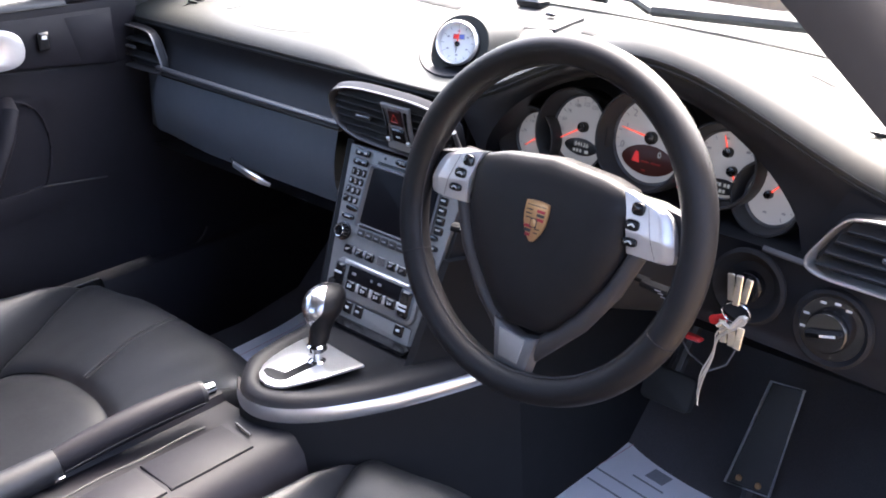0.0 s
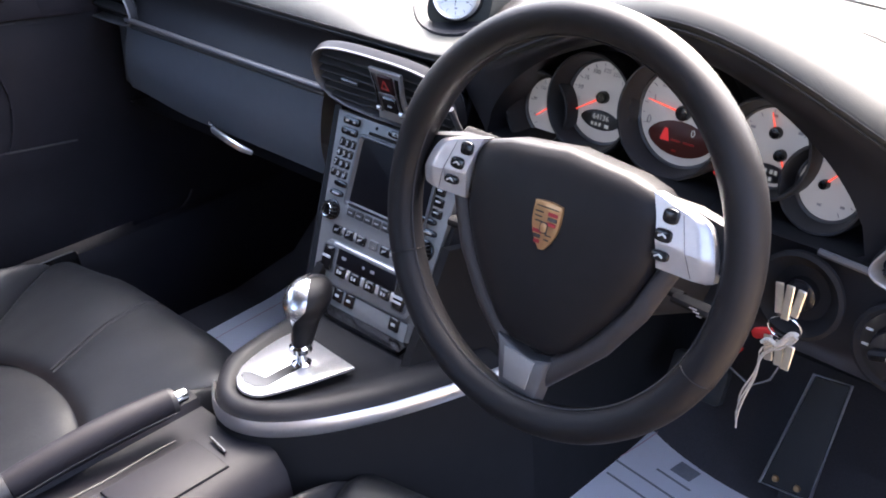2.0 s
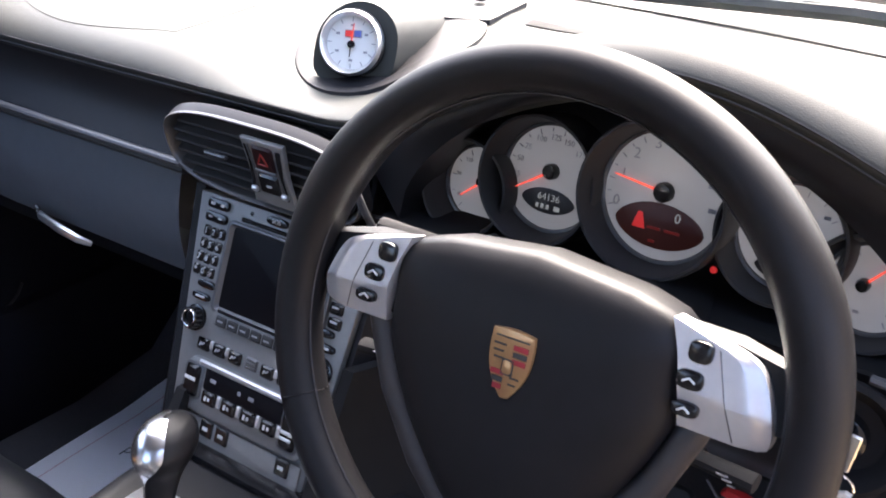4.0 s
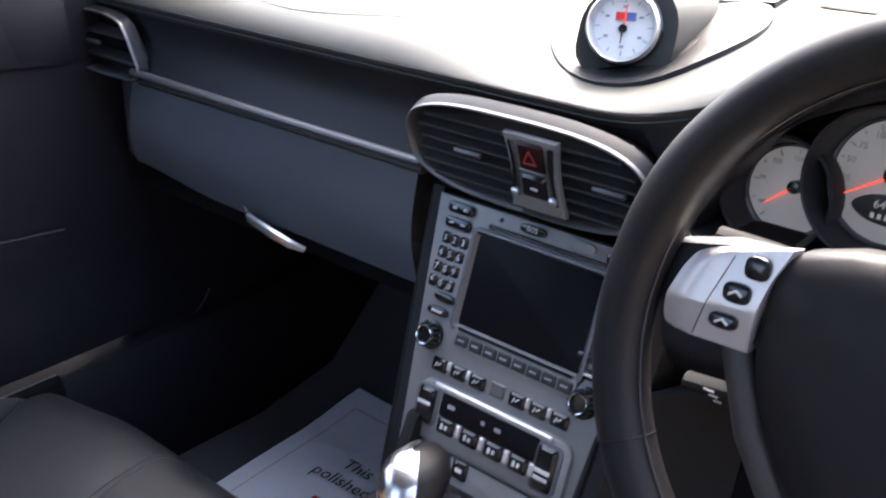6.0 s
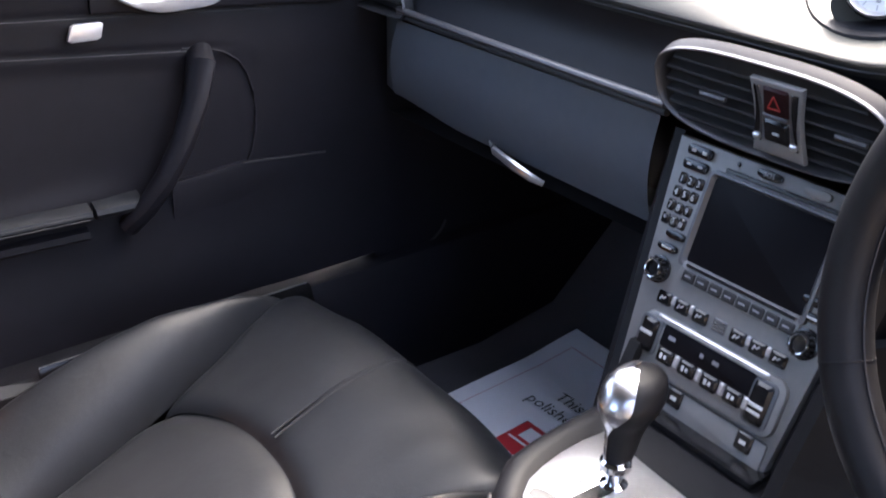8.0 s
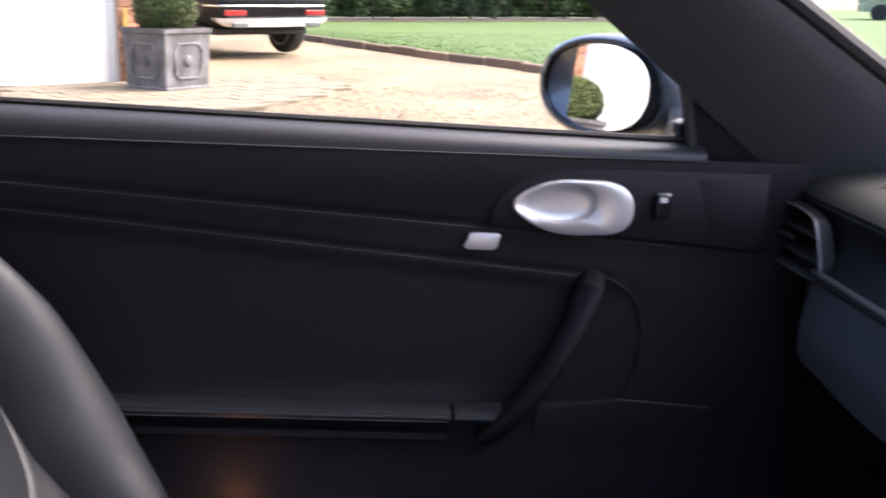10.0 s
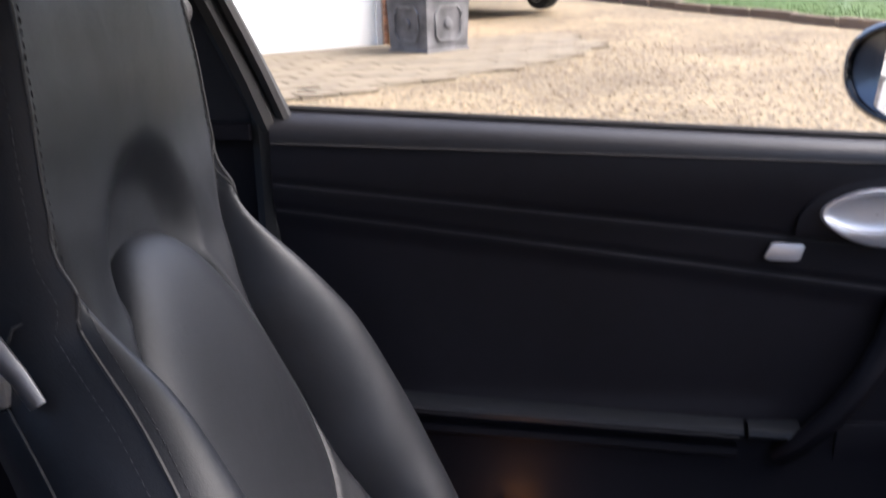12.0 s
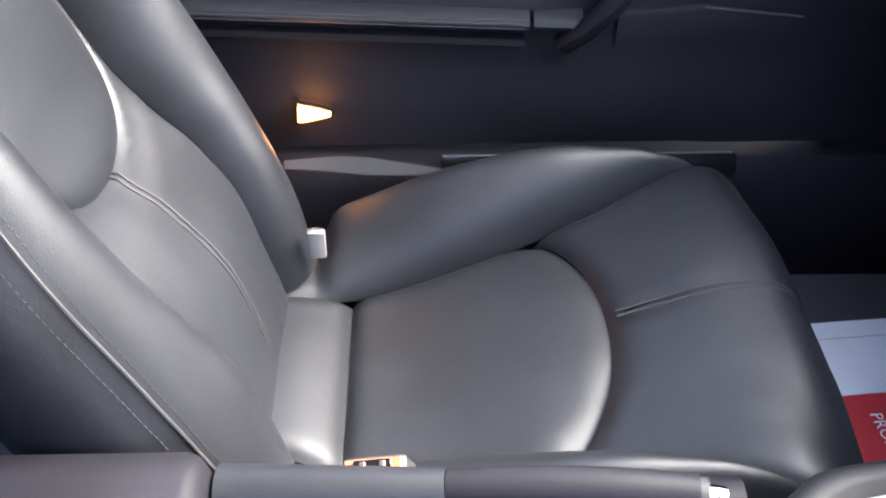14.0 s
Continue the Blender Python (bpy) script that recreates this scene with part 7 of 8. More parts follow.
    part("grey_tab", Shape().slab([(-0.1935, 0.7345), (-0.1885, 0.7315), (-0.160, 0.7305), (-0.1555, 0.7325), (-0.1505, 0.7475), (-0.1535, 0.7500), (-0.182, 0.7515), (-0.187, 0.7500)], 0.006, 0.002).moved(m), SILVER, root, "small pale tab")
    sw = part("lock_switch", Shape().box((0.020, 0.030, 0.010), (0.036, 0.784, 0.010), 0.003).moved(m), GLOSSBLACK, root, "black lock switch")
    part("switch_mark", Shape().box((0.008, 0.006, 0.0006), (0.036, 0.791, 0.0154)).moved(m), LIGHTINK, sw, smooth=False)
    part("speaker_corner", Shape().slab([(0.098, 0.7385), (0.163, 0.731), (0.163, 0.813), (0.078, 0.8155)], 0.0055, 0.003).moved(m), VINYL, root, "black corner panel")
    # marker lamp at the rear foot of the door
    lm = frame_of((-0.684, 0, 0), (0, 1, 0), (0, 0, 1))
    part("lamp_seat", Shape().slab([(-0.486, 0.397), (-0.474, 0.397), (-0.438, 0.4075), (-0.453, 0.414), (-0.486, 0.4225)], 0.006, 0.002).moved(lm), VINYL, root, "black lamp mount")
    part("marker_lamp", Shape().slab([(-0.483, 0.4000), (-0.473, 0.4000), (-0.4425, 0.4080), (-0.455, 0.4122), (-0.482, 0.4192)], 0.018, 0.002).moved(lm), AMBER, root, "lit amber marker lamp")
    return root


def sill_plate():
    r = thing("sill_plate", (-0.70, -0.1, 0.345), "black sill plate with a bright edge in the door opening", "sill plate")
    m = frame_of((-0.6555, -0.122, 0.337), (0, 1, 0), (-0.35, 0, 0.937))
    face = rounded(0.372, 0.034, 0.008)
    part("plate", Shape().slab(face, 0.005, 0.001).moved(m), GLOSSBLACK, r)
    rim = [(-0.184, 0.017)] + [(-0.17 + 0.34 * i / 8, 0.017) for i in range(9)] + [(0.180, 0.0165)]
    part("edge", Shape().tube([m @ Vector((x, y, 0.0052)) for x, y in rim], 0.0012, 6), SATIN, r, "bright edge")


def door_mirror():
    root = thing("door_mirror", (-0.80, 0.11, 0.88), "dark metallic oval door mirror reflecting the garage", "door mirror")
    c = Vector((-0.975, 0.036, 0.891))
    n = Vector((0.421, -0.908, 0.075)).normalized()
    h = Vector((0.52, -0.85, 0.06)).normalized()
    m = frame_of(c, Vector((-h.y, h.x, 0)), Vector((0, 0, 1)) - h * h.z)
    # glass sits in a bowl that tapers forwards
    ov = oval(0.246, 0.138, 44, 2.3)
    rings = [[m @ Vector((x * k + sx, y * k, z)) for x, y in ov] for k, z, sx in ((0.90, 0.002, 0), (0.97, 0.010, 0), (1.03, 0.006, 0), (1.09, -0.014, 0.002), (1.08, -0.05, 0.006), (0.95, -0.085, 0.012), (0.6, -0.112, 0.02), (0.1, -0.122, 0.025))]
    part("housing", Shape().loft(rings), MIRRORBODY, root, "dark metallic housing", sharp=60)
    part("rim", Shape().tube([m @ Vector((x * 0.93, y * 0.93, 0.006)) for x, y in ov], 0.005, 8, close=True), GLOSSBLACK, root, "black rim")
    gm = frame_of(c + (m.to_3x3() @ Vector((0, 0, 0.007))), Vector((-n.y, n.x, 0)), Vector((0, 0, 1)) - n * n.z)
    part("glass", Shape().slab([(x * 0.85, y * 0.87) for x, y in ov], 0.002, 0.0005).moved(gm), MIRROR, root, "silvered mirror glass", smooth=False)
    arm = Shape().loft([[(x, y + dy, z) for y, z in ((0.055, 0.832), (0.10, 0.828), (0.13, 0.842), (0.12, 0.878), (0.085, 0.888), (0.06, 0.872))] for x, dy in ((-0.71, 0.0), (-0.78, 0.012), (-0.84, 0.030), (-0.90, 0.045))])
    part("foot", arm, MIRRORBODY, root, "dark metallic foot")
    part("foot_plate", Shape().box((0.012, 0.026, 0.020), (-0.728, 0.070, 0.868), 0.004), SATIN, root, "pale foot catch")


# ---- footwell things ----
def pedals():
    r = thing("accelerator_pedal", (0.42, 0.50, 0.18), "black accelerator pedal with bright metal frame", "pedal")
    m = frame_of((0.438, 0.470, 0.290), (1, 0.0, 0.02), (0.30, 0.30, 1))
    part("pad", Shape().slab([(-0.045, -0.060), (0.019, -0.055), (0.030, 0.106), (-0.014, 0.102)], 0.010, 0.002).moved(m), RUBBER, r, "black ribbed rubber pad")
    fr = [(-0.047, -0.062), (0.021, -0.057), (0.032, 0.108), (-0.016, 0.104)]
    part("frame", Shape().tube([m @ Vector((x, y, 0.010)) for x, y in fr], 0.0022, 6, close=True), ALU, r, "bright metal edge")
    part("hinge", Shape().tube([m @ Vector((-0.013, -0.050, -0.004)), m @ Vector((-0.015, -0.085, -0.012)), (0.424, 0.452, 0.160)], 0.012, 8), PLASTIC, r, "black hinge foot")
    for x in (-0.028, 0.002):
        part("stud", Shape().lathe([(0.005, 0), (0.004, 0.003), (0.001, 0.004)], 12).moved(m @ Matrix.Translation((x, -0.048, 0.010))), GOLD, r)
    b = thing("brake_pedal", (0.27, 0.52, 0.25), "black rubber brake pedal on a steel arm", "pedal")
    mb = frame_of((0.275, 0.47, 0.33), (1, 0, 0), (0, 0.4, 1))
    part("pad", Shape().slab(rounded(0.085, 0.055, 0.010), 0.012, 0.004).moved(mb), RUBBER, b)
    part("arm", Shape().tube([mb @ Vector((0, 0.01, 0)), (0.275, 0.56, 0.45), (0.275, 0.60, 0.58)], 0.010, 8), PLASTIC, b)


def paper_mat(name, m, w, h, label, marks):
    root = thing(name, m.translation, label, "paper mat", "paper floor mats")

    def f(u, v):
        x, y = (u - 0.5) * w, (v - 0.5) * h
        return m @ Vector((x, y, 0.010 + 0.006 * math.sin(5 * x + 2) * math.cos(7 * y) + 0.02 * smooth_step(0.1, 0.24, y) * smooth_step(0.0, 0.3, abs(x))))
    s = Shape().grid(f, 24, 24)
    n = len(s.v)
    s.add([p - Vector((0, 0, 0.0015)) for p in s.v[:n]], [tuple(reversed(q)) for q in s.f])
    part("sheet", s, PAPER, root, "white printed paper")

    def strip(name, x0, y0, x1, y1, mat, text="", label=""):
        q = Shape().grid(lambda u, v: Vector(f((x0 + (x1 - x0) * u) / w + 0.5, (y0 + (y1 - y0) * v) / h + 0.5)) + Vector((0, 0, 0.0012)), 10, 6)
        return part(name, q, mat, root, label, smooth=False)
    marks(root, strip, f, w, h)
    return root


def lettering_on(root, text, size, x, y, f, w, h, mat, spin=0.0):
    """Words laid on a curved sheet: flat letters bent to follow it."""
    cu = bpy.data.curves.new("words", "FONT")
    cu.body, cu.size, cu.align_x, cu.align_y, cu.resolution_u = text, size, "CENTER", "CENTER", 2
    ob = bpy.data.objects.new("words", cu)
    scene.collection.objects.link(ob)
    me = bpy.data.meshes.new_from_object(ob.evaluated_get(bpy.context.evaluated_depsgraph_get()))
    bpy.data.objects.remove(ob)
    s = Shape()
    c, sn = math.cos(spin), math.sin(spin)
    s.add([Vector(f((x + v.co.x * c - v.co.y * sn) / w + 0.5, (y + v.co.x * sn + v.co.y * c) / h + 0.5)) + Vector((0, 0, 0.0032)) for v in me.vertices], [tuple(p.vertices) for p in me.polygons])
    part("words", s, mat, root, "printed words", smooth=False)


def papers():
    def passenger_marks(root, strip, f, w, h):
        strip("rule", -0.150, -0.20, -0.1485, 0.19, PINKINK, label="thin pink rule")
        strip("rule", -0.150, 0.188, 0.165, 0.190, PINKINK)
        strip("emblem", -0.035, 0.125, 0.005, 0.158, GREYINK, label="small grey emblem")
        lettering_on(root, "This vehicle", 0.030, 0.000, 0.085, f, w, h, INK)
        lettering_on(root, "polished and", 0.030, -0.020, 0.052, f, w, h, INK)
        strip("banner", -0.055, -0.130, 0.165, 0.012, REDINK, label="red banner")
        lettering_on(root, "PROFESSIONAL", 0.021, 0.048, -0.062, f, w, h, PAPER)
        strip("banner_line", -0.050, -0.030, 0.160, -0.026, PAPER)
        strip("banner_patch", -0.040, -0.020, 0.010, 0.004, PAPER, label="pale printed shape")

    def driver_marks(root, strip, f, w, h):
        strip("rule", -0.145, -0.20, -0.1435, 0.20, PINKINK, label="thin pink rule")
        strip("rule", -0.145, 0.199, 0.165, 0.2005, GREYINK)
        strip("emblem", -0.080, 0.125, -0.046, 0.152, GREYINK, label="small grey emblem")
        for k, ww in enumerate((0.03, 0.09, 0.07)):
            strip("line_of_print", -0.063 - ww, 0.110 - 0.03 * k, -0.063 + ww, 0.114 - 0.03 * k, GREYINK)
    paper_mat("paper_mat", Matrix.Translation((-0.358, 0.250, 0.160)) @ Matrix.Rotation(radians(4), 4, "Z"), 0.36, 0.46,
              "white printed paper mat on the passenger footwell floor", passenger_marks)
    paper_mat("paper_mat", Matrix.Translation((0.322, 0.312, 0.158)) @ Matrix.Rotation(radians(-7), 4, "Z"), 0.36, 0.46,
              "white printed paper mat on the driver footwell floor", driver_marks)
    hk = thing("footwell_hook", (-0.70, 0.29, 0.33), "small dark trim edge in the passenger footwell", "trim clip")
    part("edge", Shape().tube([(-0.692, 0.275, 0.334), (-0.691, 0.290, 0.338), (-0.690, 0.305, 0.350), (-0.690, 0.315, 0.365)], 0.0022, 6), PLASTIC, hk)


# ---- outside ----
HEDGE_A, HEDGE_B = Vector((-33.5, 11.0, 0)), Vector((-26.5, -4.5, 0))


def lawn_edge(x):
    """Where the lawn begins, along the drive."""
    return lerp_table([(-26, -4.0), (-19.4, -0.9), (-15.4, 0.85), (-12.2, 2.35), (-9.0, 3.65), (-7.2, 4.10), (-6.0, 4.25), (-3.0, 4.6), (4, 5.2), (14, 6.2)], x)


def ground():
    s = Shape()
    s.grid(lambda u, v: ((u - 0.5) * 400, (v - 0.5) * 400, -0.02), 8, 8)
    solid("ground", s, GRAVEL, "pale gravel drive", "gravel", "structure", smooth=False)
    g = Shape().grid(lambda u, v: (-14 + 17 * u, -9 + 15 * v, -0.012 + 0.008 * noise.noise((-14 + 17 * u, -9 + 15 * v, 0)) + 0.012 * noise.noise(((-14 + 17 * u) * 6, (-9 + 15 * v) * 6, 3))), 220, 200)
    solid("drive", g, GRAVEL, "pale loose gravel drive with scattered stones", "gravel", "structure")
    rnd = random.Random(4)
    st = Shape()
    for i in range(5200):
        x, y = rnd.uniform(-10.5, -3.2), rnd.uniform(-3.0, 4.0)
        r = rnd.uniform(0.006, 0.018)
        k = len(st.v)
        pts = [Vector((x, y, r * 0.7))] + [Vector((x + r * rnd.uniform(0.7, 1.2) * math.cos(a), y + r * rnd.uniform(0.7, 1.2) * math.sin(a), r * rnd.uniform(-0.2, 0.3))) for a in (0, 1.25, 2.5, 3.75, 5.0)]
        st.add(pts, [(0, 1, 2), (0, 2, 3), (0, 3, 4), (0, 4, 5), (0, 5, 1)])
    solid("gravel_stones", st, GRAVEL, "loose pale gravel stones", "gravel", "stuff", smooth=False)
    # lawn sheet, kerb stones, earth strip
    L = Shape()
    xs = [-60 + 75 * i / 90 for i in range(91)]
    L.loft([[(x, lawn_edge(x) + 0.10, 0.05) for x in xs], [(x, lawn_edge(x) + 3, 0.06) for x in xs], [(x, lawn_edge(x) + 60, 0.06) for x in xs]], cap=False, loop=False)
    solid("lawn", L, GRASS, "close mown green lawn", "lawn", "structure")
    bl = Shape()
    for i in range(30000):
        x = -22 + 18 * rnd.random() ** 0.8
        y = lawn_edge(x) + 0.12 + 7 * rnd.random() ** 1.6
        h, a = rnd.uniform(0.015, 0.04), rnd.uniform(0, 6.3)
        w = 0.007
        bl.add([(x - w * math.cos(a), y - w * math.sin(a), 0.045), (x + w * math.cos(a), y + w * math.sin(a), 0.045), (x + rnd.uniform(-0.02, 0.02), y + rnd.uniform(-0.02, 0.02), 0.05 + h)], [(0, 1, 2)])
    solid("grass_blades", bl, BLADES, "short green grass blades", "grass", "stuff", smooth=False)
    p = Shape().loft([[(-12.1 - 0.9 * t, 6.0 + 2.1 * t + k, 0.068) for t in [i / 8 * 3 for i in range(9)]] for k in (-0.10, 0.16)], cap=False, loop=False)
    solid("path", p, PATHWHITE, "narrow pale path across the lawn", "path", "structure")
    hd = HEDGE_B - HEDGE_A
    ho = Vector((-hd.y, hd.x, 0)).normalized()
    e = Shape().grid(lambda u, v: HEDGE_A + hd * u + ho * (1.1 - 3.0 * v + 0.15 * noise.noise((u * 40, 0, v))) + Vector((0, 0, 0.075)), 40, 3)
    solid("earth", e, EARTH, "bare dark earth under the hedge", "earth", "structure")


def light_blocking_wall():
    """An added unseen wall beside and behind the driver side that blocks light there."""
    w = Shape().add(*prism([(1.60, -0.85, -0.05), (1.60, -7.0, -0.05), (1.60, -7.0, 1.75), (1.60, -0.85, 1.75)], (0.10, 0, 0)))
    w.add(*prism([(1.57, -0.80, 1.75), (1.57, -7.0, 1.75), (1.73, -7.0, 1.75), (1.73, -0.80, 1.75)], (0, 0, 0.05)))
    solid("wall_boundary", w, BLOCKER, "plain dark unseen wall added to block light on the driver side", "wall", "structure", smooth=False)


def kerbs():
    root = thing("kerb", (-12, 2.4, 0), "weathered stone kerb round the lawn", "kerb")
    root["kind"] = "structure"
    x = -19.5
    i = 0
    base = link_mesh("stone", Shape().box((0.90, 0.10, 0.15), (0, 0, 0.02), 0.015), KERB)
    first = True
    while x < 3.0:
        x1 = x + 0.92 * 0.9
        a = Vector((x, lawn_edge(x), 0))
        b = Vector((x1, lawn_edge(x1), 0))
        ob = base if first else new("stone", base.data)
        first = False
        ob.parent = root
        ob.matrix_parent_inverse = Matrix.Identity(4)
        d = b - a
        ob.matrix_basis = Matrix.Translation((a + b) / 2 - root.location + Vector((0, 0.03 * math.sin(i * 2.1), 0.008 * math.sin(i * 3.7)))) @ Matrix.Rotation(math.atan2(d.y, d.x), 4, "Z") @ Matrix.Diagonal((d.length / 0.92, 1, 1, 1))
        x = x1
        i += 1




def hedge():
    root = thing("hedge", (-30, 3, 0), "tall dense dark green conifer hedge behind the lawn", "hedge")
    rnd = random.Random(9)
    d = (HEDGE_B - HEDGE_A)
    out = Vector((d.y, -d.x, 0)).normalized()
    if out.x < 0:
        out = -out
    n = 60
    # backing sheet whose dark colour gives the shade between the leaves
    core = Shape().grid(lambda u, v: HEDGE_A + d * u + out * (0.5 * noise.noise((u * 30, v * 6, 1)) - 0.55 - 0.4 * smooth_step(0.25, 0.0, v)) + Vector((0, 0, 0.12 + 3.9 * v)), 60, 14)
    part("core", core, HEDGE_SHADE, root, "hedge core coloured dark for the shade behind the leaves")
    lv = Shape()
    for i in range(90000):
        u, v = rnd.random(), rnd.random()
        z = 0.20 + 3.7 * v + 0.18 * noise.noise((u * 25, 3.3, 0.2)) * (1 - v)
        bulge = 0.55 * noise.noise((u * 30, v * 6, 1)) + 0.25 * noise.noise((u * 90, v * 18, 2))
        p = HEDGE_A + d * u + out * (bulge - 0.15 + rnd.uniform(-0.3, 0.12) - 0.35 * smooth_step(0.2, 0.0, v)) + Vector((0, 0, z))
        a = Vector((rnd.gauss(0, 1), rnd.gauss(0, 1), rnd.gauss(0, 0.7) + 0.4)).normalized()
        b = a.cross(Vector((rnd.gauss(0, 1), rnd.gauss(0, 1), rnd.gauss(0, 1)))).normalized()
        s = rnd.uniform(0.028, 0.062)
        lv.add([p - b * s * 0.45, p + a * s, p + b * s * 0.45, p - a * s], [(0, 1, 2, 3)])
    lo = part("leaves", lv, LEAF, root, "dark green foliage", smooth=False)
    tagged(lo, kind="stuff")
    for i in range(14):
        u = (i + rnd.random()) / 14
        p = HEDGE_A + d * u + out * (-0.45)
        part("stem", Shape().tube([p, p + Vector((0.03, 0.05, 0.4)), p + Vector((rnd.uniform(-0.2, 0.2), rnd.uniform(-0.2, 0.2), 1.1))], lambda t: 0.06 - 0.03 * t, 6), BARK, root, "brown bare stem")


GA, GD = Vector((-10.47, -2.53, 0)), Vector((0.57, -0.82, 0)).normalized()
GN = Vector((0.82, 0.57, 0)).normalized()


def on_garage(s, out, z):
    """s metres along the facade towards the rear of the car, out from the wall."""
    return GA + GD * s + GN * out + Vector((0, 0, z))


def garage():
    root = thing("garage", on_garage(1.5, -0.2, 0), "brick garage with white painted doors", "garage")
    def block(s0, s1, z0, z1, d0, d1):
        return Shape().add(*prism([on_garage(s0, d0, z0), on_garage(s1, d0, z0), on_garage(s1, d0, z1), on_garage(s0, d0, z1)], GN * (d1 - d0)))
    w = Shape()
    for s0, s1, z0, z1 in ((-0.78, 0.0, 0, 3.0), (0.0, 3.18, 2.3, 3.0), (3.18, 3.72, 0, 3.0), (3.72, 7.2, 2.3, 3.0), (7.2, 8.30, 0, 3.0), (8.30, 11.6, 2.3, 3.0), (11.6, 12.4, 0, 3.0)):
        q = block(s0, s1, z0, z1, -0.30, -0.012)
        w.add(q.v, q.f)
    side = Shape().add(*prism([on_garage(-0.78, -0.012, 0), on_garage(-0.78, -6.0, 0), on_garage(-0.78, -6.0, 3.0), on_garage(-0.78, -0.012, 3.0)], GD * 0.25))
    w.add(side.v, side.f)
    wl = part("wall", w, MORTAR, root, "brick wall with pale mortar", smooth=False)
    for k, (s0, s1) in enumerate(((0.0, 3.18), (3.72, 7.2), (8.30, 11.6))):
        dr = part("garage_door", block(s0 + 0.05, s1 - 0.05, 0.01, 2.26, -0.16, -0.10), WHITEPAINT, root, "white painted garage door", smooth=False)
        for i in range(int((s1 - s0) / 0.30)):
            s = s0 + 0.18 + 0.30 * i
            part("board_joint", block(s, s + 0.006, 0.02, 2.25, -0.102, -0.0985), WHITEPAINT, dr, smooth=False)
        for a, b, z0, z1 in ((s0, s0 + 0.06, 0, 2.3), (s1 - 0.06, s1, 0, 2.3), (s0, s1, 2.24, 2.3)):
            part("door_frame", block(a, b, z0, z1, -0.15, -0.06), WHITEPAINT, root, "white door frame", smooth=False)
    part("roof", block(-1.0, 12.6, 3.0, 3.15, -3.0, 0.35), PIPE, root, "dark eaves", smooth=False)
    # bricks of the two piers
    rnd = random.Random(2)
    bw, bh = 0.215, 0.065
    mesh = {}
    for mat in (BRICK, BRICK_PALE):
        b = Shape().box((bw, 0.03, bh), (0, 0, 0), 0.005)
        ob = link_mesh("brick", b, mat, smooth=False)
        mesh[mat.name] = ob.data
        bpy.data.objects.remove(ob)
    yaw = math.atan2(GD.y, GD.x)
    for s0, s1 in ((-0.77, 0.0), (7.2, 8.30)):
        for row in range(39 if s0 < 0 else 24):
            z = 0.04 + row * 0.075
            s = s0 + (0.0 if row % 2 else -0.11)
            while s < s1 - 0.02:
                c0, c1 = max(s, s0), min(s + bw, s1)
                if c1 - c0 > 0.04:
                    pale = rnd.random() < 0.05
                    ob = new("brick", mesh[(BRICK_PALE if pale else BRICK).name])
                    ob.parent = wl
                    p = on_garage((c0 + c1) / 2, -0.012 + rnd.uniform(-0.003, 0.004), z)
                    ob.matrix_basis = Matrix.Translation(p - root.location) @ Matrix.Rotation(yaw, 4, "Z") @ Matrix.Diagonal(((c1 - c0) / bw, 1, 1, 1))
                s += bw + 0.010
    dp = thing("downpipe", on_garage(-0.60, 0.06, 0), "dark round downpipe on the brick wall", "downpipe")
    part("pipe", Shape().tube([on_garage(-0.60, 0.06, z) for z in (0.02, 1.0, 2.0, 2.9)], 0.040, 14), PIPE, dp)
    for z in (0.5, 1.35, 2.2):
        part("bracket", Shape().tube([on_garage(-0.60, 0.06, z), on_garage(-0.60, 0.06, z + 0.05)], 0.050, 14), PIPE, dp)
    ba = thing("batten", on_garage(-0.10, 0.05, 0), "ochre wooden batten leaning by the garage door", "batten")
    part("board", block(-0.085, -0.045, 0.0, 0.75, 0.0, 0.03), WOODEDGE, ba, smooth=False)


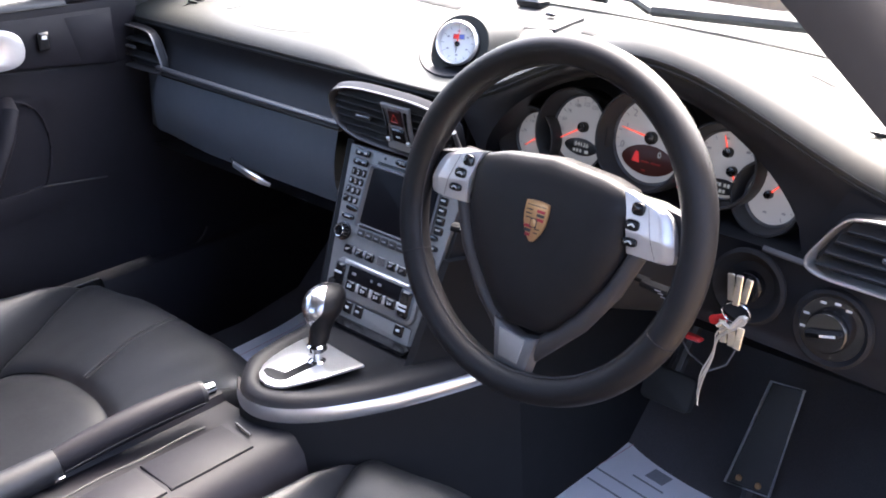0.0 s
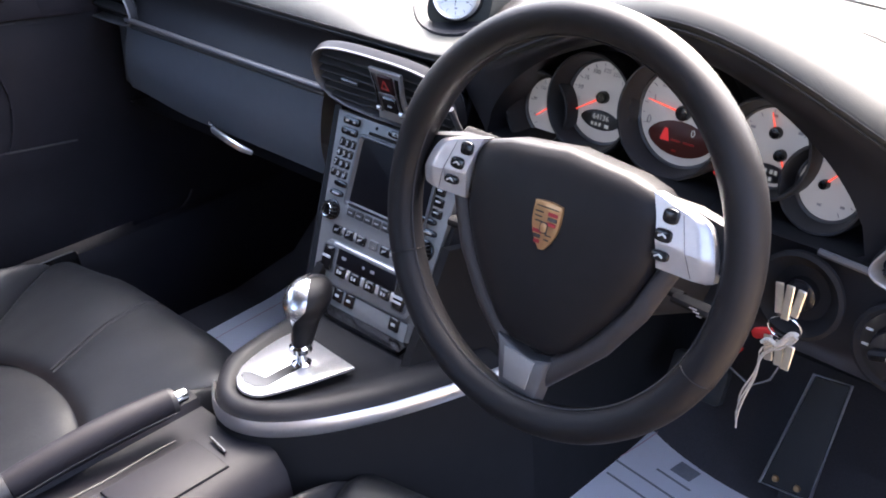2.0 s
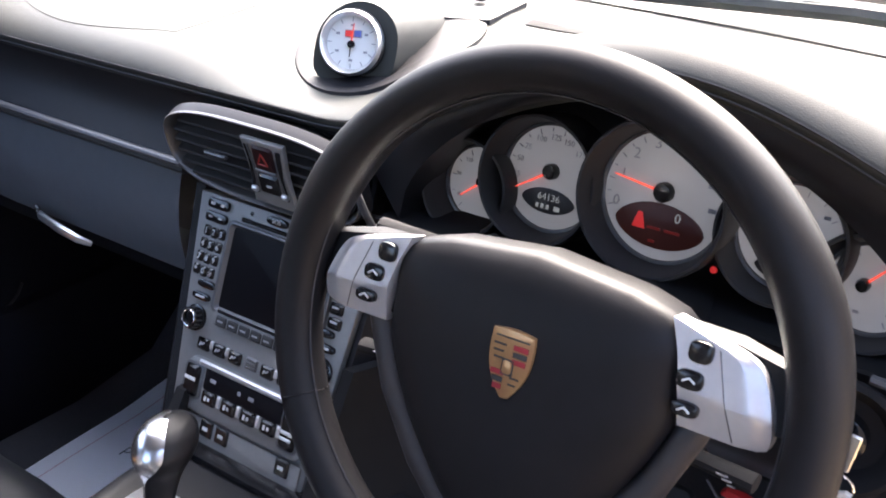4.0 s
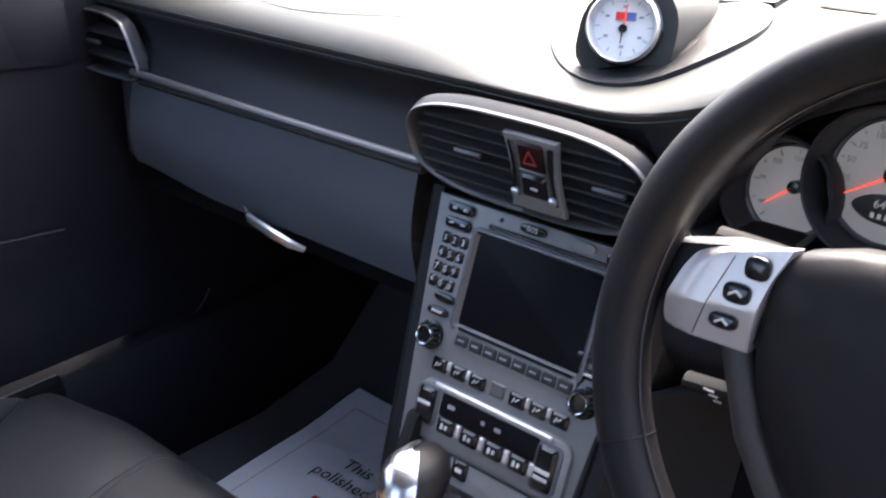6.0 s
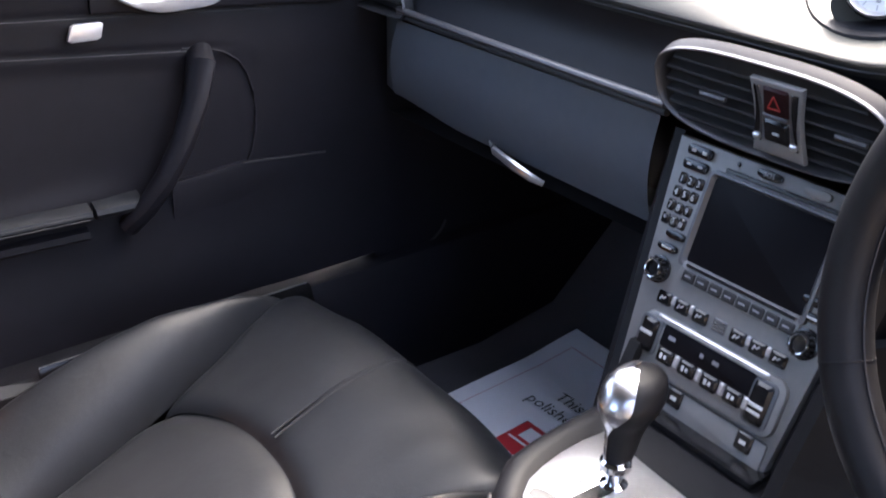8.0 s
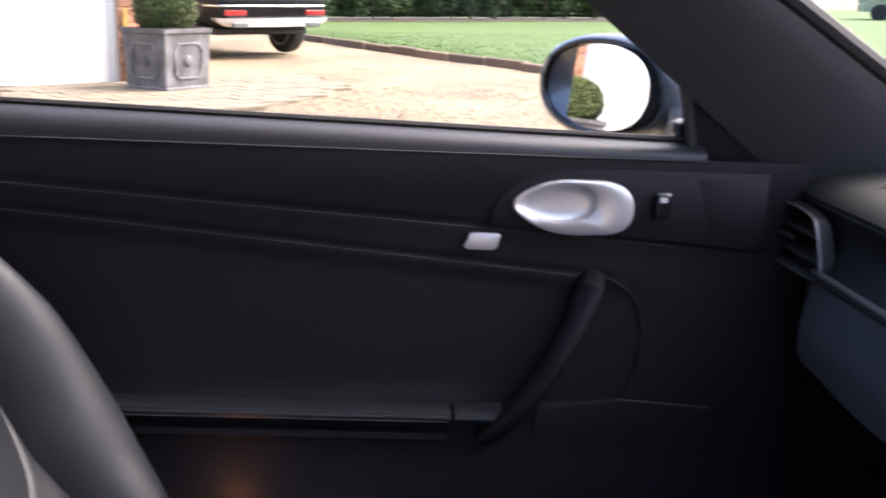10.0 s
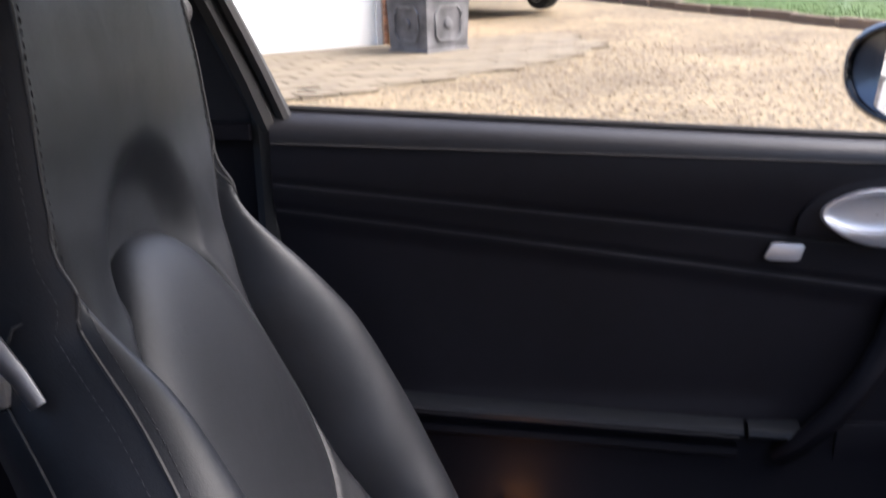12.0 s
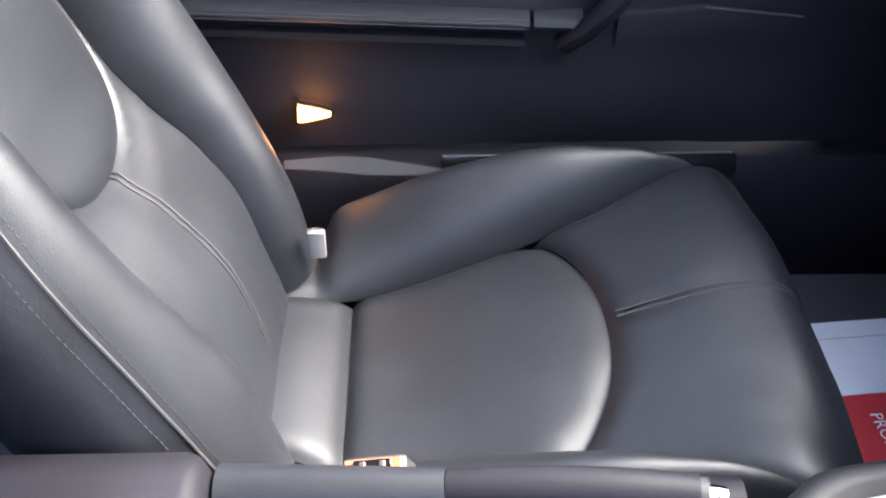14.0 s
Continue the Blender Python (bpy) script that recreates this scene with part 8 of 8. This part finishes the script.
def planter(c, label):
    yaw = math.atan2(GD.y, GD.x) + radians(17)
    m = Matrix.Translation(c) @ Matrix.Rotation(yaw, 4, "Z")
    root = thing("planter", c, label, "planter", "planters by the garage")
    def sq(h, z):
        return [m @ Vector((x, y, z)) for x, y in ((h, h), (-h, h), (-h, -h), (h, -h))]
    part("box", Shape().loft([sq(0.285, 0.0), sq(0.285, 0.03), sq(0.27, 0.045), sq(0.29, 0.53), sq(0.305, 0.545), sq(0.305, 0.585), sq(0.27, 0.585), sq(0.265, 0.50)]), LEAD, root, "grey lead box", smooth=False)
    part("soil", Shape().loft([sq(0.268, 0.50), sq(0.268, 0.53)]), EARTH, root, "dark soil", smooth=False)
    oct_ = [(-0.17, -0.10), (-0.12, -0.16), (0.12, -0.16), (0.17, -0.10), (0.17, 0.10), (0.12, 0.16), (-0.12, 0.16), (-0.17, 0.10)]
    for k in range(4):
        f = m @ Matrix.Rotation(k * math.pi / 2, 4, "Z")
        ring = Shape().tube([f @ Vector((x, 0.282 + 0.01 * (z + 0.28) / 0.5, z + 0.285)) for x, z in oct_], 0.010, 6, close=True)
        part("moulding", ring, LEADPALE, root, "raised octagonal moulding")
        e = Shape().lathe([(0.055, 0), (0.05, 0.012), (0.03, 0.02), (0.001, 0.016)], 12).moved(f @ frame_of((0, 0.283, 0.285), (-1, 0, 0), (0, 0, 1)))
        part("boss", e, LEAD, root, "small raised boss")
    t = thing("topiary_ball", c + Vector((0, 0, 0.5)), "clipped green box ball growing in the planter", "shrub", "box balls")
    part("stem", Shape().tube([c + Vector((0, 0, 0.52)), c + Vector((0, 0, 0.72))], 0.03, 8), BARK, t)
    rnd = random.Random(5)
    lv = Shape()
    # ball behind the leaves, its inner shade painted as dark green
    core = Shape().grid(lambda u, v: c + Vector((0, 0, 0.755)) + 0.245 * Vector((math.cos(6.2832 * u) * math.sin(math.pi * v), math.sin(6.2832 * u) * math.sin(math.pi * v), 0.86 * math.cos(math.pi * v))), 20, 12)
    part("core", core, HEDGE_SHADE, t)
    for i in range(9000):
        n = Vector((rnd.gauss(0, 1), rnd.gauss(0, 1), rnd.gauss(0, 1))).normalized()
        if n.z < -0.75:
            continue
        p = c + Vector((0, 0, 0.755)) + Vector((n.x, n.y, n.z * 0.86)) * (0.285 + 0.018 * noise.noise(n * 4) + rnd.uniform(-0.03, 0.012) + (rnd.uniform(0.0, 0.035) if i % 9 == 0 else 0.0))
        a = (n + Vector((rnd.gauss(0, 0.7), rnd.gauss(0, 0.7), rnd.gauss(0, 0.7)))).normalized()
        b = a.cross(Vector((rnd.gauss(0, 1), rnd.gauss(0, 1), rnd.gauss(0, 1)))).normalized()
        s = rnd.uniform(0.010, 0.024)
        lv.add([p - b * s * 0.5, p + a * s, p + b * s * 0.5, p - a * s * 0.6], [(0, 1, 2, 3)])
    tagged(part("leaves", lv, BOX_LEAF, t, "small clipped leaves", smooth=False), kind="stuff")


def paving():
    root = thing("paving", (-9, -2, 0), "worn stone paving apron in front of the garage", "paving")
    root["kind"] = "structure"
    part("bed", Shape().loft([[(x, y, z) for x, y in pave_outline()] for z in (-0.05, 0.006)]), JOINT, root, "sandy bed", smooth=False)
    rnd = random.Random(3)
    base = None
    poly = pave_outline()
    for i in range(-14, 34):
        for j in range(0, 14):
            s = i * 0.31 + (0.155 if j % 2 else 0.0)
            o = 0.12 + j * 0.235
            p = on_garage(s, o, 0)
            if not inside(poly, p.x, p.y, 0.12):
                continue
            if base is None:
                ob = base = link_mesh("slab", Shape().box((0.300, 0.225, 0.03), (0, 0, 0), 0.006), SLAB, smooth=False)
            else:
                ob = new("slab", base.data)
            ob.parent = root
            ob.matrix_basis = Matrix.Translation(p - root.location + Vector((0, 0, 0.002 + rnd.uniform(-0.003, 0.004)))) @ Matrix.Rotation(math.atan2(GD.y, GD.x) + rnd.uniform(-0.01, 0.01), 4, "Z")


def pave_outline():
    out = []
    for i in range(25):
        t = i / 24
        s = 7.5 - 9.6 * t
        d = lerp_table([(-2.1, 0.35), (-1.9, 1.0), (-1.5, 1.65), (-0.8, 2.2), (0.2, 2.6), (1.6, 2.95), (4.0, 3.3), (7.5, 3.6)], s)
        p = on_garage(s, d, 0)
        out.append((p.x, p.y))
    for s in (-2.1, 7.5):
        p = on_garage(s, -0.10, 0)
        out.append((p.x, p.y))
    return out


def inside(poly, x, y, margin):
    ok = False
    for (x0, y0), (x1, y1) in zip(poly, poly[1:] + poly[:1]):
        if (y0 > y) != (y1 > y) and x < (x1 - x0) * (y - y0) / (y1 - y0) + x0:
            ok = not ok
    return ok


def suv():
    c = Vector((-14.4, -1.2, 0))
    m = Matrix.Translation(c) @ Matrix.Rotation(radians(38), 4, "Z")     # local x points back
    root = thing("parked_car", c, "large black estate off-roader parked on the drive", "car")

    def plan(rear, front, w, z, r=0.22):
        """A level outline with rounded rear corners."""
        pts = [(front, -w * 0.94), (front + 0.25, -w)]
        for k in range(7):
            a = radians(-90 + 15 * k)
            pts.append((rear - r + r * math.cos(a), -w + r + r * math.sin(a)))
        pts += [(rear + 0.035, -0.35 * w), (rear + 0.045, 0.0), (rear + 0.035, 0.35 * w)]
        for k in range(7):
            a = radians(15 * k)
            pts.append((rear - r + r * math.cos(a), w - r + r * math.sin(a)))
        pts += [(front + 0.25, w), (front, w * 0.94)]
        return [m @ Vector((x, y, z)) for x, y in pts]
    part("body", Shape().loft([plan(rr, -4.9, w, z) for rr, w, z in ((-0.10, 0.88, 0.44), (-0.03, 0.94, 0.50), (-0.01, 0.965, 0.70), (-0.015, 0.965, 1.02), (-0.03, 0.955, 1.08))]), BLACKPAINT, root, "glossy black body", sharp=50)
    part("cabin", Shape().loft([plan(rr, fr, w, z) for rr, fr, w, z in ((-0.035, -3.5, 0.955, 1.08), (-0.04, -3.5, 0.945, 1.30), (-0.07, -3.45, 0.92, 1.45), (-0.20, -3.1, 0.85, 1.75), (-0.32, -2.8, 0.78, 1.96), (-0.45, -2.6, 0.70, 2.03), (-0.9, -2.3, 0.5, 2.05))]), BLACKPAINT, root, "black tailgate and upper body", sharp=50)
    rw = Shape().grid(lambda u, v: m @ Vector((-0.012 - 0.255 * v - 0.30 * (v - 0.62) * max(0, v - 0.62) - 0.05 * (2 * u - 1) ** 2, (2 * u - 1) * (0.74 - 0.13 * v), 1.465 + 0.47 * v)), 14, 8)
    n = len(rw.v)
    back = m.to_3x3() @ Vector((-0.03, 0, -0.012))
    rw.add([p + back for p in rw.v[:n]], [tuple(reversed(f)) for f in rw.f])
    part("rear_window", rw, CARGLASS, root, "dark rear window")
    for sy in (-1, 1):
        sw = Shape().loft([[m @ Vector((x, sy * (w + 0.012), z)) for x in (-0.42 - k, -1.35)] + [m @ Vector((x, sy * (w - 0.03), z)) for x in (-1.35, -0.42 - k)] for z, w, k in ((1.47, 0.915, 0.0), (1.62, 0.882, 0.06), (1.80, 0.836, 0.16))])
        part("side_window", sw, CARGLASS, root, "dark side window")
        # tail lamp wrapped round the corner
        def lamp(z0, z1, grow, a0, a1):
            q = Shape()
            def f(u, v):
                z = z0 + (z1 - z0) * v
                side = a1 - (a1 - 38) * smooth_step(1.22, 1.49, z) ** 1.3       # the lamp narrows upwards
                a = radians(a0 + (side - a0) * u)
                edge = 1 + grow
                t = (z - 1.08) / 0.42
                return m @ Vector((-0.25 - 0.02 * t + 0.222 * edge * math.cos(a), sy * (0.725 - 0.03 * t + 0.222 * edge * math.sin(a)), z))
            return q.grid(f, 14, 6)
        tl = lamp(1.08, 1.48, 0.07, -8, 100)
        inner = lamp(1.08, 1.48, -0.15, -8, 100)
        k = len(tl.v)
        tl.add(inner.v, [tuple(reversed(f)) for f in inner.f])
        t = part("tail_lamp", tl, TAILRED, root, "red tail lamp")
        part("tail_lamp_band", lamp(1.13, 1.20, 0.085, 0, 92), TAILWHITE, t, "pale lamp band")
        part("tail_lamp_band", lamp(1.34, 1.37, 0.085, 4, 70), TAILWHITE, t)
        part("corner_strip", lamp(1.045, 1.075, 0.075, -6, 100), SILVER, root, "bright strip below the lamp")
        part("reflector", Shape().box((0.02, 0.34, 0.07), (0.035, sy * 0.66, 0.615), 0.006).moved(m), TAILRED, root, "red bumper reflector")
        part("exhaust", Shape().box((0.05, 0.24, 0.07), (0.055, sy * 0.60, 0.455), 0.012).moved(m), SATIN, root, "dark exhaust trim")
        for wx in (-0.95, -3.95):
            w = part("wheel", Shape().lathe([(0.001, -0.11), (0.30, -0.11), (0.37, -0.09), (0.385, -0.05), (0.385, 0.05), (0.37, 0.09), (0.30, 0.11), (0.001, 0.11)], 36).moved(m @ frame_of((wx, sy * 0.84, 0.385), (1, 0, 0), (0, 0, 1))), TYRE, root, "black tyre")
            part("rim", Shape().lathe([(0.001, -0.04), (0.24, -0.04), (0.265, -0.118), (0.25, -0.12), (0.23, -0.05), (0.001, -0.06)], 30).moved(m @ frame_of((wx, sy * 0.84, 0.385), (-sy, 0, 0), (0, 0, 1))), SILVER, w, "silver rim")
    part("bumper", Shape().loft([plan(rr, -0.6, w, z, 0.26) for rr, w, z in ((-0.02, 0.95, 0.53), (0.015, 0.97, 0.58), (0.02, 0.975, 0.86), (-0.01, 0.965, 0.93))]), BLACKPAINT, root, "black bumper", sharp=50)
    part("bumper_step", Shape().box((0.06, 0.98, 0.045), (0.045, 0, 0.885), 0.012).moved(m), SILVER, root, "bright bumper step")
    part("bumper_line", Shape().loft([plan(rr, -0.5, w, z, 0.26) for rr, w, z in ((0.022, 0.978, 0.698), (0.026, 0.981, 0.708), (0.022, 0.978, 0.718))]), CHROME, root, "chrome line")
    part("under_guard", Shape().loft([[m @ Vector((x, y, z)) for x, y in ((-0.02, -w), (0.05, -w * 0.8), (0.062, 0), (0.05, w * 0.8), (-0.02, w), (-0.15, w), (-0.15, -w))] for w, z in ((0.74, 0.43), (0.90, 0.50), (0.93, 0.545))]), SILVER, root, "silver under guard")
    part("axle", Shape().box((0.5, 1.5, 0.10), (-0.55, 0, 0.36), 0.02).moved(m), RUBBER, root, "dark underside")
    part("plate_surround", Shape().loft([[m @ Vector((x, y * k, z)) for x, y in ((-0.02, -0.40), (0.020, -0.39), (0.024, 0), (0.020, 0.39), (-0.02, 0.40))] for k, z in ((0.78, 1.105), (0.83, 1.115), (0.95, 1.25), (1.0, 1.37))]), SILVER, root, "bright plate surround", sharp=40)
    part("number_plate", Shape().box((0.008, 0.54, 0.17), (0.024, 0.0, 1.235), 0.003).moved(m), PLATE, root, "yellow plate with dark bars")
    for i in range(6):
        part("plate_bar", Shape().box((0.002, 0.040, 0.080), (0.0295, -0.20 + 0.075 * i + (0.04 if i > 2 else 0), 1.235)).moved(m), GREYINK, root, smooth=False)
    part("handle_bar", Shape().box((0.04, 0.86, 0.075), (0.018, 0, 1.395), 0.018).moved(m), CHROME, root, "chrome handle strip")
    part("waist_line", Shape().box((0.012, 0.98, 0.010), (0.012, 0, 1.085), 0.003).moved(m), SILVER, root)
    part("emblem", Shape().lathe([(0.030, 0), (0.038, 0.004), (0.034, 0.008), (0.001, 0.006)], 24).moved(m @ frame_of((0.0, 0, 1.475), (0, 1, 0), (-0.3, 0, 1))), SILVER, root, "round emblem")
    for y0, ww in ((-0.48, 0.32), (0.52, 0.12)):
        part("script_bar", Shape().box((0.004, ww, 0.022), (-0.008, y0, 1.455)).moved(m), SILVER, root, "pale script", smooth=False)
    part("rear_wiper", Shape().tube([m @ Vector((-0.075, -0.02, 1.625)), m @ Vector((-0.085, 0.14, 1.62)), m @ Vector((-0.10, 0.30, 1.61))], 0.014, 6), RUBBER, root)


def far_car():
    m = Matrix.Translation((-38.0, 21.5, 0)) @ Matrix.Rotation(radians(60), 4, "Z")
    root = thing("far_car", m.translation, "silver car parked far beyond the lawn", "car")
    rings = [[m @ Vector((x, y, z)) for y, z in ((-0.85, 0.35), (-0.88, 0.8), (0.88, 0.8), (0.85, 0.35))] for x in (-2.1, -1.9, 1.9, 2.1)]
    part("body", Shape().loft(rings), SILVERCAR, root, "silver body")
    rings = [[m @ Vector((x * k, y, z)) for x, y in ((-1.5, -0.8), (1.1, -0.8), (1.1, 0.8), (-1.5, 0.8))] for k, z in ((1.0, 0.8), (0.72, 1.35), (0.68, 1.40))]
    part("cabin", Shape().loft(rings), CARGLASS, root, "dark windows")
    for x in (-1.3, 1.3):
        for y in (-0.8, 0.8):
            part("wheel", Shape().lathe([(0.001, -0.1), (0.32, -0.1), (0.32, 0.1), (0.001, 0.1)], 20).moved(m @ frame_of((x, y, 0.32), (1, 0, 0), (0, 0, 1))), TYRE, root, "black wheel")


# ---- build ----
cabin_shell()
window_panes()
for side in (-1, 1):
    front_pillar(side)
    rear_pillar(side)
dashboard()
centre_vent()
for side in (-1, 1):
    side_vent(side)
instruments()
chrono()
steering_wheel()
driver_switches()
centre_stack()
console()
handbrake()
gear_lever()
passenger_seat = seat("black leather passenger seat with stitched seams, empty")
driver_seat = copy_thing(passenger_seat, Matrix.Translation((0.361, -0.27, 0.19)))
tagged(driver_seat, "black leather driver seat behind the steering wheel, empty")
belt_parts()
passenger_door()
sill_plate()
door_mirror()
pedals()
papers()
ground()
hedge()
planter(Vector((-9.93, -1.98, 0)), "square grey lead planter with moulded panels")
planter(on_garage(8.02, 0.48, 0), "square grey lead planter by the further garage door")
suv()
far_car()
garage()
light_blocking_wall()
kerbs()
paving()
